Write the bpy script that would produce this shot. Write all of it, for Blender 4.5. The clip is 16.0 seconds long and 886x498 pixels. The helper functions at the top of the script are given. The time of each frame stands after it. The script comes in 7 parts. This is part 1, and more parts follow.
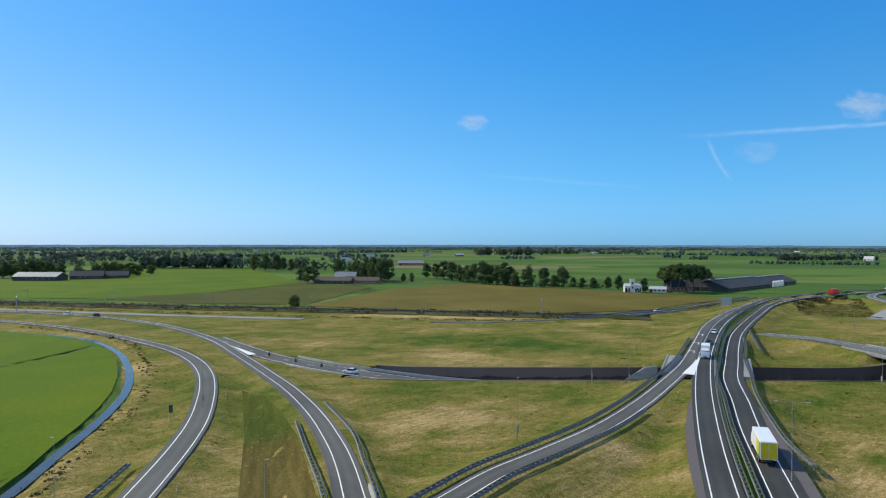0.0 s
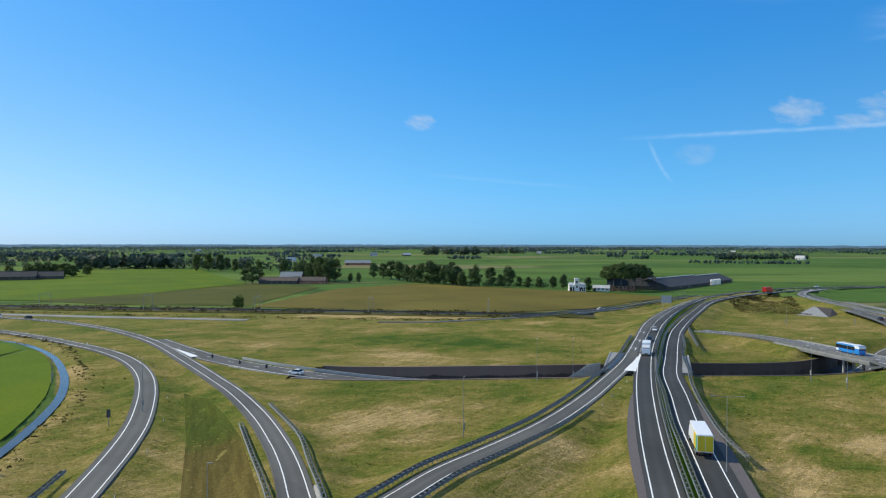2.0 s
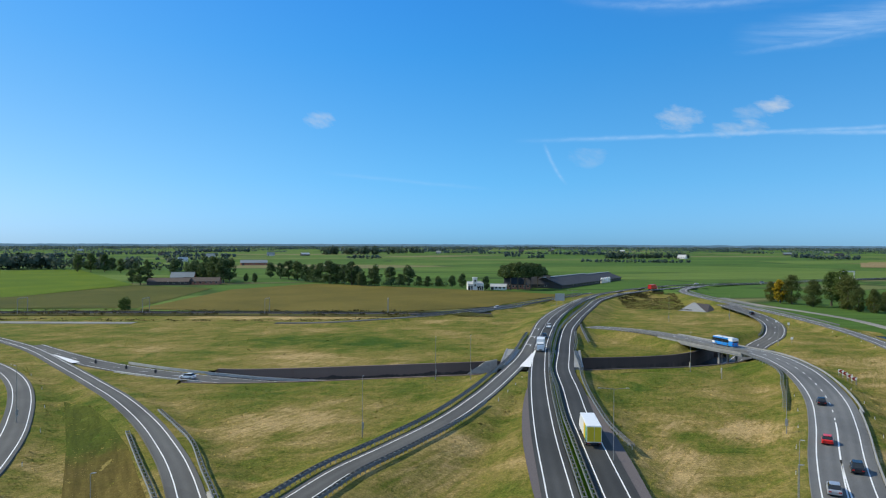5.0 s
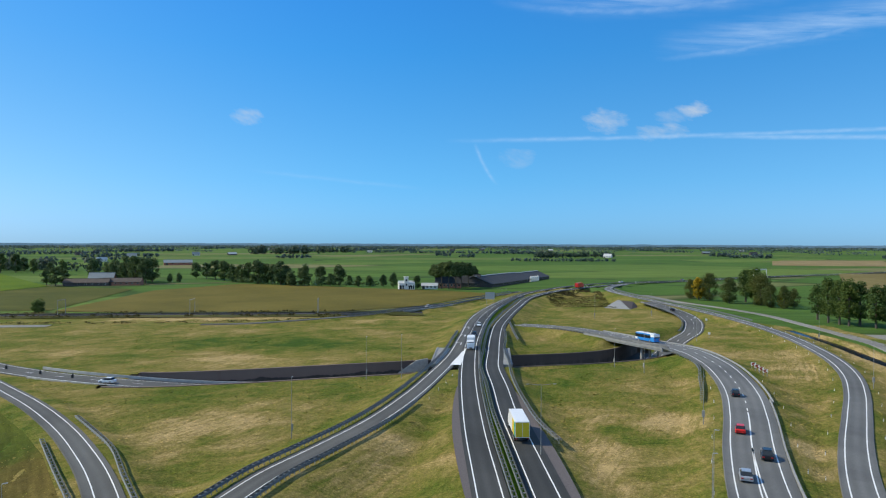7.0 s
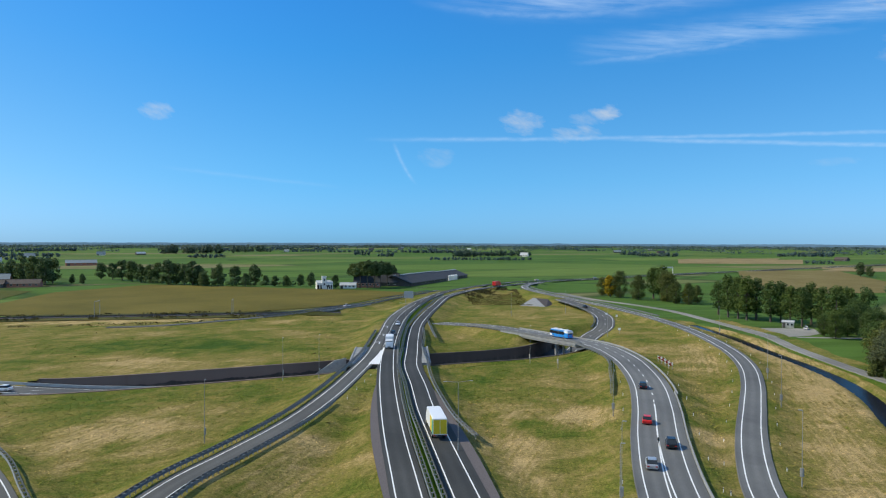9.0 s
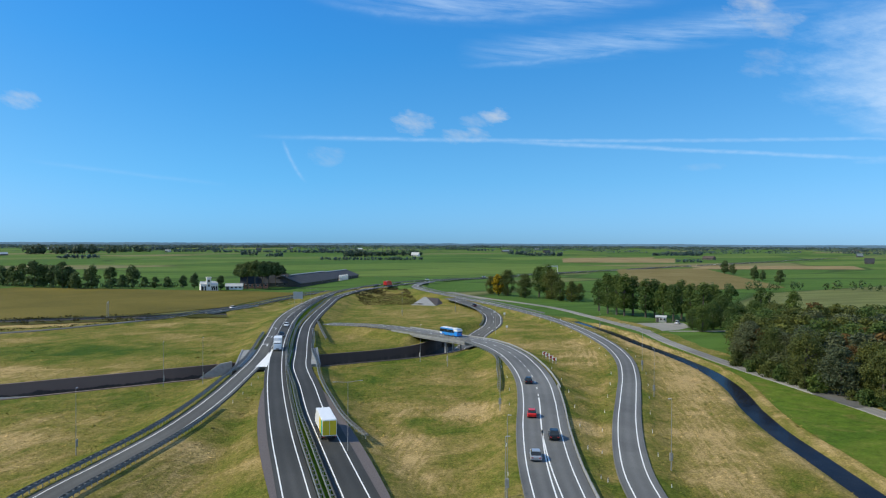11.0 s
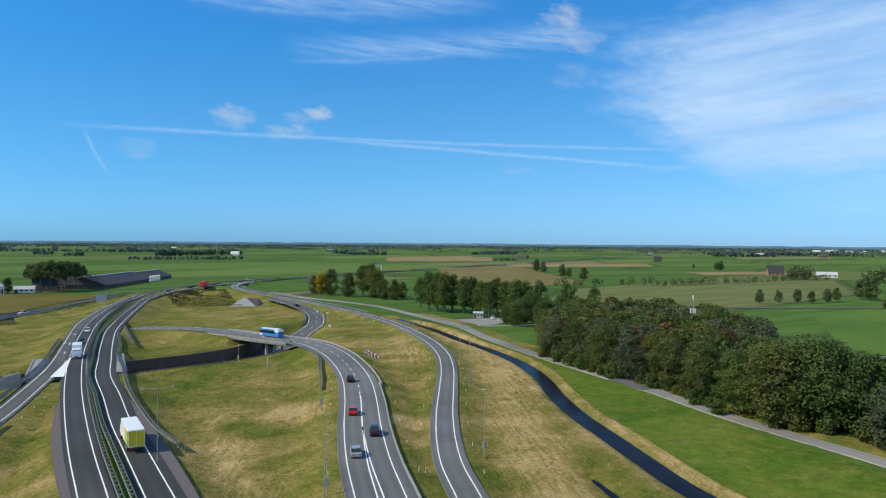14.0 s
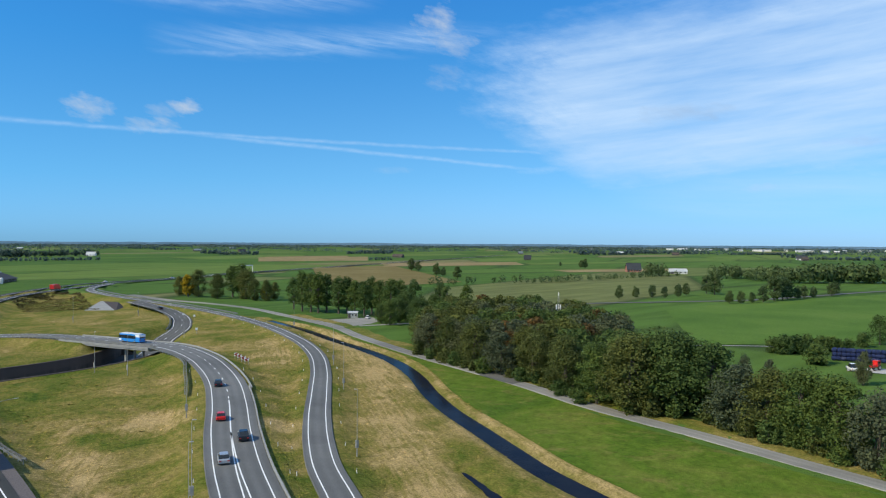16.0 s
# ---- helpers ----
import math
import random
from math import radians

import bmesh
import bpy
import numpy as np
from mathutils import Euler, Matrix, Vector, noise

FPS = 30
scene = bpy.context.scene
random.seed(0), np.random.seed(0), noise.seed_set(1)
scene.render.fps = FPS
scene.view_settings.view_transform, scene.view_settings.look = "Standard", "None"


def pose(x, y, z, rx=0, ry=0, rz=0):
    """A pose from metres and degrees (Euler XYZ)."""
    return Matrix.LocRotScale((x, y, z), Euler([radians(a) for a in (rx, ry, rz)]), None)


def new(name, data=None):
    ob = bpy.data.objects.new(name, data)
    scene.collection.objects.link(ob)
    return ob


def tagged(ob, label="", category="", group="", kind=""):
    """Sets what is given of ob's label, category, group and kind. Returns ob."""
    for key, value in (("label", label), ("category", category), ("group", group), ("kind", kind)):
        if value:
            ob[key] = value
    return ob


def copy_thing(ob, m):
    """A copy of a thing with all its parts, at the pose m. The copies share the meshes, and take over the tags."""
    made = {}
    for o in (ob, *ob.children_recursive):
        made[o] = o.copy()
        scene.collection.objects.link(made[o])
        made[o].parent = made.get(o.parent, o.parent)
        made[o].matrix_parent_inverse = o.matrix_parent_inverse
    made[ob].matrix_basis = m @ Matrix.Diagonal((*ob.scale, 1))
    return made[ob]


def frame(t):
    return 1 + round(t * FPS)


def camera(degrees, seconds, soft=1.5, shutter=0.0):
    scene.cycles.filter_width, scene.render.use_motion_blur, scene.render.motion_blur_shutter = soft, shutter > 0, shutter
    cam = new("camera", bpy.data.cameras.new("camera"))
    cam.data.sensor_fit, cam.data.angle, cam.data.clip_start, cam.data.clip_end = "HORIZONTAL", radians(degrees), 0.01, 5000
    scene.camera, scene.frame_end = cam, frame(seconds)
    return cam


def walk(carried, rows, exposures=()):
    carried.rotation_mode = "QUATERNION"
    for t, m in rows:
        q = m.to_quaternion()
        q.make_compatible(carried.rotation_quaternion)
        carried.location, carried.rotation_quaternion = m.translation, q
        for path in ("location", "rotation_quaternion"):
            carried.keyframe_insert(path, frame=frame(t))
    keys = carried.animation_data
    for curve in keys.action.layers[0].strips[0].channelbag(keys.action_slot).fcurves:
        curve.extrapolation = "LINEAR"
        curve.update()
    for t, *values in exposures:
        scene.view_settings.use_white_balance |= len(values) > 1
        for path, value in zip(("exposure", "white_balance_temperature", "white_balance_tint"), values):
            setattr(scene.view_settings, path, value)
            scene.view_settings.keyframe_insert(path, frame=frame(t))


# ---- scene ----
cam = camera(64.42, 16.0, 1.15)
# seconds, x, y, z, yaw, pitch, roll
PATH = [
    (0.0, 0.0, -0.0, 37.0, -0.0, -0.54, -0.06),
    (0.5, 0.04, -0.08, 37.0, -0.43, -0.51, -0.09),
    (1.0, 0.07, -0.17, 37.0, -1.65, -0.52, -0.05),
    (1.5, 0.1, -0.26, 37.0, -2.96, -0.54, -0.06),
    (2.0, 0.13, -0.35, 37.0, -4.28, -0.56, -0.09),
    (2.5, 0.15, -0.45, 37.0, -5.6, -0.55, -0.09),
    (3.0, 0.18, -0.55, 37.0, -6.95, -0.56, -0.1),
    (3.5, 0.2, -0.66, 37.0, -8.3, -0.59, -0.08),
    (4.0, 0.22, -0.77, 37.0, -9.69, -0.58, -0.12),
    (6.5, 0.28, -1.41, 37.0, -16.54, -0.62, -0.16),
    (7.0, 0.28, -1.55, 37.0, -18.0, -0.62, -0.19),
    (7.5, 0.28, -1.7, 37.0, -19.52, -0.62, -0.32),
    (8.0, 0.29, -1.85, 37.0, -21.14, -0.64, -0.3),
    (8.5, 0.28, -2.0, 37.0, -22.77, -0.66, -0.23),
    (11.0, 0.24, -2.85, 37.0, -33.41, -0.66, -0.23),
    (11.5, 0.22, -3.03, 37.0, -35.76, -0.65, -0.3),
    (12.0, 0.2, -3.22, 37.0, -38.09, -0.64, -0.34),
    (12.5, 0.18, -3.41, 37.0, -40.48, -0.66, -0.31),
    (13.0, 0.16, -3.61, 37.0, -42.87, -0.66, -0.34),
    (13.5, 0.14, -3.81, 37.0, -45.24, -0.66, -0.39),
    (14.0, 0.11, -4.02, 37.0, -47.62, -0.66, -0.44),
    (14.5, 0.08, -4.23, 37.0, -50.07, -0.64, -0.47),
    (15.0, 0.05, -4.45, 37.0, -52.58, -0.63, -0.47),
    (15.5, 0.01, -4.67, 37.0, -55.16, -0.64, -0.43),
    (16.0, -0.03, -4.89, 37.0, -57.72, -0.64, -0.37),
]
walk(cam, [(t, pose(x, y, z, 90 + pitch, roll, yaw)) for t, x, y, z, yaw, pitch, roll in PATH])

# ---- light ----
SUN_AZ, SUN_EL = radians(-59.5), radians(39.0)     # azimuth clockwise from +y, elevation
scene.view_settings.exposure = 0.0
sun_way = Vector((math.sin(SUN_AZ) * math.cos(SUN_EL), math.cos(SUN_AZ) * math.cos(SUN_EL), math.sin(SUN_EL)))
sun = new("sun", bpy.data.lights.new("sun", "SUN"))
sun.data.energy, sun.data.angle, sun.data.color = 4.7, radians(0.5), (1.0, 0.90, 0.66)
sun.matrix_world = Matrix.Translation((0, 0, 300)) @ sun_way.to_track_quat("Z", "Y").to_matrix().to_4x4()

world = bpy.data.worlds.new("sky")
scene.world = world
world.use_nodes = True
wn, wl = world.node_tree.nodes, world.node_tree.links
sky = wn.new("ShaderNodeTexSky")
sky.sky_type, sky.sun_disc = "NISHITA", False
sky.sun_elevation, sky.sun_rotation = SUN_EL, SUN_AZ
sky.air_density, sky.dust_density, sky.ozone_density = 1.0, 0.4, 2.5


def wmath(op, a, b=0.0, c=0.0):
    n = wn.new("ShaderNodeMath")
    n.operation = op
    for s, v in zip(n.inputs, (a, b, c)):
        if isinstance(v, bpy.types.NodeSocket):
            wl.new(v, s)
        else:
            s.default_value = v
    return n.outputs[0]


def wramp(fac, *stops):
    r = wn.new("ShaderNodeValToRGB")
    while len(r.color_ramp.elements) < len(stops):
        r.color_ramp.elements.new(0.5)
    for e, (p, c) in zip(r.color_ramp.elements, stops):
        e.position, e.color = p, ((c, c, c, 1) if isinstance(c, (int, float)) else (*c, 1))
    wl.new(fac, r.inputs[0])
    return r.outputs[0]


def wmix(fac, a, b, how="MIX"):
    n = wn.new("ShaderNodeMix")
    n.data_type, n.blend_type = "RGBA", how
    for s, v in ((n.inputs[0], fac), (n.inputs[6], a), (n.inputs[7], b)):
        if isinstance(v, bpy.types.NodeSocket):
            wl.new(v, s)
        else:
            s.default_value = (*v, 1) if isinstance(v, tuple) else v
    return n.outputs[2]


# direction of the sky as azimuth (degrees clockwise from +y) and elevation
wsep = wn.new("ShaderNodeSeparateXYZ")
wl.new(wn.new("ShaderNodeTexCoord").outputs["Generated"], wsep.inputs[0])
AZ = wmath("MULTIPLY", wmath("ARCTAN2", wsep.outputs[0], wsep.outputs[1]), 57.2958)
EL = wmath("MULTIPLY", wmath("ARCSINE", wsep.outputs[2]), 57.2958)
# the clear sky: brightness from the sky model, hue from pale at the horizon to deep blue
bw = wn.new("ShaderNodeRGBToBW")
wl.new(sky.outputs[0], bw.inputs[0])
hue = wramp(wmath("DIVIDE", EL, 60.0), (0.0, (0.46, 1.09, 1.70)), (0.08, (0.31, 1.09, 2.02)), (0.25, (0.165, 1.05, 2.62)), (0.42, (0.12, 0.99, 3.12)), (1.0, (0.20, 0.98, 2.9)))
glow = wmath("POWER", wmath("MAXIMUM", wmath("SUBTRACT", 1.0, wmath("DIVIDE", wmath("ABSOLUTE", wmath("SUBTRACT", AZ, math.degrees(SUN_AZ))), 68.0)), 0.0), 1.3)
hue = wmix(wmath("MULTIPLY", glow, 0.6), hue, (0.40, 1.09, 1.72))
near_sun = wmath("MINIMUM", wmath("MULTIPLY", wmath("SUBTRACT", 1.0, wmath("DIVIDE", wmath("ABSOLUTE", wmath("SUBTRACT", AZ, math.degrees(SUN_AZ))), 75.0)), 1.35), 1.0)
near_sun = wmath("POWER", wmath("MAXIMUM", near_sun, 0.0), 1.3)
wide = wmath("POWER", 2.718, wmath("MULTIPLY", wmath("MAXIMUM", EL, 0.0), -0.10))
haze = wmath("POWER", 2.718, wmath("MULTIPLY", wmath("MAXIMUM", EL, 0.0), -0.14))
hue = wmix(wmath("MULTIPLY", wmath("MULTIPLY", near_sun, wide), 0.95), hue, (0.86, 1.06, 1.26))
clear = wmix(1.0, hue, wmath("MULTIPLY", wmath("POWER", bw.outputs[0], 0.78), 1.42), "MULTIPLY")


def wnoise(su, sv, detail=4.0, rough=0.55, tilt=0.0, shift=0.0):
    """Noise over azimuth and elevation, with its own stretch."""
    u, v = wmath("MULTIPLY", AZ, su), wmath("MULTIPLY", wmath("ADD", EL, wmath("MULTIPLY", AZ, tilt)), sv)
    cb, n = wn.new("ShaderNodeCombineXYZ"), wn.new("ShaderNodeTexNoise")
    wl.new(u, cb.inputs[0])
    wl.new(v, cb.inputs[1])
    cb.inputs[2].default_value = shift
    wl.new(cb.outputs[0], n.inputs["Vector"])
    n.inputs["Scale"].default_value, n.inputs["Detail"].default_value, n.inputs["Roughness"].default_value = 1.0, detail, rough
    return n.outputs["Fac"]


def window(v, lo, hi, soft):
    """1 between lo and hi, fading to 0 over soft."""
    a = wmath("DIVIDE", wmath("SUBTRACT", v, lo - soft), 2 * soft)
    b = wmath("DIVIDE", wmath("SUBTRACT", hi + soft, v), 2 * soft)
    m = wmath("MINIMUM", wmath("MINIMUM", a, b), 1.0)
    n = wn.new("ShaderNodeMath")
    n.operation = "MAXIMUM"
    wl.new(m, n.inputs[0])
    n.inputs[1].default_value = 0.0
    return n.outputs[0]


def trail(az0, el0, az1, el1, width, bow=0.0, strength=1.0, fade=2.0, wobble=0.15, up=False, feather=False):
    """A vapour trail from one direction to another."""
    if up:
        t = wmath("DIVIDE", wmath("SUBTRACT", EL, el0), el1 - el0)
        at = wmath("ADD", wmath("MULTIPLY_ADD", t, az1 - az0, az0), wmath("MULTIPLY", wmath("MULTIPLY", t, wmath("SUBTRACT", 1.0, t)), bow))
        off = wmath("SUBTRACT", AZ, at)
        win = window(EL, min(el0, el1), max(el0, el1), fade)
    else:
        t = wmath("DIVIDE", wmath("SUBTRACT", AZ, az0), az1 - az0)
        at = wmath("ADD", wmath("MULTIPLY_ADD", t, el1 - el0, el0), wmath("MULTIPLY", wmath("MULTIPLY", t, wmath("SUBTRACT", 1.0, t)), bow))
        off = wmath("SUBTRACT", EL, at)
        win = window(AZ, az0, az1, fade)
    off = wmath("ADD", off, wmath("MULTIPLY", wmath("SUBTRACT", wnoise(0.5, 0.5, 3, 0.5, 0, az0), 0.5), wobble))
    g = wmath("POWER", 2.718, wmath("MULTIPLY", wmath("POWER", wmath("ABSOLUTE", wmath("DIVIDE", off, width)), 2.0), -1.0))
    grain = wmath("MULTIPLY_ADD", wnoise(1.2, 3.0, 4, 0.6, 0, el0), 1.2, 0.1)
    if feather:
        grain = wmath("MAXIMUM", wmath("MULTIPLY_ADD", wnoise(0.16, 1.7, 6, 0.62, 0.12, el0 + 3), 3.2, -0.95), 0.0)
    return wmath("MULTIPLY", wmath("MULTIPLY", wmath("MULTIPLY", g, win), grain), strength)


def puff(az, el, ru, rv, strength, seed):
    """A small ragged fair-weather cloud."""
    du, dv = wmath("DIVIDE", wmath("SUBTRACT", AZ, az), ru), wmath("DIVIDE", wmath("SUBTRACT", EL, el), rv)
    r = wmath("ADD", wmath("MULTIPLY", du, du), wmath("MULTIPLY", dv, dv))
    n = wnoise(0.55, 1.15, 6, 0.6, 0.25, seed)
    m = wmath("SUBTRACT", wmath("MULTIPLY", n, 3.0), wmath("ADD", wmath("MULTIPLY", r, 0.85), 0.78))
    m = wmath("MAXIMUM", wmath("MINIMUM", wmath("MULTIPLY", m, 0.8), 1.0), 0.0)
    return wmath("MULTIPLY", m, strength)


veil = trail(22, 8.15, 70, 6.9, 0.15, 1.7, 0.34, 4.0)
for more in (trail(39, 8.0, 65, 5.8, 0.17, 0.7, 0.40, 3.0), trail(22.1, 4.9, 20.7, 7.6, 0.14, -0.5, 0.26, 0.4, 0.15, True), trail(4, 5.4, 15, 4.4, 0.14, 0.0, 0.10, 1.5),
             trail(64, 5.6, 76, 6.6, 0.35, 0.0, 0.34, 2.0, 0.3),
             trail(25, 18.3, 46, 18.3, 0.30, -3.0, 0.24, 3.5, 0.5), trail(27, 19.0, 50, 18.8, 0.9, -2.2, 0.36, 4, 0.5, feather=True), trail(36.6, 14.0, 52, 15.2, 0.22, -0.6, 0.26, 2.2, 0.5),
             trail(38, 15.0, 60, 16.2, 0.9, -0.4, 0.38, 4, 0.5, feather=True)):
    veil = wmath("MAXIMUM", veil, more)
TURN = wmath("ADD", AZ, wmath("MULTIPLY", wmath("LESS_THAN", AZ, -110.0), 360.0))
thin = wmath("MULTIPLY", wmath("MULTIPLY", window(TURN, 55.0, 250.0, 32.0), haze), 0.28)
veil = wmath("MAXIMUM", veil, thin)
clump = 0.0
for more in (puff(31.0, 9.5, 2.0, 1.1, 0.60, 1.0), puff(37.5, 10.05, 1.3, 0.8, 0.78, 4.0), puff(35.2, 8.5, 2.2, 0.8, 0.52, 7.0), puff(36.0, 9.6, 1.5, 0.6, 0.35, 9.0),
             puff(23.9, 6.7, 1.7, 0.9, 0.26, 11.0), puff(2.4, 9.6, 1.2, 0.9, 0.62, 16.5), puff(57.3, 17.2, 2.2, 1.5, 0.60, 21.0), puff(58.5, 15.6, 2.0, 1.2, 0.45, 25.0), puff(57.6, 13.0, 1.6, 1.2, 0.24, 29.0),
             puff(82.0, 4.1, 1.6, 0.4, 0.24, 33.0), puff(53.5, 5.7, 1.8, 0.35, 0.16, 37.0)):
    clump = wmath("MAXIMUM", clump, more)


def rise(v, lo, hi):
    """0 below lo, 1 above hi, smooth between."""
    n = wn.new("ShaderNodeMapRange")
    n.interpolation_type = "SMOOTHSTEP"
    for k, q in ((1, lo), (2, hi)):
        n.inputs[k].default_value = q
    wl.new(v, n.inputs[0])
    return n.outputs[0]


# the bank of cirrus: a ragged tip, slanting under and upper edges; the unseen stretch behind is added to whiten the
# fill light
rag = wmath("MULTIPLY", wmath("SUBTRACT", wnoise(0.13, 0.55, 7, 0.62, -0.10, 3.0), 0.5), 7.0)
curl = wmath("MULTIPLY", wmath("SUBTRACT", wnoise(0.24, 0.6, 8, 0.68, 0.25, 5.0), 0.5), 13.0)
left = rise(wmath("ADD", TURN, wmath("ADD", rag, curl)), 57.0, 69.0)
under = wmath("SUBTRACT", EL, wmath("MAXIMUM", wmath("MULTIPLY_ADD", TURN, -0.55, 10.0 + 0.55 * 61.0), 5.2))
under = rise(wmath("ADD", under, wmath("ADD", wmath("MULTIPLY", rag, 0.40), wmath("MULTIPLY", curl, 0.10))), -2.2, 2.4)
over = wmath("SUBTRACT", wmath("MULTIPLY_ADD", TURN, 0.13, 15.0 - 0.13 * 62.0), EL)
over = rise(wmath("ADD", wmath("ADD", over, wmath("ADD", wmath("MULTIPLY", rag, 0.6), wmath("MULTIPLY", curl, 0.16))), wmath("MULTIPLY", rise(TURN, 96.0, 130.0), 60.0)), -3.2, 2.6)
fibre = wmath("MULTIPLY_ADD", wnoise(0.07, 0.55, 7, 0.58, -0.10, 9.0), 1.15, 0.06)
fibre = wmath("MULTIPLY", fibre, wmath("SUBTRACT", 1.0, wmath("MULTIPLY", rise(TURN, 200.0, 250.0), 0.8)))
bank = wmath("MULTIPLY", wmath("MULTIPLY", left, wmath("MULTIPLY", under, over)), fibre)
low_veil = wmath("MULTIPLY", wmath("MULTIPLY", rise(TURN, 62.0, 84.0), window(EL, 1.5, 6.5, 2.8)), wmath("MULTIPLY_ADD", wnoise(0.06, 0.5, 5, 0.6, 0.05, 13.0), 0.6, 0.10))
veil = wmath("MAXIMUM", veil, wmath("MINIMUM", wmath("MAXIMUM", bank, low_veil), 0.84))
skin = wmix(wmath("MINIMUM", veil, 1.0), clear, (6.6, 8.7, 11.3))
skin = wmix(wmath("MINIMUM", clump, 1.0), skin, (6.6, 7.4, 8.3))
grey = wmath("MAXIMUM", puff(76.5, 9.9, 4.2, 0.9, 0.34, 41.0), puff(90.0, 7.2, 5.0, 0.5, 0.22, 45.0))
skin = wmix(grey, skin, (3.9, 5.1, 6.9))
# the land below the horizon
skin = wmix(wmath("LESS_THAN", EL, -1.4), skin, (0.9, 1.0, 0.5))
wn["Background"].inputs[1].default_value = 0.091
wl.new(skin, wn["Background"].inputs[0])

# ---- materials ----
class Nodes:
    """A small wrapper to write node materials in a few lines."""

    def __init__(self, name):
        self.m = bpy.data.materials.new(name)
        self.m.use_nodes = True
        self.t = self.m.node_tree
        self.b = self.t.nodes["Principled BSDF"]
        self.geo = self.t.nodes.new("ShaderNodeNewGeometry").outputs["Position"]

    def put(self, socket, value):
        if isinstance(value, bpy.types.NodeSocket):
            self.t.links.new(value, socket)
        else:
            socket.default_value = value

    def noise(self, scale, detail=3.0, rough=0.55, stretch=None, warp=0.0):
        n = self.t.nodes.new("ShaderNodeTexNoise")
        vec = self.geo
        if stretch:
            mp = self.t.nodes.new("ShaderNodeMapping")
            mp.inputs["Scale"].default_value = stretch[:3]
            if len(stretch) > 3:                    # turn first, then stretch
                mp.vector_type = "TEXTURE"
                mp.inputs["Scale"].default_value = [1.0 / q for q in stretch[:3]]
                mp.inputs["Rotation"].default_value = (0, 0, radians(stretch[3]))
            self.put(mp.inputs["Vector"], vec)
            vec = mp.outputs[0]
        self.put(n.inputs["Vector"], vec)
        n.inputs["Scale"].default_value, n.inputs["Detail"].default_value = scale, detail
        n.inputs["Roughness"].default_value, n.inputs["Distortion"].default_value = rough, warp
        return n.outputs["Fac"]

    def ramp(self, fac, *stops):
        r = self.t.nodes.new("ShaderNodeValToRGB")
        el = r.color_ramp.elements
        while len(el) < len(stops):
            el.new(0.5)
        for e, (pos, col) in zip(el, stops):
            e.position = pos
            e.color = (col, col, col, 1) if isinstance(col, (int, float)) else (*col, 1)
        self.put(r.inputs[0], fac)
        return r.outputs[0]

    def mix(self, fac, a, b, how="MIX"):
        n = self.t.nodes.new("ShaderNodeMix")
        n.data_type, n.blend_type = "RGBA", how
        self.put(n.inputs[0], fac)
        for i, v in ((6, a), (7, b)):
            self.put(n.inputs[i], (*v, 1) if isinstance(v, tuple) and len(v) == 3 else v)
        return n.outputs[2]

    def math(self, op, a, b=0.0):
        n = self.t.nodes.new("ShaderNodeMath")
        n.operation = op
        self.put(n.inputs[0], a)
        self.put(n.inputs[1], b)
        if op == "MULTIPLY_ADD":
            n.inputs[2].default_value = 0.5
        return n.outputs[0]

    def attr(self, name):
        n = self.t.nodes.new("ShaderNodeAttribute")
        n.attribute_name = name
        return n.outputs["Fac"]

    def chance(self):
        return self.t.nodes.new("ShaderNodeObjectInfo").outputs["Random"]

    def island(self):
        return self.t.nodes.new("ShaderNodeNewGeometry").outputs["Random Per Island"]

    def done(self, color, rough=0.8, metal=0.0, bump=None, depth=0.1, spec=None):
        self.put(self.b.inputs["Base Color"], (*color, 1) if isinstance(color, tuple) else color)
        self.put(self.b.inputs["Roughness"], rough)
        self.b.inputs["Metallic"].default_value = metal
        if spec is not None:
            self.b.inputs["Specular IOR Level"].default_value = spec
        if bump is not None:
            n = self.t.nodes.new("ShaderNodeBump")
            n.inputs["Strength"].default_value, n.inputs["Distance"].default_value = 0.6, depth
            self.put(n.inputs["Height"], bump)
            self.t.links.new(n.outputs[0], self.b.inputs["Normal"])
        return self.m


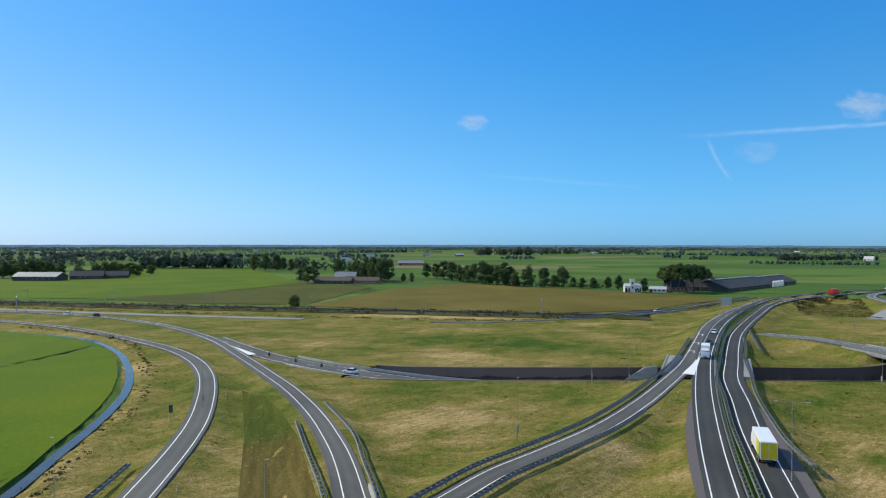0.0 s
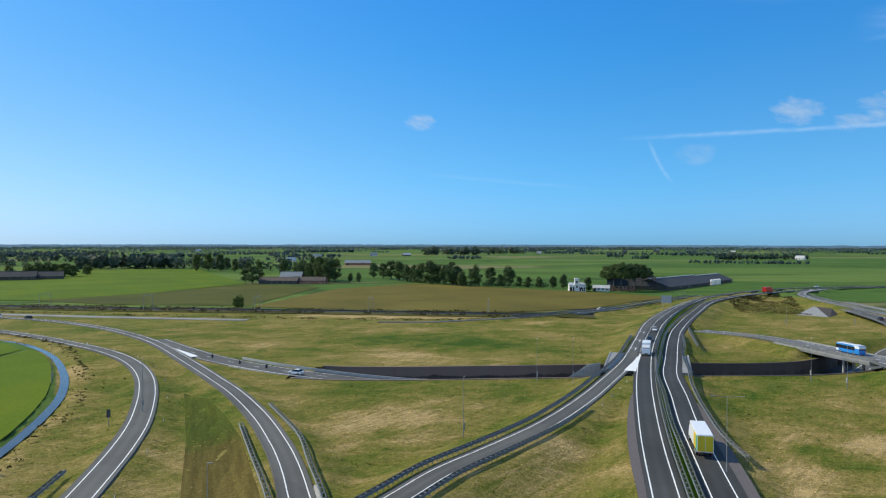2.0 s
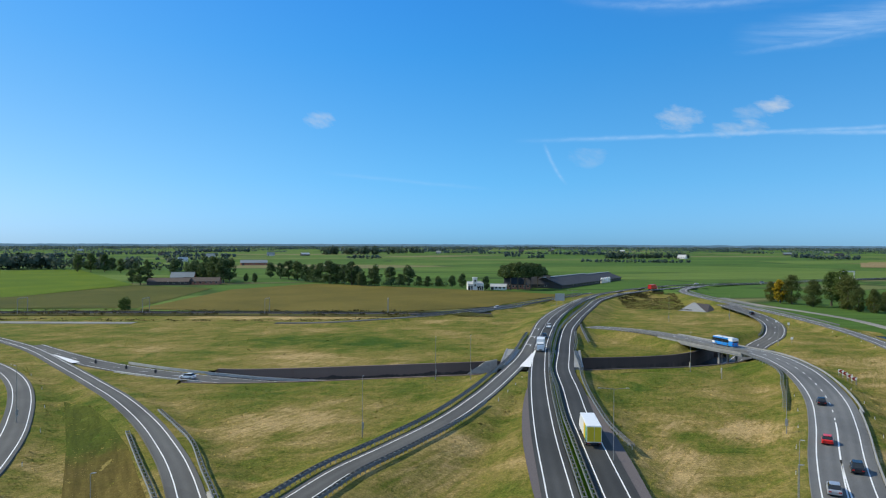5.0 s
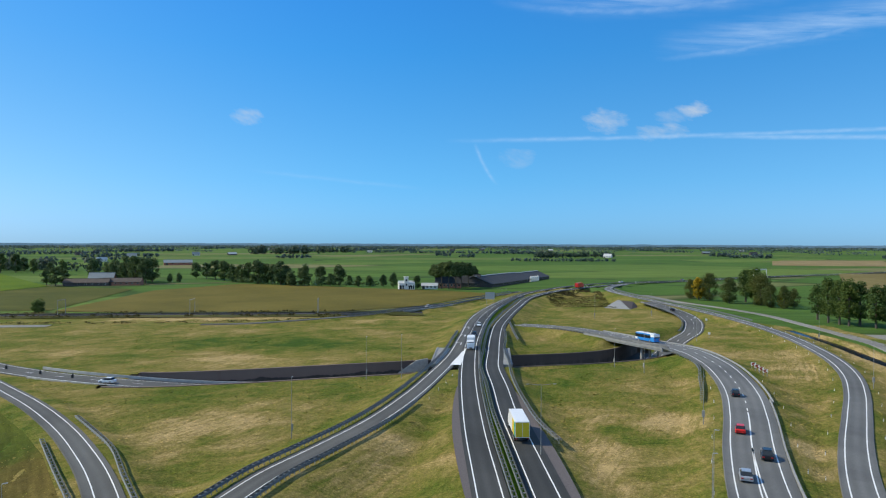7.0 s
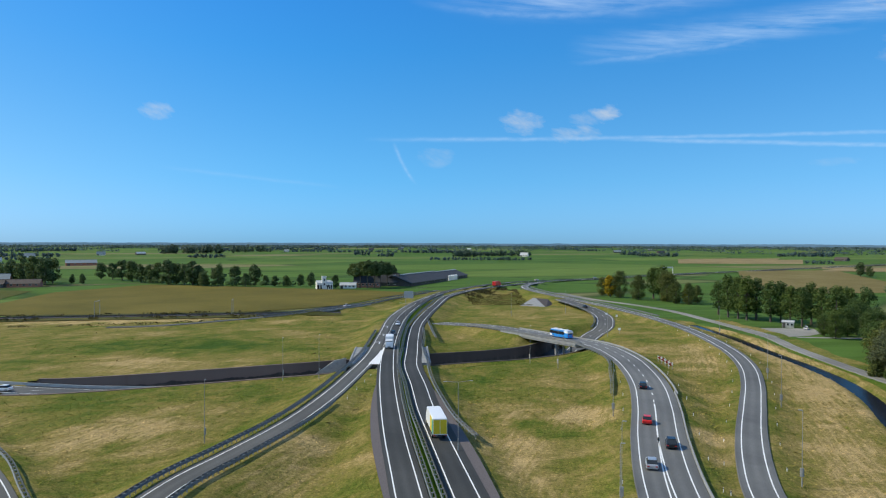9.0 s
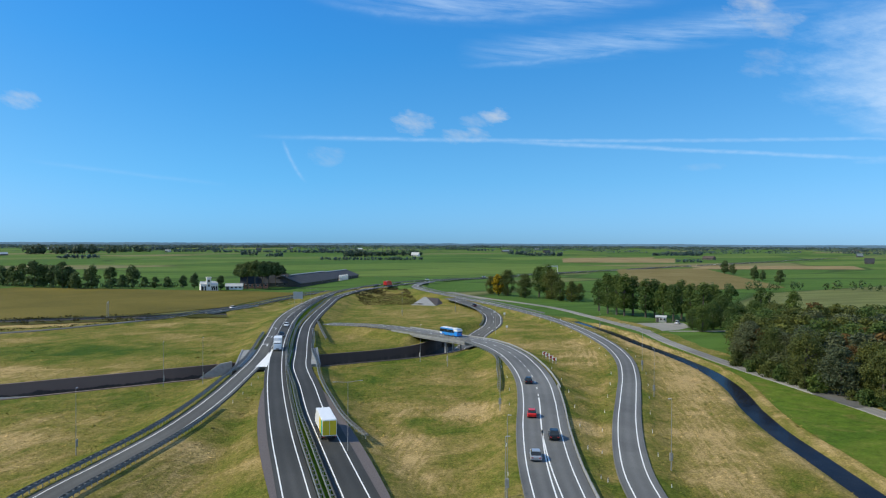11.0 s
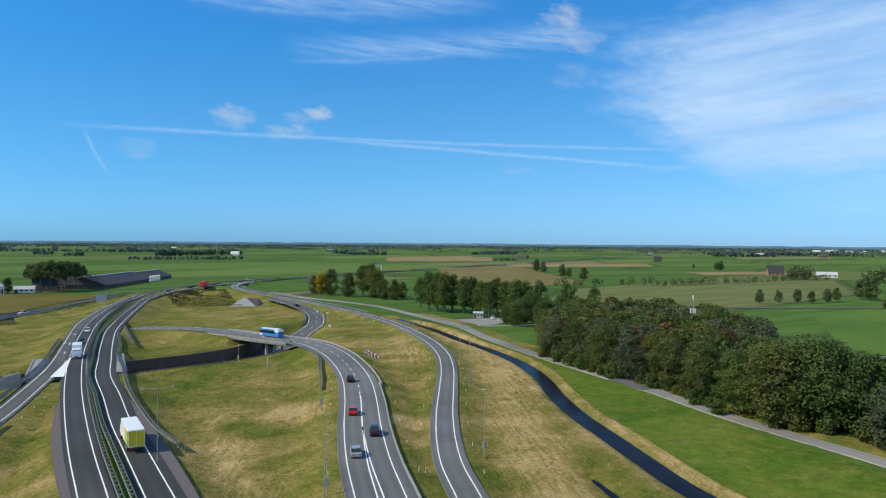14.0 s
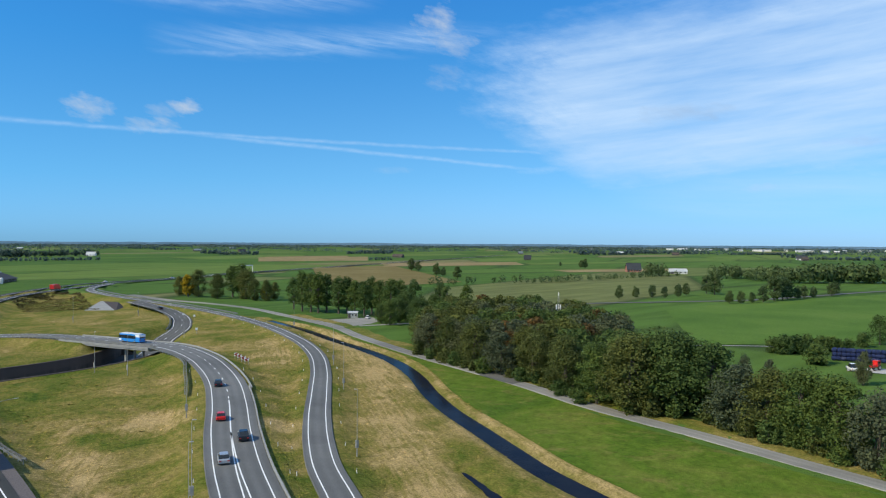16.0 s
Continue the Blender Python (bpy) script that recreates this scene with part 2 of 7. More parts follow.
def verge_colour(n):
    """Dry late-summer roadside grass: olive green with straw-coloured patches and mowing streaks."""
    big = n.noise(0.03, 4, 0.6, warp=0.6)
    mid = n.noise(0.11, 7, 0.66, (0.7, 1.0, 1.0, 8), 0.8)
    fine = n.noise(1.1, 5, 0.75)
    streak = n.noise(0.8, 6, 0.7, (0.2, 1.0, 1.0, 62), 0.5)
    dry = n.attr("dry")
    rake = n.noise(0.9, 6, 0.72, (0.10, 1.0, 1.0, -133), 0.4)
    comb = n.math("MULTIPLY", n.math("MINIMUM", n.math("MAXIMUM", dry, 0.0), 1.3), n.math("SUBTRACT", rake, 0.5))
    w = n.math("ADD", n.math("MULTIPLY", n.math("SUBTRACT", mid, 0.5), 0.85), n.math("ADD", n.math("MULTIPLY", n.math("SUBTRACT", streak, 0.5), 0.34), n.math("MULTIPLY", comb, 0.75)))
    w = n.math("ADD", n.math("ADD", w, n.math("MULTIPLY", n.math("SUBTRACT", big, 0.5), 0.55)), n.math("MULTIPLY", dry, 0.175))
    w = n.math("ADD", n.math("ADD", w, 0.452), n.math("MULTIPLY", n.math("SUBTRACT", fine, 0.5), 0.30))
    c = n.ramp(w, (0.17, (0.046, 0.088, 0.012)), (0.33, (0.094, 0.118, 0.018)), (0.46, (0.158, 0.147, 0.033)), (0.59, (0.235, 0.186, 0.062)), (0.80, (0.39, 0.285, 0.128)))
    tuft = n.ramp(n.noise(0.55, 6, 0.8), (0.30, 0.62), (0.5, 1.0), (0.70, 1.22))
    c = n.mix(0.75, c, tuft, "MULTIPLY")
    blade = n.ramp(n.noise(2.6, 4, 0.85), (0.32, 0.42), (0.5, 1.0), (0.66, 1.6))
    c = n.mix(0.75, c, blade, "MULTIPLY")
    # small bare, trodden or scorched spots
    spot = n.ramp(n.noise(0.21, 5, 0.8, warp=1.2), (0.66, 0.0), (0.74, 0.7))
    return n.mix(spot, c, (0.20, 0.135, 0.062)), fine


def meadow_colour(n, a=(0.064, 0.116, 0.016), b=(0.098, 0.162, 0.024)):
    big = n.noise(0.012, 4, 0.6)
    fine = n.noise(0.8, 4, 0.7)
    c = n.ramp(big, (0.35, a), (0.65, b))
    return n.mix(0.4, c, n.ramp(fine, (0.3, 0.65), (0.7, 1.25)), "MULTIPLY"), fine


def make_ground():
    n = Nodes("ground_grass")
    v, f1 = verge_colour(n)
    m, f2 = meadow_colour(n)
    # far meadows: parcels with their own tint
    vo = n.t.nodes.new("ShaderNodeTexVoronoi")
    mp = n.t.nodes.new("ShaderNodeMapping")
    mp.inputs["Scale"].default_value, mp.inputs["Rotation"].default_value = (0.0026, 0.0075, 1), (0, 0, radians(-14))
    n.put(mp.inputs["Vector"], n.geo)
    n.put(vo.inputs["Vector"], mp.outputs[0])
    vo.inputs["Scale"].default_value = 1.0
    sp = n.t.nodes.new("ShaderNodeSeparateColor")
    n.put(sp.inputs[0], vo.outputs["Color"])
    parcel = n.ramp(sp.outputs[0], (0.0, (0.046, 0.098, 0.020)), (0.35, (0.066, 0.128, 0.022)), (0.6, (0.088, 0.148, 0.028)), (0.78, (0.125, 0.175, 0.036)), (0.90, (0.13, 0.145, 0.045)), (0.97, (0.20, 0.165, 0.075)))
    ed = n.t.nodes.new("ShaderNodeTexVoronoi")
    ed.feature = "DISTANCE_TO_EDGE"
    ed.inputs["Scale"].default_value = 1.0
    n.put(ed.inputs["Vector"], mp.outputs[0])
    mow = n.ramp(n.noise(0.06, 2, 0.5, (0.25, 1.6, 1, -14)), (0.38, 0.82), (0.62, 1.16))
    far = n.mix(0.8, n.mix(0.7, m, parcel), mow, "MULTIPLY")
    # extra blue in the meadow colour, painted in for the haze of distance
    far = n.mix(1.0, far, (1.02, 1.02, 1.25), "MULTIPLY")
    far = n.mix(n.ramp(ed.outputs["Distance"], (0.010, 0.55), (0.030, 0.0)), far, (0.030, 0.045, 0.018))
    w = n.math("ADD", n.attr("verge"), n.math("MULTIPLY", n.math("SUBTRACT", n.noise(0.12, 3), 0.5), 0.5))
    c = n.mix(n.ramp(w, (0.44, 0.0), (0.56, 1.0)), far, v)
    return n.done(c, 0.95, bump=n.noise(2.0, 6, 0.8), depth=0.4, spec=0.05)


def make_field(name, lo, mid, hi, rows=None):
    n = Nodes(name)
    big = n.noise(0.02, 4, 0.6, warp=0.5)
    fine = n.noise(0.9, 4, 0.7)
    c = n.ramp(big, (0.3, lo), (0.5, mid), (0.7, hi))
    c = n.mix(0.5, c, n.ramp(fine, (0.3, 0.6), (0.7, 1.3)), "MULTIPLY")
    if rows:
        s = n.noise(1.0, 2, 0.5, rows)
        c = n.mix(0.45, c, n.ramp(s, (0.35, 0.55), (0.65, 1.35)), "MULTIPLY")
    return n.done(c, 0.95, bump=fine, depth=0.2, spec=0.1)


def make_asphalt(name, a, b, patch=0.5):
    n = Nodes(name)
    big = n.noise(0.06, 4, 0.6, (1, 0.3, 1))
    fine = n.noise(5.0, 3, 0.7)
    c = n.ramp(big, (0.35, a), (0.65, b))
    c = n.mix(0.5, c, n.ramp(fine, (0.3, 0.75), (0.7, 1.2)), "MULTIPLY")
    # wheel tracks, mended stretches and cracks
    track = n.math("COSINE", n.math("MULTIPLY", n.attr("across"), 3.49))
    c = n.mix(n.ramp(n.noise(0.08, 4, 0.6), (0.3, 0.25), (0.7, 1.0)), c, n.mix(1.0, c, n.ramp(n.math("MULTIPLY_ADD", track, 0.5), (0.0, 0.86), (1.0, 1.12)), "MULTIPLY"))
    c = n.mix(1.0, c, n.ramp(n.noise(0.045, 1, 0.3), (0.40, 0.90), (0.415, 1.0), (0.60, 1.0), (0.61, 1.07)), "MULTIPLY")
    crack = n.ramp(n.noise(0.35, 6, 0.75, warp=1.5), (0.492, 1.0), (0.5, 0.72), (0.508, 1.0))
    c = n.mix(0.7, c, crack, "MULTIPLY")
    return n.done(c, 0.75, bump=fine, depth=0.01, spec=0.12)


def make_plain(name, a, b=None, scale=1.5, rough=0.6, metal=0.0, depth=0.01):
    n = Nodes(name)
    b = b or tuple(min(1.0, x * 1.25) for x in a)
    f = n.noise(scale, 4, 0.65)
    return n.done(n.ramp(f, (0.3, a), (0.7, b)), rough, metal, f, depth)


def make_leaves(name, dark, mid, light):
    """Leaves that let part of the light through."""
    n = Nodes(name)
    c = n.ramp(n.island(), (0.0, dark), (0.55, mid), (1.0, light))
    c = n.mix(0.7, c, n.ramp(n.chance(), (0.0, (0.72, 0.82, 0.85)), (0.5, (1.0, 1.0, 1.0)), (1.0, (1.22, 1.14, 0.88))), "MULTIPLY")
    c = n.mix(0.85, c, n.ramp(n.noise(0.42, 3, 0.6), (0.32, (0.62, 0.66, 0.68)), (0.5, (1.0, 1.0, 1.0)), (0.68, (1.2, 1.16, 1.0))), "MULTIPLY")
    m = n.done(c, 0.7, spec=0.15)
    tr, mx = n.t.nodes.new("ShaderNodeBsdfTranslucent"), n.t.nodes.new("ShaderNodeMixShader")
    n.put(tr.inputs["Color"], c)
    mx.inputs[0].default_value = 0.33
    n.t.links.new(n.b.outputs[0], mx.inputs[1])
    n.t.links.new(tr.outputs[0], mx.inputs[2])
    out = [k for k in n.t.nodes if k.type == "OUTPUT_MATERIAL"][0]
    n.t.links.new(mx.outputs[0], out.inputs["Surface"])
    return m


def make_wall():
    """Dark retaining wall: stain runs, rust, a paler upper part, and shade painted in from the bridge on."""
    n = Nodes("weathered_shade_painted_wall")
    run = n.noise(0.35, 5, 0.7, (1.0, 1.0, 0.12))
    c = n.ramp(run, (0.3, (0.035, 0.030, 0.027)), (0.55, (0.062, 0.052, 0.045)), (0.75, (0.11, 0.09, 0.076)))
    # paler upper part with a ragged lower edge; from the bridge on it turns dark, deep shade put into the colour
    sep = n.t.nodes.new("ShaderNodeSeparateXYZ")
    n.put(sep.inputs[0], n.geo)
    up = n.math("ADD", n.math("ADD", sep.outputs[2], 0.9), n.math("MULTIPLY", n.noise(0.10, 5, 0.7, (1.0, 1.0, 0.4)), 3.6))
    c = n.mix(n.ramp(n.math("MULTIPLY", up, 0.25), (0.0, 0.0), (0.08, 0.8)), c, n.mix(n.ramp(n.math("MULTIPLY", sep.outputs[0], 0.01), (0.40, 0.0), (0.70, 1.0)), (0.215, 0.152, 0.125), (0.075, 0.058, 0.050)))
    rust = n.ramp(n.noise(0.12, 3, 0.6, (1.0, 1.0, 0.1), 0.4), (0.66, 0.0), (0.74, 0.6))
    return n.done(n.mix(rust, c, (0.14, 0.062, 0.035)), 0.9, bump=n.noise(1.5, 4), depth=0.05)


def make_water(name, ior, spec, a, b):
    n = Nodes(name)
    w = n.noise(1.5, 3, 0.6)
    n.b.inputs["IOR"].default_value = ior
    return n.done(n.ramp(n.noise(0.2, 3), (0.35, a), (0.65, b)), 0.10, bump=w, depth=0.03, spec=spec)


GROUND = make_ground()
GREEN_FIELD = make_field("bright_pasture", (0.060, 0.112, 0.001), (0.080, 0.134, 0.001), (0.106, 0.150, 0.002))
DEEP_FIELD = make_field("deep_green_pasture", (0.058, 0.118, 0.016), (0.078, 0.146, 0.021), (0.104, 0.17, 0.03))
OLIVE_FIELD = make_field("olive_crop", (0.052, 0.062, 0.010), (0.072, 0.078, 0.012), (0.095, 0.094, 0.018))
MAIZE_FIELD = make_field("maize_crop", (0.095, 0.083, 0.014), (0.122, 0.101, 0.018), (0.15, 0.122, 0.025))
BROWN_FIELD = make_field("ripe_crop", (0.135, 0.108, 0.036), (0.165, 0.132, 0.046), (0.20, 0.16, 0.062))
TAN_FIELD = make_field("stubble", (0.20, 0.15, 0.07), (0.24, 0.18, 0.085), (0.29, 0.22, 0.11))
ASPHALT = make_asphalt("old_asphalt", (0.088, 0.088, 0.083), (0.122, 0.121, 0.114))
# asphalt made paler: sun glare at a grazing view put into the colour
GLARE_ASPHALT = make_asphalt("glare_pale_asphalt", (0.118, 0.120, 0.119), (0.158, 0.160, 0.156))
DARK_ASPHALT = make_asphalt("dark_asphalt", (0.048, 0.049, 0.047), (0.068, 0.069, 0.066))
PATH_STONE = make_asphalt("pale_path_asphalt", (0.19, 0.185, 0.172), (0.275, 0.268, 0.245))
PAINT = make_plain("road_paint", (0.70, 0.70, 0.68), (0.82, 0.82, 0.80), 3.0, 0.6)
GRAVEL = make_plain("verge_gravel", (0.082, 0.070, 0.070), (0.128, 0.110, 0.108), 4.0, 0.95, 0, 0.03)
CONCRETE = make_plain("concrete", (0.32, 0.31, 0.29), (0.46, 0.45, 0.42), 0.8, 0.85)
DARK_WALL = make_wall()
STEEL = make_plain("galvanised_steel", (0.22, 0.218, 0.205), (0.33, 0.325, 0.305), 2.0, 0.6, 0.0)
# darker, bluer steel for the beams: their shaded side is painted in
RAIL_STEEL = make_plain("shade_dark_rail_steel", (0.10, 0.108, 0.112), (0.17, 0.178, 0.180), 1.2, 0.5, 0.25)
WATER = make_water("canal_water", 1.10, 0.22, (0.008, 0.011, 0.020), (0.014, 0.017, 0.025))
# paler copy for the pasture canal: the bright sky's reflection put into the colour
SKY_BRIGHT_WATER = make_water("sky_bright_canal_water", 1.27, 0.45, (0.050, 0.052, 0.055), (0.075, 0.074, 0.072))
BARK = make_plain("bark", (0.06, 0.05, 0.038), (0.12, 0.10, 0.08), 3.0, 0.9, 0, 0.05)
LEAF = make_leaves("green_leaves", (0.062, 0.101, 0.028), (0.083, 0.129, 0.035), (0.110, 0.157, 0.046))
LEAF_OLIVE = make_leaves("olive_leaves", (0.084, 0.101, 0.028), (0.107, 0.127, 0.035), (0.136, 0.153, 0.046))
LEAF_GREY = make_leaves("grey_green_leaves", (0.081, 0.098, 0.052), (0.106, 0.126, 0.066), (0.132, 0.151, 0.083))
LEAF_RUST = make_leaves("rust_leaves", (0.09, 0.058, 0.02), (0.135, 0.085, 0.03), (0.185, 0.118, 0.045))
LEAF_YELLOW = make_leaves("yellow_leaves", (0.16, 0.12, 0.01), (0.30, 0.22, 0.015), (0.42, 0.32, 0.03))
# far leaves greyed towards blue: distance haze put into their colour
FAR_LEAF = make_leaves("haze_tinted_foliage", (0.058, 0.085, 0.062), (0.075, 0.108, 0.08), (0.10, 0.135, 0.098))
def make_verge(name):
    n = Nodes(name)
    c, fine = verge_colour(n)
    return n.done(c, 0.95, bump=fine, depth=0.2, spec=0.1)


def make_mown(name):
    """Mown grass with yellowed spots and faint wheel tracks."""
    n = Nodes(name)
    c = n.ramp(n.noise(0.05, 5, 0.65, warp=0.8), (0.32, (0.055, 0.105, 0.010)), (0.5, (0.084, 0.136, 0.013)), (0.68, (0.130, 0.160, 0.024)))
    dry = n.ramp(n.noise(0.16, 6, 0.75, (1, 0.6, 1, 30), 0.6), (0.52, 0.0), (0.68, 0.85))
    c = n.mix(dry, c, (0.185, 0.165, 0.045))
    c = n.mix(0.8, c, n.ramp(n.noise(0.4, 5, 0.75), (0.3, 0.6), (0.7, 1.3)), "MULTIPLY")
    c = n.mix(0.7, c, n.ramp(n.noise(1.3, 5, 0.8), (0.3, 0.6), (0.7, 1.35)), "MULTIPLY")
    return n.done(c, 0.95, bump=n.noise(2.2, 4, 0.7), depth=0.2, spec=0.1)


DRY_VERGE = make_verge("dry_path_verge")
STRIP_GRASS = make_mown("mown_strip_grass")
LEAF_DIST = make_leaves("far_tree_leaves", (0.062, 0.098, 0.038), (0.09, 0.135, 0.052), (0.13, 0.175, 0.07))
DECK = make_plain("grey_bridge_concrete", (0.20, 0.205, 0.205), (0.29, 0.295, 0.29), 0.6, 0.85)


def make_rough(name):
    """Rough grass: green at one end of the strip, brown and furrowed at the other."""
    n = Nodes(name)
    sep = n.t.nodes.new("ShaderNodeSeparateXYZ")
    n.put(sep.inputs[0], n.geo)
    w = n.math("ADD", n.math("MULTIPLY", n.math("SUBTRACT", sep.outputs[1], 128.0), 0.022), n.noise(0.10, 5, 0.7))
    c = n.ramp(w, (0.22, (0.118, 0.092, 0.026)), (0.48, (0.098, 0.085, 0.02)), (0.72, (0.062, 0.082, 0.012)), (1.0, (0.072, 0.088, 0.013)))
    c = n.mix(0.6, c, n.ramp(n.noise(1.0, 3, 0.6, (0.9, 0.07, 1, 15)), (0.35, 0.6), (0.65, 1.3)), "MULTIPLY")
    c = n.mix(0.7, c, n.ramp(n.noise(1.6, 5, 0.8), (0.3, 0.5), (0.7, 1.4)), "MULTIPLY")
    return n.done(c, 0.95, bump=n.noise(2.2, 4, 0.7), depth=0.2, spec=0.05)


ROUGH_GRASS = make_rough("rough_brown_grass")
RAIL_GRASS = make_field("dark_lineside_grass", (0.042, 0.048, 0.010), (0.066, 0.068, 0.015), (0.105, 0.092, 0.026), (0.05, 0.9, 1, -13))
# bluer still, with the haze of the far plain mixed into the leaf colour
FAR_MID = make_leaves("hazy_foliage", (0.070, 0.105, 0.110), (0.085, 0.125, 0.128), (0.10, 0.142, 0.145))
SEDGE = make_leaves("brown_sedge", (0.045, 0.045, 0.016), (0.08, 0.07, 0.026), (0.13, 0.105, 0.042))


# haze colour for the backdrop strip, emitted by the surface itself
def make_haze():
    n = Nodes("glowing_haze_backdrop")
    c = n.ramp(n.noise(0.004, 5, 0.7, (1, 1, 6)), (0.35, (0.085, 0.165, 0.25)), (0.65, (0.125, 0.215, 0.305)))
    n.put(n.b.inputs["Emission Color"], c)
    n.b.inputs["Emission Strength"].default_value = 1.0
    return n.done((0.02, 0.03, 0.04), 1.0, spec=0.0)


HAZE = make_haze()

# ---- building helpers ----
def mesh_object(name, verts, faces, material, parent=None, label="", smooth=False):
    me = bpy.data.meshes.new(name)
    me.from_pydata([tuple(map(float, v)) for v in verts], [], [tuple(map(int, f)) for f in faces])
    me.materials.append(material)
    if smooth:
        me.polygons.foreach_set("use_smooth", [True] * len(me.polygons))
    me.update()
    ob = new(name, me)
    ob.parent = parent
    return tagged(ob, label)


def part(name, bm, material, parent=None, label="", smooth=False):
    """Links a bmesh as one mesh object under a thing or a part."""
    me = bpy.data.meshes.new(name)
    bm.to_mesh(me)
    bm.free()
    me.materials.append(material)
    if smooth:
        me.polygons.foreach_set("use_smooth", [True] * len(me.polygons))
    ob = new(name, me)
    ob.parent = parent
    return tagged(ob, label)


def share(name, mesh, parent, m, label=""):
    """Another object on a mesh that is already there."""
    ob = new(name, mesh)
    ob.parent = parent
    ob.matrix_basis = m
    return tagged(ob, label)


def empty(name, m=None, label="", category="", group="", kind=""):
    ob = new(name)
    if m is not None:
        ob.matrix_basis = m
    return tagged(ob, label, category, group, kind)


def box(bm, sx, sy, sz, x=0, y=0, z=0, rz=0.0):
    """A box whose base centre is at x, y, z."""
    return bmesh.ops.create_cube(bm, size=1, matrix=Matrix.Translation((x, y, z + sz / 2)) @ Matrix.Rotation(rz, 4, "Z") @ Matrix.Diagonal((sx, sy, sz, 1)))


def tube(bm, a, b, r1, r2, seg=6):
    a, b = Vector(a), Vector(b)
    m = Matrix.Translation((a + b) / 2) @ (b - a).to_track_quat("Z", "Y").to_matrix().to_4x4()
    return bmesh.ops.create_cone(bm, cap_ends=True, segments=seg, radius1=r1, radius2=r2, depth=(b - a).length, matrix=m)


def spline(points, step=3.0, head=0.0, tail=0.0):
    """A smooth line through x, y, z points, sampled evenly; head and tail lengthen it straight on."""
    p = [np.array(q, float) for q in points]
    if head:
        d = p[0] - p[1]
        d[2] = 0
        p.insert(0, p[0] + d / np.linalg.norm(d) * head)
    if tail:
        d = p[-1] - p[-2]
        d[2] = 0
        p.append(p[-1] + d / np.linalg.norm(d) * tail)
    p = [2 * p[0] - p[1]] + p + [2 * p[-1] - p[-2]]
    out = []
    for a, b, c, d in zip(p, p[1:], p[2:], p[3:]):
        k = max(2, int(np.linalg.norm(c - b) / 0.7))
        t = np.linspace(0, 1, k, endpoint=False)[:, None]
        # tangents scaled by the chord lengths, so that uneven spacing does not overshoot
        lb, lc, ld = np.linalg.norm(b - a), np.linalg.norm(c - b), np.linalg.norm(d - c)
        m1 = ((b - a) / lb * lc + (c - b) / lc * lb) / (lb + lc) * lc
        m2 = ((c - b) / lc * ld + (d - c) / ld * lc) / (lc + ld) * lc
        out.append((2 * t**3 - 3 * t**2 + 1) * b + (t**3 - 2 * t**2 + t) * m1 + (-2 * t**3 + 3 * t**2) * c + (t**3 - t**2) * m2)
    q = np.vstack(out + [p[-2][None]])
    s = np.r_[0, np.cumsum(np.linalg.norm(np.diff(q[:, :2], axis=0), axis=1))]
    n = max(2, int(s[-1] / step) + 1)
    u = np.linspace(0, s[-1], n)
    return np.stack([np.interp(u, s, q[:, i]) for i in range(3)], 1)


def side(line):
    """Unit vectors to the right of a line's way."""
    d = np.gradient(line[:, :2], axis=0)
    d /= np.linalg.norm(d, axis=1)[:, None] + 1e-9
    return np.stack([d[:, 1], -d[:, 0]], 1)


def beside(line, off, dz=0.0):
    """The line moved sideways (to its right where off is above 0)."""
    q = line.copy()
    q[:, :2] += side(line) * np.broadcast_to(np.asarray(off, float), (len(line),))[:, None]
    q[:, 2] += dz
    return q


def cut(line, a, b):
    """The stretch of a line from a to b metres along it."""
    s = np.r_[0, np.cumsum(np.linalg.norm(np.diff(line[:, :2], axis=0), axis=1))]
    u = np.r_[a, s[(s > a) & (s < b)], min(b, s[-1])]
    return np.stack([np.interp(u, s, line[:, i]) for i in range(3)], 1)


def along(line, x=None, y=None):
    """Metres along a line to the place nearest to x and y."""
    s = np.r_[0, np.cumsum(np.linalg.norm(np.diff(line[:, :2], axis=0), axis=1))]
    d = (0 if x is None else (line[:, 0] - x) ** 2) + (0 if y is None else (line[:, 1] - y) ** 2)
    return float(s[int(np.argmin(d))])


def sweep(line, profile, closed=False):
    """Verts and faces of a profile of (sideways, up) points drawn along a line."""
    r = side(line)
    k = len(profile)
    v = [(p[0] + n[0] * o, p[1] + n[1] * o, p[2] + u) for p, n in zip(line, r) for o, u in profile]
    f = []
    for i in range(len(line) - 1):
        for j in range(k if closed else k - 1):
            a, b = i * k + j, i * k + (j + 1) % k
            f.append((a, a + k, b + k, b))
    if closed:
        f += [tuple(range(k)), tuple(range((len(line) - 1) * k, len(line) * k))[::-1]]
    return v, f


def ribbon(name, line, left, right, dz, material, parent=None, label="", skirt=0.25):
    """A road surface with rounded-off edges that go down into the ground."""
    prof = [(-left - 0.12, dz - skirt), (-left, dz), (0, dz), (right, dz), (right + 0.12, dz - skirt)]
    if skirt == 0:
        prof = [(-left, dz), (right, dz)]
    v, f = sweep(line, prof)
    ob = mesh_object(name, v, f, material, parent, label)
    if skirt:
        a = ob.data.attributes.new("across", "FLOAT", "POINT")
        a.data.foreach_set("value", np.tile([o for o, _ in prof], len(line)).astype(np.float32))
    return ob


# ---- lines of the place: x, y, z ----
ROAD_A = spline([(1.0, 94.0, 2.5), (8.2, 105.1, 2.5), (16.0, 114.1, 2.5), (29, 130.0, 2.5), (42.6, 150.8, 2.5), (55.0, 172.7, 2.5), (67.0, 195.0, 2.5),
                 (86.7, 238.5, 2.5), (111.8, 294.6, 2.5), (138.2, 341.6, 2.5), (171, 389.8, 3), (198, 423.3, 3.5)], head=160)
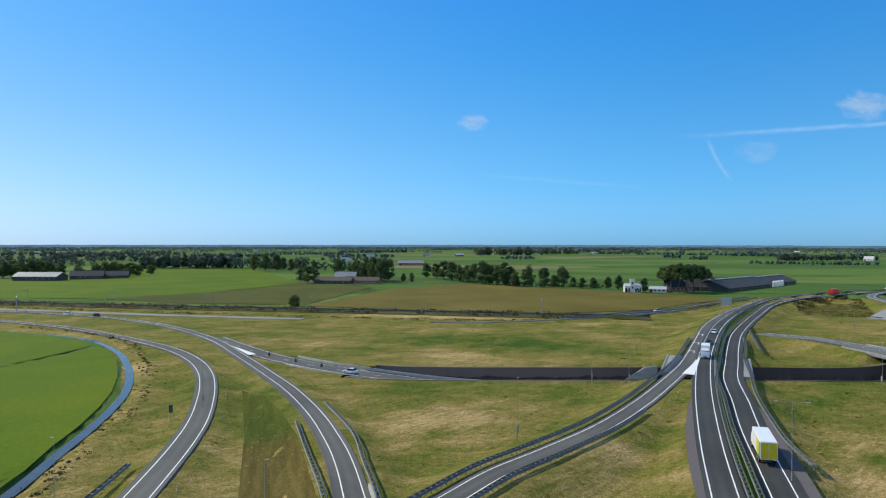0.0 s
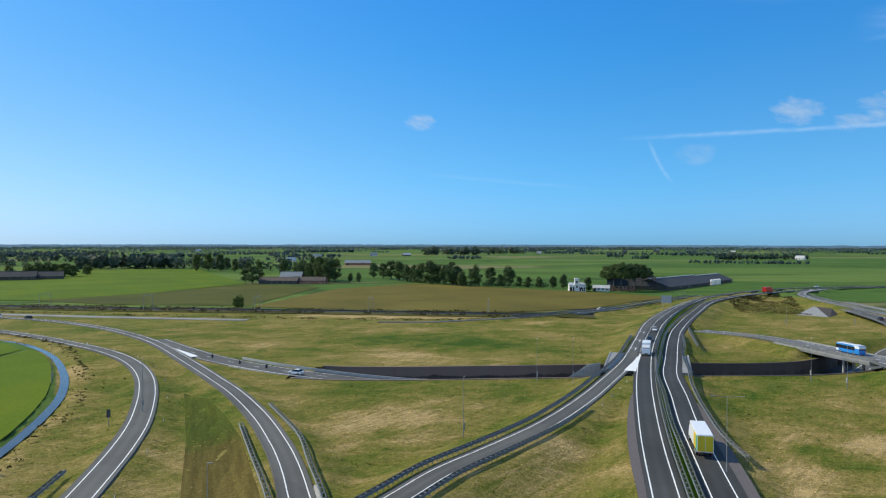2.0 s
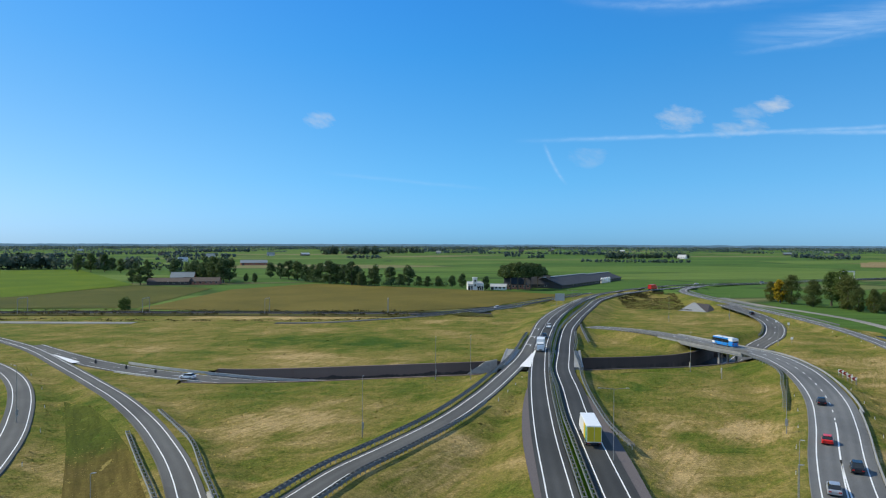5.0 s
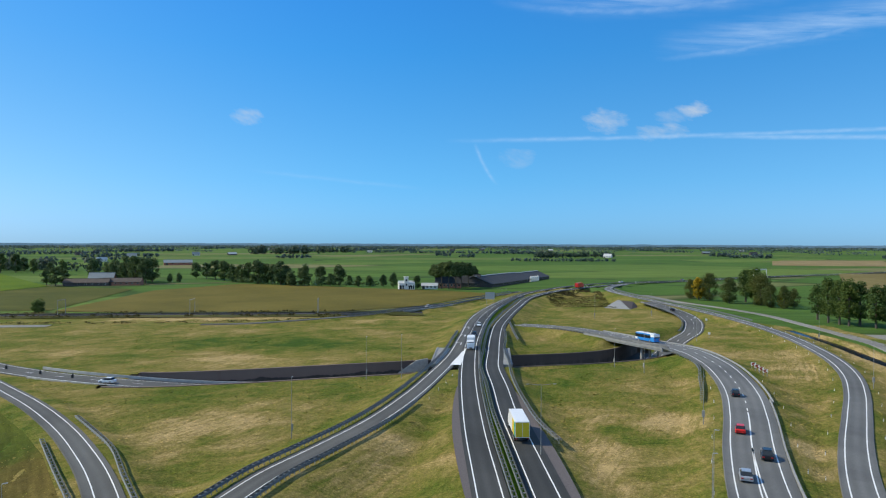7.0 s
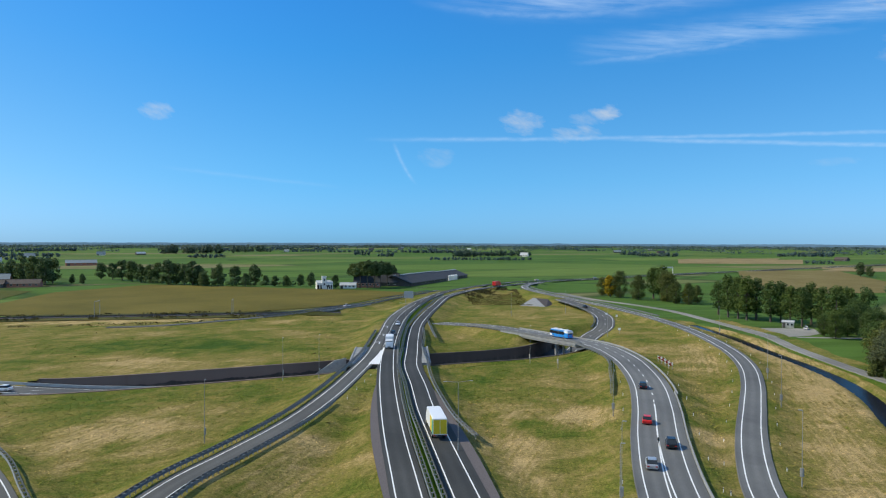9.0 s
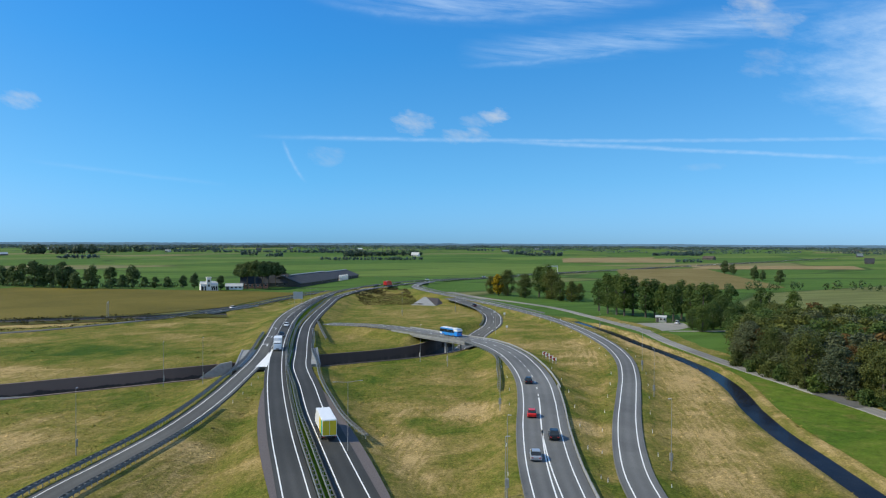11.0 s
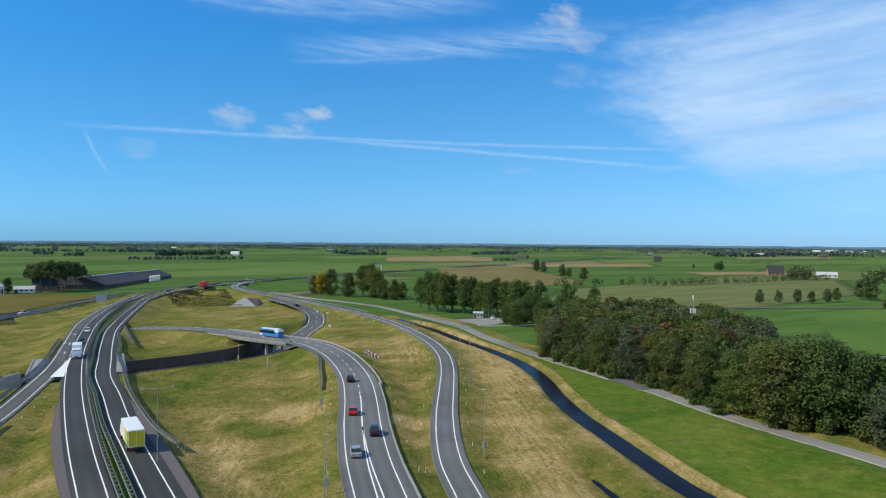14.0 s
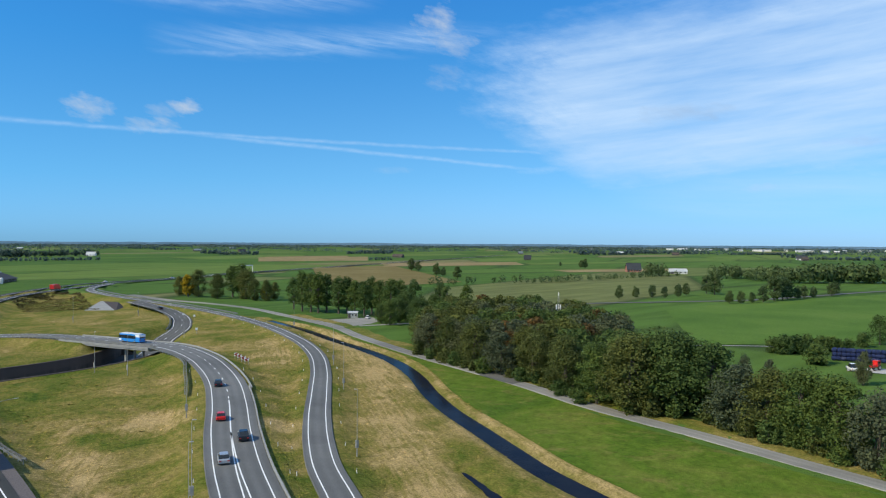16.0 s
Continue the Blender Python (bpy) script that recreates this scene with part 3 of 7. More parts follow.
ROAD_L = spline([(38.3, 95, 2.5), (43.6, 112.5, 2.5), (51.9, 138, 2.5), (61.6, 166, 2.5), (70.8, 190.7, 2.5), (80.8, 216.2, 2.5), (94.9, 249, 2.5), (112, 286.4, 2.5),
                 (142.5, 343.4, 2.5), (166.6, 381.2, 3), (197, 421.2, 3.5), (235, 455, 3.8), (280, 495, 3), (340, 538, 1.5), (413, 556, 1), (497, 587, 1), (600, 612, 1), (780, 655, 1)], head=170, tail=900)
ROAD_R = spline([(46.3, 95, 2.5), (51.6, 112.5, 2.5), (56, 127, 2.5), (64.8, 153, 2.5), (73.2, 178.6, 2.5), (82.2, 200, 2.5), (90, 218.5, 2.5), (99, 239.2, 2.5), (109.4, 262, 2.5),
                 (127, 295.4, 2.5), (154, 342.7, 2.6), (183, 389, 3.2), (215, 422, 3.8), (250, 447, 4), (295, 485, 3), (352, 528, 1.5), (416, 546, 1), (500, 577, 1), (602, 601, 1), (782, 643, 1)], head=170, tail=900)
ROAD_B = spline([(-12.3, 97, 1.9), (-14.9, 108.5, 1.8), (-17.5, 118.3, 1.8), (-20.7, 128.5, 1.8), (-24.8, 140.7, 1.7), (-30.6, 155.5, 1.6), (-38.9, 174.5, 1.3), (-45, 187.1, 1), (-63.4, 222.7, 0.6), (-87.2, 265.1, 0.5), (-120.5, 307, 0.4), (-143.2, 327.5, 0.4),
                 (-167, 343.9, 0.4), (-198.3, 359, 0.4), (-234.2, 371.5, 0.4)], head=160, tail=500)
ROAD_C = spline([(-42.7, 97.4, 1.3), (-44, 108, 1.2), (-46, 123.4, 1.2), (-48.9, 139.7, 1.2), (-53.6, 158.1, 1.2), (-58.5, 174.3, 1.2), (-64.5, 190.8, 1.2), (-72.4, 207.7, 1.2), (-81.2, 222.2, 1.2),
                 (-94, 238.9, 1.1), (-111.1, 256.5, 1), (-135.7, 279.3, .8), (-160.9, 299.9, .6), (-186, 315.5, .5), (-205.6, 326.1, .5)], head=160, tail=500)
ROAD_F = spline([(-87, 268, .5), (-72.3, 247.4, .4), (-57.3, 228.5, .2), (-45.5, 216.9, 0), (-31.3, 206, -.3), (-18, 199.8, -1), (0, 197.5, -2.6), (25, 197.3, -4.2), (60, 197.5, -5), (95, 197.5, -5), (113, 196.5, -4.9),
                 (130, 199.5, -4.6), (145, 208, -4.3), (159, 220, -3.9), (171, 232.5, -3.5), (182.8, 243.5, -3), (193, 249.9, -1.5), (203.9, 262, 0), (218.4, 286.1, 1), (229, 316, 1.9), (234.5, 343.5, 3)])
ROAD_D = spline([(64.3, 65.6, 2.5), (72.2, 76.6, 2.5), (85.5, 93.5, 2.5), (101.3, 112.3, 2.5), (115, 129.8, 2.5), (126.8, 147.8, 2.5), (137, 167.3, 2.6), (143, 188, 2.8),
                 (140.5, 208, 2.8), (138.5, 228, 2.7), (136, 248, 2.4), (131.5, 264, 1.8), (126, 280, 0.8)], head=140)
ROAD_E = spline([(75.5, 59.9, 1.5), (83.1, 69.3, 1.5), (92.9, 79.5, 1.5), (104.9, 90.8, 1.5), (125.4, 108.8, 1.5), (143.5, 124.8, 1.5), (160.8, 141.8, 1.5), (178.3, 163.2, 1.5), (191.5, 183.4, 1.5),
                 (209.5, 216.2, 1.5), (224.1, 251.1, 1.5), (235.5, 295.2, 2), (240.5, 337.4, 3), (246, 383.4, 4), (262, 429.7, 4), (285, 462, 3.6), (320, 498, 2.5)], head=140)
ROAD_G = spline([(-330, 412, .3), (-230, 380, .3), (-66, 336.6, .3), (-22.1, 327.2, .4), (16.9, 320.2, .6), (43.8, 325.7, 1), (70.7, 336.4, 1.2), (88.6, 346.6, 1.5), (115.6, 362.9, 1.8), (154.1, 399.4, 2.4), (197, 436, 3.2)])
RAIL = spline([(-700, 500, .6), (-267.9, 425, .6), (-211, 412.5, .6), (-154.2, 399, .6), (-82.1, 385.5, .6), (-25.3, 374, .6), (33.7, 360.3, .6), (73.7, 352, .6), (102, 346, .6)], step=6)
CANAL_R = spline([(235, 240, -.8), (216.3, 197.7, -.8), (201.5, 170, -.8), (187.8, 142.6, -.8), (176.5, 123.9, -.8), (161.9, 106.3, -.8), (145.4, 90.5, -.8), (132.8, 76.9, -.8), (122.3, 63.4, -.8),
                  (113.7, 52.4, -.8), (105.7, 42, -.8), (99.6, 31.8, -.8)], tail=300)
CANAL_L = spline([(-64.2, 102.8, -.5), (-65.6, 111.4, -.5), (-68.1, 124.6, -.5), (-70.2, 137.6, -.5), (-74, 155.8, -.5), (-78.8, 173.6, -.5), (-86.2, 193.1, -.5), (-97.5, 216.4, -.5), (-108.9, 236.2, -.5),
                  (-123.2, 255.6, -.5), (-135.4, 268.9, -.5), (-175, 292, -.5), (-240, 318, -.5)], head=200)
DITCH = spline([(98, 53, -.5), (94.9, 48.5, -.5), (91.8, 44.3, -.5), (85, 33, -.5)], 2)
DYKE = spline([(-134, 200, 0), (-132.1, 209.4, 0), (-128.5, 220.6, 0), (-125.7, 235.3, 0), (-124.2, 249.5, 0)], 2, head=80)
PATH_R = spline([(285, 420, 0), (273.3, 363.9, 0), (272.1, 327.6, 0), (266.6, 288, 0), (252.2, 248.3, 0), (238.7, 214.7, 0), (228, 191, 0), (214, 170, 0), (201.4, 147.9, 0), (186.2, 119.5, 0), (174.7, 95.1, 0),
                 (164.2, 73.4, 0), (152, 51.9, 0), (144.8, 35.7, 0), (140.1, 24.1, 0), (136.1, 15.6, 0), (132.7, 8.3, 0), (126.7, -5.1, 0)], tail=200)

# half-widths of what lies level along each line, and whether it raises the ground
LEVELS = [(ROAD_L, 3.4), (ROAD_R, 3.6), (ROAD_A, 5.0), (ROAD_B, 4.4), (ROAD_C, 3.2), (ROAD_D, 5.4), (ROAD_E, 3.4), (ROAD_G, 4.0), (RAIL, 3.2)]
TROUGH_HALF = 9.6
F_IN, F_OUT = along(ROAD_F, -24, 202), along(ROAD_F, 156, 217)


def nearest(x, y, line, height=True):
    """Distance to a line and the line's height there, for arrays of places."""
    best, z = np.full(x.shape, 1e9), np.zeros(x.shape)
    lo, hi = line[:, :2].min(0) - 45, line[:, :2].max(0) + 45
    m = (x > lo[0]) & (x < hi[0]) & (y > lo[1]) & (y < hi[1])
    idx = np.nonzero(m)[0]
    for c in np.array_split(idx, max(1, len(idx) // 4000)):
        if len(c) == 0:
            continue
        a, b = line[:-1, :2], line[1:, :2]
        ab = b - a
        px, py = x[c, None] - a[None, :, 0], y[c, None] - a[None, :, 1]
        t = np.clip((px * ab[:, 0] + py * ab[:, 1]) / ((ab**2).sum(1) + 1e-9), 0, 1)
        d = np.hypot(px - t * ab[:, 0], py - t * ab[:, 1])
        k = d.argmin(1)
        i = np.arange(len(c))
        best[c] = d[i, k]
        z[c] = line[k, 2] + (line[k + 1, 2] - line[k, 2]) * t[i, k]
    return best, z


def swell(x, y):
    """Gentle unevenness of the ground."""
    return 0.35 * np.sin(x * 0.043 + 1.3) * np.sin(y * 0.051 + 0.4) + 0.05 * np.sin(x * 0.13 + y * 0.07) * np.sin(y * 0.11 - x * 0.05 + 2.0)


TROUGH = cut(ROAD_F, F_IN, F_OUT)


def ground_height(x, y):
    x, y = np.asarray(x, float).ravel(), np.asarray(y, float).ravel()
    z = swell(x, y) * np.clip(1.0 - np.hypot(x - 30, y - 150) / 330, 0, 1) + 0.0
    for line, half in LEVELS:
        d, h = nearest(x, y, line)
        h = h - 0.22
        z = np.where(d < half, np.maximum(h, -9), np.maximum(z, h - (d - half) * 0.30))
    for line, half in LEVELS:                       # nothing may lie above a road bed
        d, h = nearest(x, y, line)
        z = np.where(d < half, np.minimum(z, h - 0.22), np.minimum(z, h - 0.2 + np.maximum(0, d - half) * 0.5))
    d, h = nearest(x, y, ROAD_F)
    z = np.minimum(z, h - 0.25 + np.maximum(0, d - 4.6) * 0.55)
    for line, half, depth in ((CANAL_R, 1.0, 1.5), (CANAL_L, 0.6, 1.2), (DITCH, 0.3, 1.1), (DYKE, 0.3, 0.7)):
        d, h = nearest(x, y, line)
        z = np.minimum(z, -depth + np.maximum(0, d - half) * 0.62)
    d, h = nearest(x, y, PATH_R)
    return np.where(d < 3.0, -0.12, z)


def on_ground(x, y):
    return float(ground_height([x], [y])[0])


def axis_steps(lo, hi, step, end_lo, end_hi):
    a = list(np.arange(lo, hi + 0.1, step))
    s = step
    while a[-1] < end_hi:
        s *= 1.22
        a.append(a[-1] + s)
    a[-1] = end_hi
    s = step
    while a[0] > end_lo:
        s *= 1.22
        a.insert(0, a[0] - s)
    a[0] = end_lo
    return np.array(a)


VERGE = [(-64, 20), (-66.5, 112), (-71, 138), (-80, 174), (-98.5, 216), (-124, 255.6), (-136, 269), (-240, 322), (-420, 390), (-420, 440), (-268, 412), (-154, 388), (-25, 362), (60, 350), (105, 372), (150, 430),
         (215, 470), (250, 455), (252, 385), (244, 330), (236, 290), (239, 245), (224, 196), (209, 168), (195, 140), (183.5, 121), (168.5, 103), (151.5, 86.5), (138.5, 73.5), (128.5, 60), (111.5, 39), (90, -3), (75, -43), (-60, -40)]


def poly_distance(x, y, poly):
    """Signed distance to a polygon, above 0 inside."""
    p = np.array(poly, float)
    d, inside = np.full(x.shape, 1e9), np.zeros(x.shape, bool)
    for a, b in zip(p, np.roll(p, -1, 0)):
        ab = b - a
        t = np.clip(((x - a[0]) * ab[0] + (y - a[1]) * ab[1]) / (ab @ ab), 0, 1)
        d = np.minimum(d, np.hypot(x - a[0] - t * ab[0], y - a[1] - t * ab[1]))
        c = (a[1] > y) != (b[1] > y)
        xi = a[0] + (y - a[1]) * (b[0] - a[0]) / (b[1] - a[1] + 1e-12)
        inside ^= c & (x < xi)
    return np.where(inside, d, -d)


# straw-dry and lush patches of the verges: x, y, radius, amount
PATCHES = [(1, 144, 13, 1.3), (29, 119, 7, 1.0), (21, 105, 9, 1.2), (-30, 165, 8, .8), (21, 156, 8, .7), (-33, 254, 14, .5), (13, 219, 16, .8), (47, 219, 12, .7), (-7, 363, 16, 1.2), (34, 358, 16, 1.2), (-10, 295, 12, .7),
           (60, 270, 14, .7), (80, 316, 14, .9), (-40, 128, 9, .9), (-30, 100, 10, .8), (-92, 208, 9, .6), (64, 115, 7, .8), (88, 119, 9, 1.9), (64, 106, 6, 1.3), (58, 90, 7, 1.0), (80, 134, 8, .7), (171, 190, 12, .9)]
PATCHES += [(-36, 360, 11, 1.7), (-13, 357, 11, 1.7), (5, 354, 11, 1.7), (24, 349, 11, 1.7), (6, 267, 12, -1.1), (27, 264, 12, -1.1), (69, 304, 12, -1.1), (16, 297, 9, 1.2), (64, 315, 9, 1.2), (5, 232, 9, 1.2)]
PATCHES += [(88, 116, 5, 1.3), (94, 127, 3.5, 1.1), (68, 112, 3, 1.2), (62, 99, 3, 1.2), (74, 126, 3, 0.9), (115, 152, 4, 1), (131, 180, 7, -1), (73, 153, 5, -0.9), (45, 92, 4, -0.9), (65, 94, 5, -0.6), (98, 154, 9, 0.5), (99, 94, 4, 1.3), (152, 149, 6, 1.1), (116, 109, 4, -0.8), (127, 133, 4, -0.5), (84, 80, 4, -0.7), (-48, 256, 9, 0.9), (-24, 244, 7, -0.8), (-3, 230, 9, 0.8), (0, 141, 7, 1), (-11, 176, 7, -0.6)]
PATCHES += [(209, 289, 12, .9), (175, 300, 18, .7), (165, 162, 8, 1.5), (95, 93, 4, 1.4), (211, 202, 10, .7), (14, 257, 22, -1.0), (36, 254, 12, -.8), (-40, 165, 8, -1.2), (-36, 140, 6, -1.0), (-60, 175, 8, -.7), (30, 170, 10, -.4),
            (138, 154, 6, -.8), (120, 117, 6, -.3), (130, 128, 9, .7), (150, 152, 10, .8), (90, 84, 6, .7), (112, 106, 6, .5), (73, 73, 6, -.8), (130, 189, 8, -.7), (86, 160, 12, -.5), (100, 170, 14, -.4), (128, 170, 8, -.6), (-52, 200, 8, -.8), (104, 104, 5, -.2), (-75, 150, 6, .5)]


def dryness(x, y):
    d = np.zeros(x.shape)
    wob = 0.35 * np.sin(x * 0.31 + 2 * np.sin(y * 0.17)) * np.sin(y * 0.27 + 1.5 * np.sin(x * 0.13))
    for px_, py_, r, k in PATCHES:
        q = np.hypot(x - px_, y - py_) / r
        d += k * np.exp(-((q * (1 + wob)) ** 2))
    # the straw-covered slope between the slip road and the canal, and the canals' banks
    e, _ = nearest(x, y, CANAL_R)
    f, _ = nearest(x, y, ROAD_E)
    inner = (f > 5) & (poly_distance(x, y, VERGE) > -8)
    d += np.where(inner, 1.5 * np.exp(-(((f - 15) / 7.0) ** 2)) * np.exp(-((np.maximum(0, e + f - 36) / 5) ** 2)) * (y < 190) * (x > 75), 0)
    d += 1.1 * np.exp(-(((e - 4.2) / 1.5) ** 2))
    e, _ = nearest(x, y, CANAL_L)
    d += 0.9 * np.exp(-(((e - 3.4) / 1.6) ** 2))
    return np.clip(d, -1.3, 2.0)


GRID = {}


def build_ground():
    xs, ys = axis_steps(-150, 262, 2.0, -4700, 4700), axis_steps(20, 345, 2.0, -4700, 4700)
    gx, gy = np.meshgrid(xs, ys)
    x, y = gx.ravel(), gy.ravel()
    z = ground_height(x, y)
    dry = dryness(x, y)
    GRID.update(xs=xs, ys=ys, x=x, y=y, z=z, dry=dry)
    nx, ny = len(xs), len(ys)
    i = (np.arange(ny - 1)[:, None] * nx + np.arange(nx - 1)[None, :]).ravel()
    quads = np.stack([i, i + 1, i + nx + 1, i + nx], 1)
    d, _ = nearest(x, y, TROUGH)
    ends = (d < TROUGH_HALF + 0.7)
    for e, f in ((TROUGH[0], TROUGH[1]), (TROUGH[-1], TROUGH[-2])):
        ends &= (x - e[0]) * (f[0] - e[0]) + (y - e[1]) * (f[1] - e[1]) > 0
    quads = quads[~ends[quads].any(1)]
    ob = mesh_object("ground", np.stack([x, y, z], 1), quads, GROUND, smooth=True)
    a = ob.data.attributes.new("verge", "FLOAT", "POINT")
    a.data.foreach_set("value", np.clip(poly_distance(x, y, VERGE) / 5.0 + 0.5, 0, 1).astype(np.float32))
    a = ob.data.attributes.new("dry", "FLOAT", "POINT")
    a.data.foreach_set("value", dry.astype(np.float32))
    return tagged(ob, "flat green polder meadows and dry grassy motorway verges", "ground", kind="structure")


def field_sheet(name, poly, material, label, step=12.0, lift=0.06, floor=-9.0):
    """A crop or pasture parcel that lies on the ground within a polygon."""
    bm = bmesh.new()
    f = bm.faces.new([bm.verts.new((px, py, 0)) for px, py in poly])
    lo, hi = np.min(poly, 0), np.max(poly, 0)
    for k, no in ((0, (1, 0, 0)), (1, (0, 1, 0))):
        for c in np.arange(lo[k] + step, hi[k], step):
            co = (c, 0, 0) if k == 0 else (0, c, 0)
            bmesh.ops.bisect_plane(bm, geom=bm.verts[:] + bm.edges[:] + bm.faces[:], plane_co=co, plane_no=no)
    bmesh.ops.triangulate(bm, faces=bm.faces[:])
    bm.verts.ensure_lookup_table()
    h = ground_height([v.co.x for v in bm.verts], [v.co.y for v in bm.verts])
    for v, q in zip(bm.verts, h):
        v.co.z = max(q, floor) + lift
    bmesh.ops.recalc_face_normals(bm, faces=bm.faces[:])
    if bm.faces[0].normal.z < 0:
        bmesh.ops.reverse_faces(bm, faces=bm.faces[:])
    return tagged(part(name, bm, material), label, "field", kind="structure")


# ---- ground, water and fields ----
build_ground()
for nm, line, half, zz in (("water_1", CANAL_R, 2.9, -0.75), ("water_2", CANAL_L, 1.05, -0.55), ("water_3", DITCH, 1.6, -0.55)):
    q = line.copy()
    q[:, 2] = zz
    if nm == "water_3":
        u = np.linspace(0, 1, len(q))
        half = 0.8 * np.sin(np.pi * np.clip(u, 0.02, 0.98)) ** 0.45 * (1 + 0.28 * np.sin(u * 23) * np.sin(u * 9 + 1))
        r = beside(q, half)
        l = beside(q, -half)
        v = np.vstack([r, l])
        f = [(i, i + 1, len(q) + i + 1, len(q) + i) for i in range(len(q) - 1)]
        tagged(mesh_object(nm, v, f, WATER), "still dark blue water in a short ditch", "ditch", kind="structure")
        continue
    tagged(ribbon(nm, q, half, half, 0, SKY_BRIGHT_WATER if nm == "water_2" else WATER, skirt=0), "still dark blue water in a narrow canal", "canal", kind="structure")
field_sheet("field_1", [(-59.5, 60), (-67.0, 108), (-67.8, 114), (-70.8, 127), (-73.2, 141), (-77, 157), (-82, 174), (-90, 194.5), (-101, 217.5), (-112, 237), (-121.5, 248.5), (-124, 235), (-127, 220), (-130.5, 209), (-150, 130), (-160, 60)], GREEN_FIELD, "bright green mown pasture beside a canal", 3, 0.10, -0.12)
field_sheet("field_2", [(-130.5, 255), (-138, 264), (-180, 287), (-300, 330), (-420, 330), (-420, 60), (-163, 60), (-153, 130), (-133, 209), (-129.5, 221), (-127, 235), (-125.5, 250)], GREEN_FIELD, "bright green mown pasture beyond a ditch", 6)
field_sheet("field_3", [(-420, 645), (-401, 934), (-262, 978), (-126, 630), (-172, 516), (-220, 456), (-420, 476)], GREEN_FIELD, "bright green pasture beyond the railway", 40, 0.25)
field_sheet("field_4", [(-220, 454), (-172, 514), (-124.5, 622), (-57.4, 576), (-81.3, 412), (-165.5, 425)], OLIVE_FIELD, "olive green crop field beside the railway", 30, 0.25)
field_sheet("field_5", [(-79, 406), (-42, 555), (23, 624), (97, 557), (165, 493), (190, 458), (150, 425), (112.5, 384), (63, 365), (-25.9, 384)], MAIZE_FIELD, "brownish ripening maize field", 20, 0.3)
field_sheet("field_6", [(684, 628), (866, 713), (928, 703), (547, 320), (462, 336), (453, 405)], BROWN_FIELD, "ripe brownish crop field beyond the trees", 60, 0.3)
field_sheet("field_7", [(1049, 1119), (1270, 1001), (1023, 805), (850, 906)], TAN_FIELD, "harvested tan stubble field far off", 80, 0.3)
field_sheet("field_8", [(1084, 1137), (1313, 1091), (1100, 930), (870, 912)], TAN_FIELD, "harvested tan stubble field far off", 80, 0.5)
field_sheet("field_12", [(915, 690), (1140, 560), (1010, 480), (800, 600)], TAN_FIELD, "dry tan field far off on the plain", 80, 0.35)
field_sheet("field_13", [(850, 365), (1000, 260), (930, 230), (800, 320)], TAN_FIELD, "dry tan field beyond the lone trees", 80, 0.35)
field_sheet("field_9", [(388, 96), (468, 76), (569, 16), (606, -4), (620, -200), (330, -200), (306, -5), (265, 53.8)], DEEP_FIELD, "deep green pasture behind the wood", 30, 0.15)
inner, outer = beside(CANAL_R, -5.2), beside(PATH_R, 2.4)
inner, outer = cut(inner, along(inner, 205, 165), 1e9), cut(outer, along(outer, 214, 172), 1e9)
n = 120
rows = []
for line in (inner, outer):
    s = np.r_[0, np.cumsum(np.linalg.norm(np.diff(line[:, :2], axis=0), axis=1))]
    u = np.linspace(0, min(s[-1], 330), n)
    rows.append(np.stack([np.interp(u, s, line[:, i]) for i in range(2)], 1))
grid = np.stack([rows[0] + (rows[1] - rows[0]) * w for w in np.linspace(0, 1, 9)], 1).reshape(-1, 2)
gz = np.maximum(ground_height(grid[:, 0], grid[:, 1]), -0.7) + 0.06
faces = [(i * 9 + j, i * 9 + j + 1, i * 9 + j + 10, i * 9 + j + 9) for i in range(n - 1) for j in range(8)]
tagged(mesh_object("field_10", np.c_[grid, gz], faces, STRIP_GRASS), "mown green strip between canal and path", "field", kind="structure")


def side_strip(name, line, o1, o2, material, label, lift=0.05):
    """A strip of ground cover beside a line, draped on the ground."""
    r = np.stack([np.gradient(line[:, 1]), -np.gradient(line[:, 0])], 1)
    r /= np.linalg.norm(r, axis=1)[:, None]
    k = len(line)
    wob = 1 + 0.18 * np.sin(np.arange(k) * 0.7) * np.sin(np.arange(k) * 0.23)
    v = np.vstack([line[:, :2] + r * (o1 + (o2 - o1) * w * (wob if w == 1 else np.ones(k)))[:, None] for w in (0.0, 0.33, 0.66, 1.0)])
    z = ground_height(v[:, 0], v[:, 1]) + lift
    f = [(j * k + i, j * k + i + 1, (j + 1) * k + i + 1, (j + 1) * k + i) for j in range(3) for i in range(k - 1)]
    if o2 > o1:
        f = [q[::-1] for q in f]
    return tagged(mesh_object(name, np.c_[v, z], f, material), label, "verge", kind="structure")


side_strip("lineside_verge", RAIL[(RAIL[:, 0] > -420)], 14.0, -11.0, RAIL_GRASS, "dark rough grass along the railway", 0.3)
side_strip("path_verge", cut(PATH_R, along(PATH_R, 252, 248), 1e9), -1.9, -8.5, DRY_VERGE, "yellowish dry grass between path and wood")

# ---- roads ----
def lines_on(road, line, offsets, width=0.18, dz=0.03):
    for off in offsets:
        q = beside(line, off)
        ribbon("edge_line", q, width / 2, width / 2, dz, PAINT, road, skirt=0)


def dashes_on(road, line, off, length=3.0, gap=9.0, width=0.18, dz=0.03):
    q = beside(line, off)
    s, total = 0.0, along(q, *q[-1, :2])
    while s + length < total:
        ribbon("dash", cut(q, s, s + length), width / 2, width / 2, dz, PAINT, road, skirt=0)
        s += length + gap


SY = along(ROAD_A, 67, 195)
half_a = np.interp(np.r_[0, np.cumsum(np.linalg.norm(np.diff(ROAD_A[:, :2], axis=0), axis=1))], [0, SY - 25, SY + 20, 900], [1.65, 1.65, 1.75, 1.75])
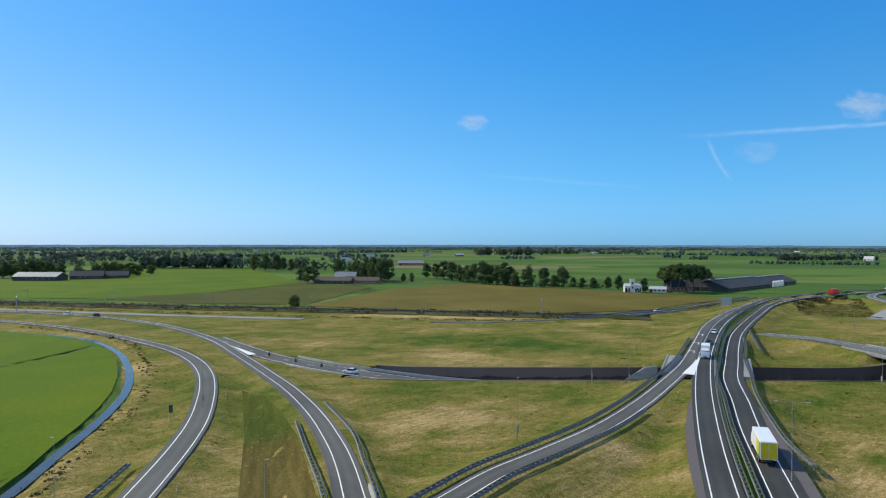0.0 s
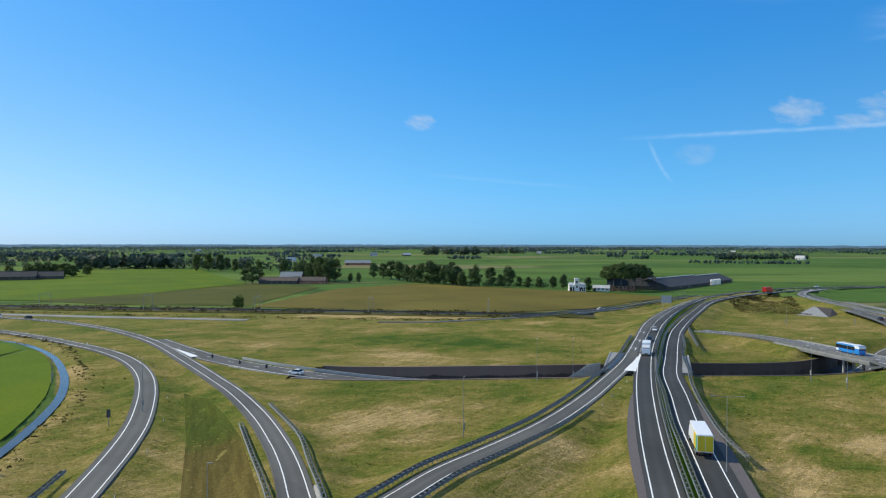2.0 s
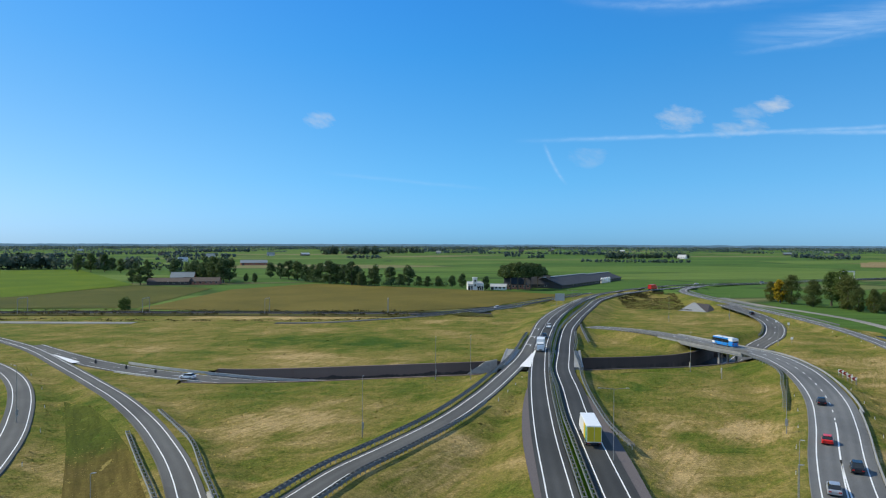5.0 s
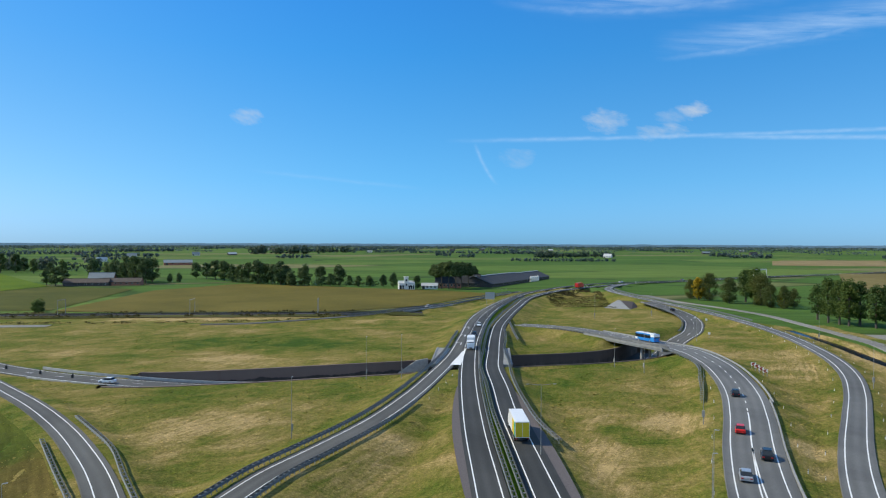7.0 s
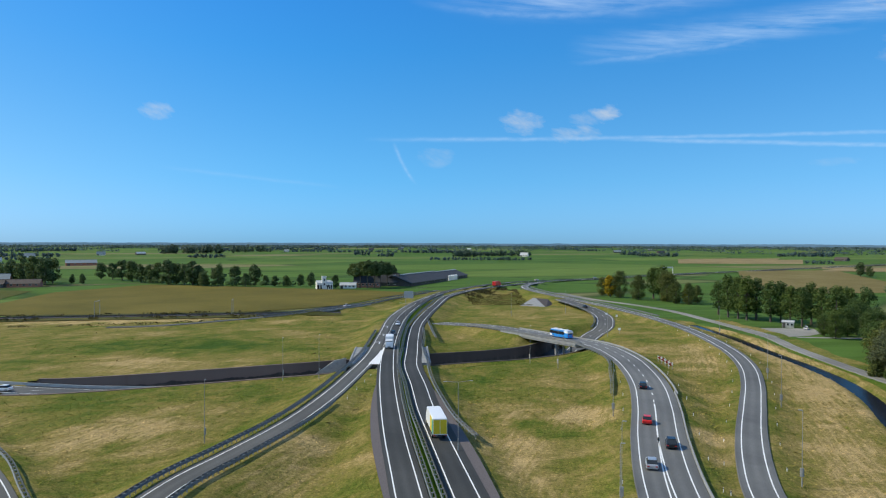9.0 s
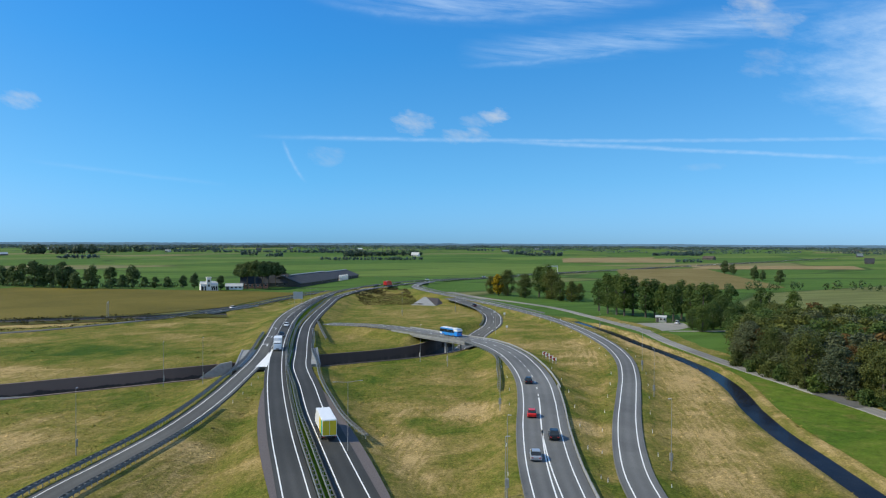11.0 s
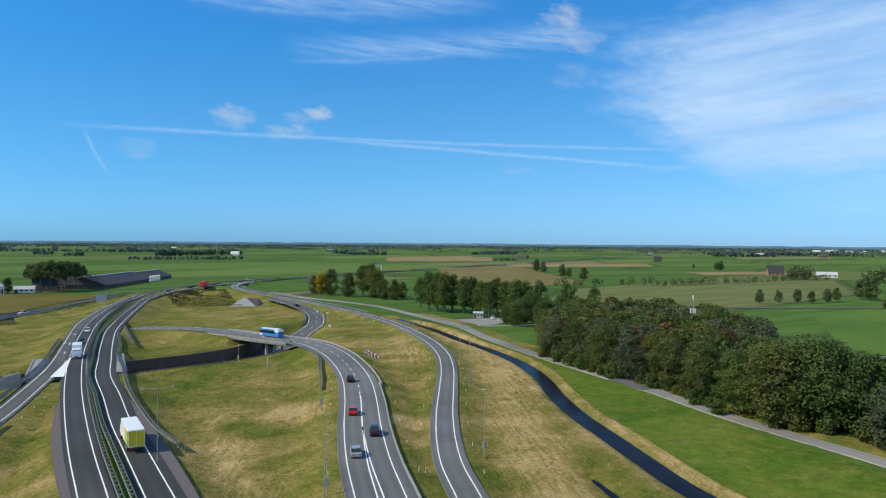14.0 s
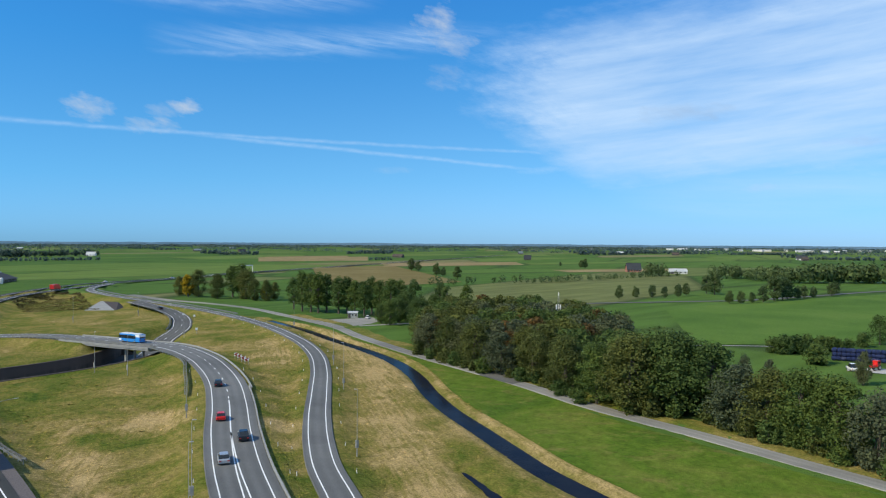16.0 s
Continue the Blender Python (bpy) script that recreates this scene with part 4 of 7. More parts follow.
road = ribbon("road_1", ROAD_A, 2.6, 2.4, 0.0, ASPHALT)
tagged(road, "single-lane grey asphalt slip road with white edge lines", "road", kind="structure")
lines_on(road, ROAD_A, [-half_a])
lines_on(road, cut(ROAD_A, 0, along(ROAD_A, 73, 208)), [1.65])
road = ribbon("road_2", ROAD_L, 2.5, 2.7, 0.012, DARK_ASPHALT)
tagged(road, "dark asphalt main carriageway with white edge lines", "road", kind="structure")
NOSE = along(ROAD_L, 79, 213)
lines_on(road, cut(ROAD_L, 0, NOSE), [-1.75], 0.2)
lines_on(road, ROAD_L, [1.75], 0.2)
dashes_on(road, cut(ROAD_L, NOSE + 2, NOSE + 230), -1.75, 1.2, 1.6, 0.3)
road = ribbon("road_3", ROAD_R, 2.4, 3.2, 0.006, DARK_ASPHALT)
tagged(road, "dark asphalt carriageway with hard shoulder and white lines", "road", kind="structure")
lines_on(road, ROAD_R, [-1.62, 1.75], 0.2)
road = ribbon("road_4", ROAD_B, 2.8, 2.3, 0.0, ASPHALT)
tagged(road, "grey asphalt slip road that curves to the motorway", "road", kind="structure")
lines_on(road, ROAD_B, [-1.42, 1.42])
road = ribbon("road_5", ROAD_C, 2.8, 2.5, 0.008, ASPHALT)
tagged(road, "grey asphalt loop road beside the pasture canal", "road", kind="structure")
lines_on(road, ROAD_C, [-1.8, 1.8])
road = ribbon("road_6", ROAD_F, 4.2, 4.2, 0.004, ASPHALT)
tagged(road, "grey road that sinks into a walled underpass", "road", kind="structure")
lines_on(road, ROAD_F, [-3.4, 3.4])
dashes_on(road, ROAD_F, 0)
road = ribbon("road_7", ROAD_D, 4.6, 4.9, 0.0, GLARE_ASPHALT)
tagged(road, "two-lane grey asphalt link road over a bridge", "road", kind="structure")
lines_on(road, ROAD_D, [-3.4, 3.4], 0.2)
road = ribbon("road_8", ROAD_E, 2.7, 2.8, 0.004, GLARE_ASPHALT)
tagged(road, "single-lane grey asphalt slip road with white edge lines", "road", kind="structure")
lines_on(road, ROAD_E, [-1.7, 1.7], 0.2)
G_END, G_START, G_DECK = along(ROAD_G, -66, 336.6), along(ROAD_G, -5, 324), along(ROAD_G, 74, 338)
road = ribbon("road_9", cut(ROAD_G, 0, G_END), 3.2, 3.2, 0.0, PATH_STONE)
tagged(road, "pale grey dead-end service road beside the railway", "road", kind="structure")
road = ribbon("road_11", cut(ROAD_G, G_START, 1e9), 1.9, 1.9, 0.0, ASPHALT)
tagged(road, "narrow grey link road past the maize field", "road", kind="structure")
lines_on(road, cut(ROAD_G, G_DECK, 1e9), [-1.6, 1.6], 0.12)
tagged(ribbon("grass_median", cut(ROAD_L, along(ROAD_L, 20, 40), along(ROAD_L, 150, 356)), -3.25, 4.85, -0.02, GREEN_FIELD, skirt=0), "narrow bright green grass median between guard rails", "median", kind="structure")
road = ribbon("pavement", PATH_R, 2.2, 2.2, 0.06, PATH_STONE, skirt=0.2)
tagged(road, "pale grey cycle path beside the wood", "path", kind="structure")

# ---- underpass walls and bridges ----
far_wall = beside(TROUGH, -TROUGH_HALF)
near_wall = beside(TROUGH, TROUGH_HALF)
for nm, line, out in (("wall_far", far_wall, -1), ("wall_near", near_wall, 1)):
    top = line.copy()
    top[:, 2] = np.maximum(0.05, top[:, 2] + 0.3)
    v, f = sweep(top, [(0, 0), (0.5 * out, 0), (0.5 * out, -7), (0, -7)], True)
    wall = tagged(mesh_object(nm, v, f, DARK_WALL), "dark weathered retaining wall of the sunken road", "wall", kind="structure")
    v, f = sweep(top, [(-0.12 * out, 0.18), (0.62 * out, 0.18), (0.62 * out, 0.0), (-0.12 * out, 0.0)], True)
    mesh_object("coping", v, f, DARK_WALL, wall)
    # the grass that meets the coping
    r = side(top)
    rows = []
    for off in (0.55, 1.6, 3.0, 4.6):
        q = top[:, :2] + r * off * out
        h = ground_height(q[:, 0], q[:, 1])
        rows.append(np.c_[q, np.where(off < 2, np.maximum(h * (off - 0.55) / 1.05, -0.02) + 0.06, h + (0.05 if off < 4 else -0.15))])
    k = len(top)
    v = np.vstack(rows)
    f = [(j * k + i, j * k + i + 1, (j + 1) * k + i + 1, (j + 1) * k + i) for j in range(3) for i in range(k - 1)]
    if out < 0:
        f = [q[::-1] for q in f]
    ap = mesh_object("verge_strip", v, f, GROUND, smooth=True)
    at = ap.data.attributes.new("verge", "FLOAT", "POINT")
    at.data.foreach_set("value", [1.0] * len(v))
    tagged(ap, "strip of dry grass along the retaining wall", "verge", kind="structure")
v, f = sweep(cut(ROAD_F, F_IN - 1, F_OUT + 1), [(-TROUGH_HALF + .05, -0.12), (TROUGH_HALF - .05, -0.12)])
# unseen sheet added below, so that no sky or light comes through gaps
b = bmesh.new()
b.faces.new([b.verts.new(q) for q in ((-60, 160, -7.2), (200, 160, -7.2), (200, 262, -7.2), (-60, 262, -7.2))])
tagged(part("subsoil", b, GRAVEL), "added earth-coloured sheet that closes gaps under the sunken road", "ground", kind="structure")
tagged(mesh_object("floor", v, f, DARK_ASPHALT), "dark paved bed of the sunken road", "floor", kind="structure")
# pale barrier at the foot of the far wall
s0 = along(ROAD_F, -50, 221)
v, f = sweep(beside(cut(ROAD_F, s0, F_OUT - 30), -5.2), [(-0.22, 0), (-0.12, 0.75), (0.12, 0.75), (0.22, 0)])
tagged(mesh_object("concrete_barrier", v, f, CONCRETE), "long pale concrete barrier beside the sunken road", "barrier")
v, f = sweep(beside(cut(ROAD_F, s0 + 8, s0 + 36), 5.4), [(-0.2, -.1), (-0.1, 0.5), (0.1, 0.5), (0.2, -.1)])
tagged(mesh_object("concrete_barrier", v, f, CONCRETE), "short pale concrete barrier beside the grey road", "barrier")


for a, c, off in ((along(ROAD_D, 60, 60), along(ROAD_D, 111, 125), 5.15), (along(ROAD_D, 109, 122), along(ROAD_D, 137, 236), 5.6)):
    v, f = sweep(beside(cut(ROAD_D, a, c), off), [(-0.16, -0.1), (-0.10, 0.32), (0.10, 0.32), (0.16, -0.1)])
    tagged(mesh_object("concrete_barrier", v, f, DECK), "low pale concrete barrier beside the two-lane road", "barrier")


def bridge(name, line, left, right, label, depth=0.95):
    top = empty(name, label=label, category="bridge")
    v, f = sweep(line, [(-left, -0.03), (right, -0.03), (right, -depth), (right - 0.8, -depth - 0.25), (-left + 0.8, -depth - 0.25), (-left, -depth)], True)
    mesh_object("deck", v, f, DECK, top)
    for off in (-left, right):
        v, f = sweep(beside(line, off), [(-0.2, -0.6), (-0.2, 0.16), (0.2, 0.16), (0.2, -0.6)], True)
        mesh_object("parapet", v, f, DECK, top, "pale concrete edge beam")
    return top


bridge("road_bridge", cut(ROAD_L, along(ROAD_L, 69, 185), along(ROAD_L, 79, 211)), 10.6, 12.2, "wide low concrete bridge over the sunken road")
dspan = cut(ROAD_D, along(ROAD_D, 143.3, 193), along(ROAD_D, 137.8, 234))
db = bridge("road_bridge", dspan, 5.6, 5.8, "slender concrete bridge carrying the two-lane link road", 1.1)
bridge("road_bridge", cut(ROAD_G, along(ROAD_G, 92, 349), along(ROAD_G, 124, 371)), 3.0, 3.0, "low viaduct with dark edge beams on the link road", 0.9)
for yy in (203, 224):                                 # piers under the link bridge
    p = cut(ROAD_D, along(ROAD_D, 140, yy), along(ROAD_D, 140, yy) + 1)[0]
    b = bmesh.new()
    for o in (-3.2, 0, 3.2):
        tube(b, (p[0] + o, p[1], -4.9), (p[0] + o, p[1], 1.6), 0.4, 0.4, 10)
    part("pier", b, CONCRETE, db)

# close the ends of the sunken road where its walls meet the grass slopes
for e, nx in ((0, 1), (-1, -2)):
    p, r = TROUGH[e], side(TROUGH)[e]
    for sg in (-1, 1):
        b = bmesh.new()
        q = [(4.3, -0.5), (10.4, min(2.9, 0.05 - p[2])), (10.4, -2.5), (4.3, -2.5)]
        for t in (-0.15, 0.15):
            d = (TROUGH[nx] - p)[:2] / np.linalg.norm((TROUGH[nx] - p)[:2]) * t
            b.faces.new([b.verts.new((p[0] + r[0] * o * sg + d[0], p[1] + r[1] * o * sg + d[1], p[2] + u)) for o, u in q])
        tagged(part("wall_end", b, DARK_WALL), "dark end of the retaining wall", "wall", kind="structure")

# stone slope under the far flyover, and a dark slab put in for the shaded opening beside it
for nm, q, mt, lab in (("bridge_abutment", ((206.5, 344, -0.2), (216.5, 331.5, -0.2), (222.5, 352, 3.5), (221.5, 353, 3.5)), DECK, "sloped grey stone abutment under the flyover"),
                       ("abutment_wall", ((216.6, 331.5, -0.2), (229, 343, -0.2), (230, 350, 2.6), (222.6, 352, 3.4)), DARK_WALL, "dark slab standing in for the shaded opening under the flyover")):
    b = bmesh.new()
    lo, hi = [b.verts.new((x, y, -1)) for x, y, z in q], [b.verts.new(c) for c in q]
    b.faces.new(hi)
    for i in range(4):
        b.faces.new((lo[i], lo[(i + 1) % 4], hi[(i + 1) % 4], hi[i]))
    bmesh.ops.recalc_face_normals(b, faces=b.faces[:])
    tagged(part(nm, b, mt), lab, "abutment", kind="structure")
# wing walls and paved slopes beside the main bridge
def slab(name, corners, label, thick=0.3):
    b = bmesh.new()
    q = [Vector(c) for c in corners]
    n = (q[1] - q[0]).cross(q[2] - q[0]).normalized() * thick
    lo, hi = [b.verts.new(c) for c in q], [b.verts.new(c + n) for c in q]
    b.faces.new(lo)
    b.faces.new(hi)
    for i in range(len(q)):
        b.faces.new((lo[i], lo[(i + 1) % len(q)], hi[(i + 1) % len(q)], hi[i]))
    bmesh.ops.recalc_face_normals(b, faces=b.faces[:])
    return tagged(part(name, b, CONCRETE), label, "wall", kind="structure")


slab("wing_wall", [(53.5, 206.4, -3.2), (63, 206.4, -3.2), (63, 206.4, 0.9), (59.3, 206.4, 0.4)], "sloped grey concrete wing wall under the bridge")
slab("wing_wall", [(84.2, 190, -0.6), (84.8, 192, 2.2), (92.0, 210, 2.3), (92.4, 212, -0.6)], "pale concrete wing wall of the bridge", 0.35)

# ---- markings ----
b = bmesh.new()
vv = [b.verts.new(q) for q in ((78.2, 213.0, 2.545), (62.9, 184.6, 2.545), (65.6, 183.0, 2.545))]
b.faces.new(vv)
tagged(part("gore_marking", b, PAINT), "white painted triangle where the slip road leaves", "road marking", kind="structure")
b = bmesh.new()
for q in (((-75.4, 249.3), (-61.1, 230.1), (-62.4, 225.7)),):
    b.faces.new([b.verts.new((x, y, on_ground(x, y) + 0.34)) for x, y in q])
tagged(part("gore_marking", b, PAINT), "white painted wedge where two roads part", "road marking", kind="structure")


def arrow(x, y, z, ang):
    b = bmesh.new()
    box(b, 0.28, 4.2, 0.008, 0, 0, 0)
    box(b, 1.5, 0.34, 0.008, -0.62, 2.2, 0, 0.35)
    vv = [b.verts.new(q) for q in ((-1.25, 1.2, 0.008), (-1.25, 3.0, 0.008), (-2.1, 1.75, 0.008))]
    b.faces.new(vv)
    ob = part("road_arrow", b, PAINT)
    ob.matrix_basis = Matrix.Translation((x, y, z)) @ Matrix.Rotation(ang, 4, "Z")
    tagged(ob, "white painted lane arrow bent to the side", "road marking", "lane arrows", "structure")


for s in (12, 32, 56):
    p = cut(ROAD_A, along(ROAD_A, 74, 211) + s, along(ROAD_A, 74, 211) + s + 1)
    arrow(p[0, 0], p[0, 1], 2.55, math.atan2(p[1, 1] - p[0, 1], p[1, 0] - p[0, 0]) - math.pi / 2)
# centre line of the two-lane link: broken, then solid, then two that part
mid = along(ROAD_D, 103.5, 115)
road = bpy.data.objects["road_7"]
dashes_on(road, cut(ROAD_D, mid, 400), 0.0, 2.4, 5.0, 0.2)
p = along(ROAD_D, 84, 92)
lines_on(road, cut(ROAD_D, p, mid - 1.5), [0.0], 0.26)
q = cut(ROAD_D, 0, p + 2)
s = np.r_[0, np.cumsum(np.linalg.norm(np.diff(q[:, :2], axis=0), axis=1))]
gap = np.clip((s[-1] - s) / 75, 0, 2.5)
lines_on(road, q, [-gap * 0.9, gap * 0.9], 0.22)

field_sheet("field_11", [(-50, 175), (-38.2, 135), (-28.2, 96), (-24, 70), (-12, 70), (-16, 92), (-18.5, 101), (-22.3, 114), (-27, 130), (-33.5, 147), (-42, 166)], ROUGH_GRASS, "strip of rough brownish grass between two slip roads", 3, 0.05)

# gravel beside the carriageways
def apron(name, line, near, far, label):
    n = len(line)
    w = np.sin(np.linspace(0, math.pi, n)) ** 0.6
    a, c = beside(line, near), beside(line, near + (far - near) * w)
    v = np.vstack([a, c])
    v[:, 2] -= 0.045
    f = [(i, i + 1, n + i + 1, n + i) for i in range(n - 1)]
    tagged(mesh_object(name, v, f, GRAVEL), label, "verge", kind="structure")


apron("gravel_verge", cut(ROAD_L, along(ROAD_L, 30, 72), along(ROAD_L, 57, 160)), -2.2, -4.1, "strip of purplish gravel beside the carriageway")
apron("gravel_verge", cut(ROAD_R, along(ROAD_R, 36, 62), along(ROAD_R, 64, 150)), 2.9, 5.0, "strip of purplish gravel beside the hard shoulder")


# ---- guard rails ----
post_bm = bmesh.new()
box(post_bm, 0.10, 0.14, 0.95, 0, 0, -0.25)
box(post_bm, 0.70, 0.10, 0.14, 0, 0, 0.58)
POST = bpy.data.meshes.new("rail_post")
post_bm.to_mesh(POST)
post_bm.free()
POST.materials.append(STEEL)
W_RAIL = [(-0.03, 0.0), (0.03, 0.05), (-0.03, 0.11), (-0.03, 0.20), (0.03, 0.26), (-0.03, 0.31), (-0.055, 0.31), (-0.055, 0.0)]


def guardrail(line, label, double=True, pitch=2.0):
    top = empty("guardrail", label=label, category="guardrail", group="guard rails")
    for o in ((-0.35, 0.35) if double else (0.0,)):
        prof = [((a if o > 0 else -a) + o, z * 1.45 + 0.34) for a, z in W_RAIL]
        v, f = sweep(line, prof if o > 0 else prof[::-1], True)
        mesh_object("rail", v, f, RAIL_STEEL, top)
    s, total = 0.4, along(line, *line[-1, :2])
    while s < total - 0.3:
        p = cut(line, s, s + 0.4)
        share("post", POST, top, Matrix.Translation((p[0, 0], p[0, 1], p[0, 2])) @ Matrix.Rotation(math.atan2(p[1, 1] - p[0, 1], p[1, 0] - p[0, 0]) - math.pi / 2, 4, "Z"))
        s += pitch
    return top


def rail_beside(road, off, a, b, label, **kw):
    q = cut(road, a, b)
    n = len(q)
    o = np.interp(np.linspace(0, 1, n), np.linspace(0, 1, len(off)), off) if isinstance(off, (list, tuple)) else off
    line = beside(q, o)
    return guardrail(line, label, **kw)


NEAR_A, NEAR_L, NEAR_R, NEAR_B, NEAR_C = along(ROAD_A, -10, 80), along(ROAD_L, 33, 78), along(ROAD_R, 40, 76), along(ROAD_B, -8, 80), along(ROAD_C, -40, 80)
rail_beside(ROAD_A, -3.7, NEAR_A, along(ROAD_A, 92, 250), "galvanised steel guard rail beside the slip road", pitch=1.35)
rail_beside(ROAD_A, 3.1, NEAR_A, along(ROAD_A, 40, 145), "galvanised steel guard rail beside the slip road", pitch=1.35)
rail_beside(ROAD_L, 3.1, NEAR_L, along(ROAD_L, 166, 381), "galvanised steel guard rail in the grassy median", pitch=2.0)
rail_beside(ROAD_R, -3.15, NEAR_R, along(ROAD_R, 183, 389), "galvanised steel guard rail in the grassy median", pitch=2.0)
guardrail(spline([(57.6, 108.5, 1.9), (58.8, 118, 2.2), (63.6, 136, 2.35), (72.4, 163, 2.4), (80.5, 184, 2.4), (87.6, 203.9, 2.45), (97.5, 226, 2.45), (108.0, 251.9, 2.4)], 2.0), "galvanised steel guard rail that swings away from the carriageway")
guardrail(spline([(103.7, 229.6, 1.6), (108, 242, 1.8), (120.2, 275, 2.2)], 2.0), "short guard rail on the grass beside the carriageway")
guardrail(spline([(-28.6, 137.3, 1.45), (-22.9, 117.8, 1.8), (-16.3, 95.4, 2.2), (-12, 78, 2.3)], 2.0), "galvanised steel guard rail beside the curved slip road")
guardrail(spline([(-25.8, 153.7, 1.5), (-20.6, 140, 1.7), (-16.2, 127.5, 1.9), (-12.4, 110.5, 2.1), (-8.9, 95.2, 2.3), (-6, 80, 2.3)], 2.0), "galvanised steel guard rail beside the curved slip road")
guardrail(spline([(-50.3, 112.4, 0.9), (-49.1, 98.4, 1.1), (-48.8, 84, 1.1)], 2.0), "short guard rail beside the loop road")
guardrail(spline([(103, 128.6, 1.5), (110, 137.5, 1.9), (118.1, 148.6, 2.2), (126, 159, 2.4), (131.3, 168.5, 2.4), (135.6, 182.8, 2.5), (137.2, 191, 2.6)], 2.0), "galvanised steel guard rail before the bridge")
rail_beside(ROAD_D, -5.3, along(ROAD_D, 143, 190), along(ROAD_D, 134, 256), "galvanised steel guard rail along the bridge edge")
rail_beside(ROAD_E, 4.0, along(ROAD_E, 226, 256), along(ROAD_E, 262, 430), "galvanised steel guard rail along the embankment")
for off in (-2.7, 2.7):
    rail_beside(ROAD_G, off, along(ROAD_G, 60, 332), along(ROAD_G, 190, 430), "dark steel guard rail along the viaduct", pitch=4.0)
rail_beside(ROAD_F, -4.9, along(ROAD_F, 193, 250), along(ROAD_F, 229, 316), "galvanised steel guard rail inside the loop")


# ---- trees ----
def tree_meshes(seed, height, radius, clumps, cards, size, low=0.25, slim=1.0, seg=6):
    """A trunk with limbs, and a crown of ragged leaf clumps, for a tree of that height with its foot at the origin."""
    rnd = random.Random(seed)
    b = bmesh.new()
    top = Vector((rnd.uniform(-.3, .3), rnd.uniform(-.3, .3), height * 0.82))
    r0 = height * 0.018 + 0.05
    knee = Vector((rnd.uniform(-.2, .2), rnd.uniform(-.2, .2), height * 0.4))
    tube(b, (0, 0, -0.4), knee, r0 * 1.25, r0 * 0.8, seg)
    tube(b, knee, top, r0 * 0.8, r0 * 0.2, seg)
    centres = []
    for i in range(clumps):
        u = rnd.random()
        z = low + (0.97 - low) * u
        w = math.sin(math.pi * min(1, max(0.03, (z - low * 0.8) / (1.02 - low * 0.8)))) ** 0.55 * (1.06 - 0.5 * u)
        a, r = rnd.uniform(0, 2 * math.pi), radius * w * slim * math.sqrt(rnd.uniform(0.12, 1.0))
        centres.append((Vector((r * math.cos(a), r * math.sin(a), z * height * 0.97)), radius * rnd.uniform(0.26, 0.46)))
    for c, _ in centres[:: max(1, clumps // 7)]:
        s = knee.lerp(top, rnd.uniform(0.0, 0.6))
        tube(b, s, s.lerp(c, 0.85), r0 * 0.42, r0 * 0.1, 5)
    trunk = bpy.data.meshes.new("trunk")
    b.to_mesh(trunk)
    b.free()
    trunk.materials.append(BARK)
    n = clumps * cards
    g = np.random.default_rng(seed)
    cc = np.repeat(np.array([c[:] for c, _ in centres]), cards, 0)
    rr = np.repeat(np.array([r for _, r in centres]), cards)
    d = g.normal(size=(n, 3))
    d /= np.linalg.norm(d, axis=1)[:, None]
    p = cc + d * (rr * g.uniform(0.55, 1.08, n))[:, None] * np.array([1, 1, 0.8])
    nrm = d + g.normal(size=(n, 3)) * 0.55 + np.array([0, 0, 0.35])
    nrm /= np.linalg.norm(nrm, axis=1)[:, None]
    t = np.cross(nrm, g.normal(size=(n, 3)))
    t /= np.linalg.norm(t, axis=1)[:, None]
    q = np.cross(nrm, t)
    s = size * g.uniform(0.55, 1.25, n)[:, None]
    # a bent, pointed leaf spray of two triangles
    v = np.stack([p - t * s, p - q * s * 0.55 + nrm * s * 0.12, p + t * s, p + q * s * 0.6 + nrm * s * 0.12], 1).reshape(-1, 3)
    f = np.arange(n * 4).reshape(-1, 4)
    f = np.vstack([f[:, [0, 1, 2]], f[:, [0, 2, 3]]])
    crown = bpy.data.meshes.new("crown")
    crown.from_pydata(v.tolist(), [], f.tolist())
    return trunk, crown


KINDS = {}


def tree_kind(key, leaf, label, variants, **kw):
    """Prepares the shared meshes of one kind of tree; the heights are for one metre of scale."""
    made = []
    for i in range(variants):
        t, c = tree_meshes(hash_of(key) + i, **kw)
        c.materials.append(leaf)
        made.append((t, c))
    KINDS[key] = (made, label, kw["height"])


def hash_of(word):
    return sum(ord(ch) * (i + 7) for i, ch in enumerate(word)) % 9973


plant = random.Random(77)


def set_tree(key, x, y, h, label="", group="", wide=1.0, sink=0.0):
    made, text, base = KINDS[key]
    t, c = made[plant.randrange(len(made))]
    s = h / base
    w = s * wide * plant.uniform(0.92, 1.1)
    z = on_ground(x, y) if abs(x) < 330 and -20 < y < 420 else 0.0
    ob = empty("bush" if "bush" in key else "tree", Matrix.LocRotScale((x, y, z - sink), Euler((0, 0, plant.uniform(0, 6.28))), (w, w, s)), label or text, "bush" if "bush" in key else "tree", group)
    share("trunk", t, ob, Matrix())
    share("crown", c, ob, Matrix())
    return ob


for key, leaf, text, hh, rad, lo in (("broad", LEAF, "leafy green broadleaf tree in full summer crown", 16, 5.4, 0.12), ("olive", LEAF_OLIVE, "olive green broadleaf tree at the edge of the wood", 16, 5.6, 0.07),
                                     ("willow", LEAF_GREY, "grey-green willow at the edge of the wood", 14, 5.0, 0.05), ("rusty", LEAF_RUST, "broadleaf tree turning rust brown inside the wood", 14, 4.6, 0.1)):
    tree_kind(key, leaf, text, 3, height=hh, radius=rad, clumps=60, cards=30, size=0.48, low=lo)
    tree_kind(key + "_fine", leaf, text, 3, height=hh, radius=rad, clumps=58, cards=134, size=0.28, low=lo)
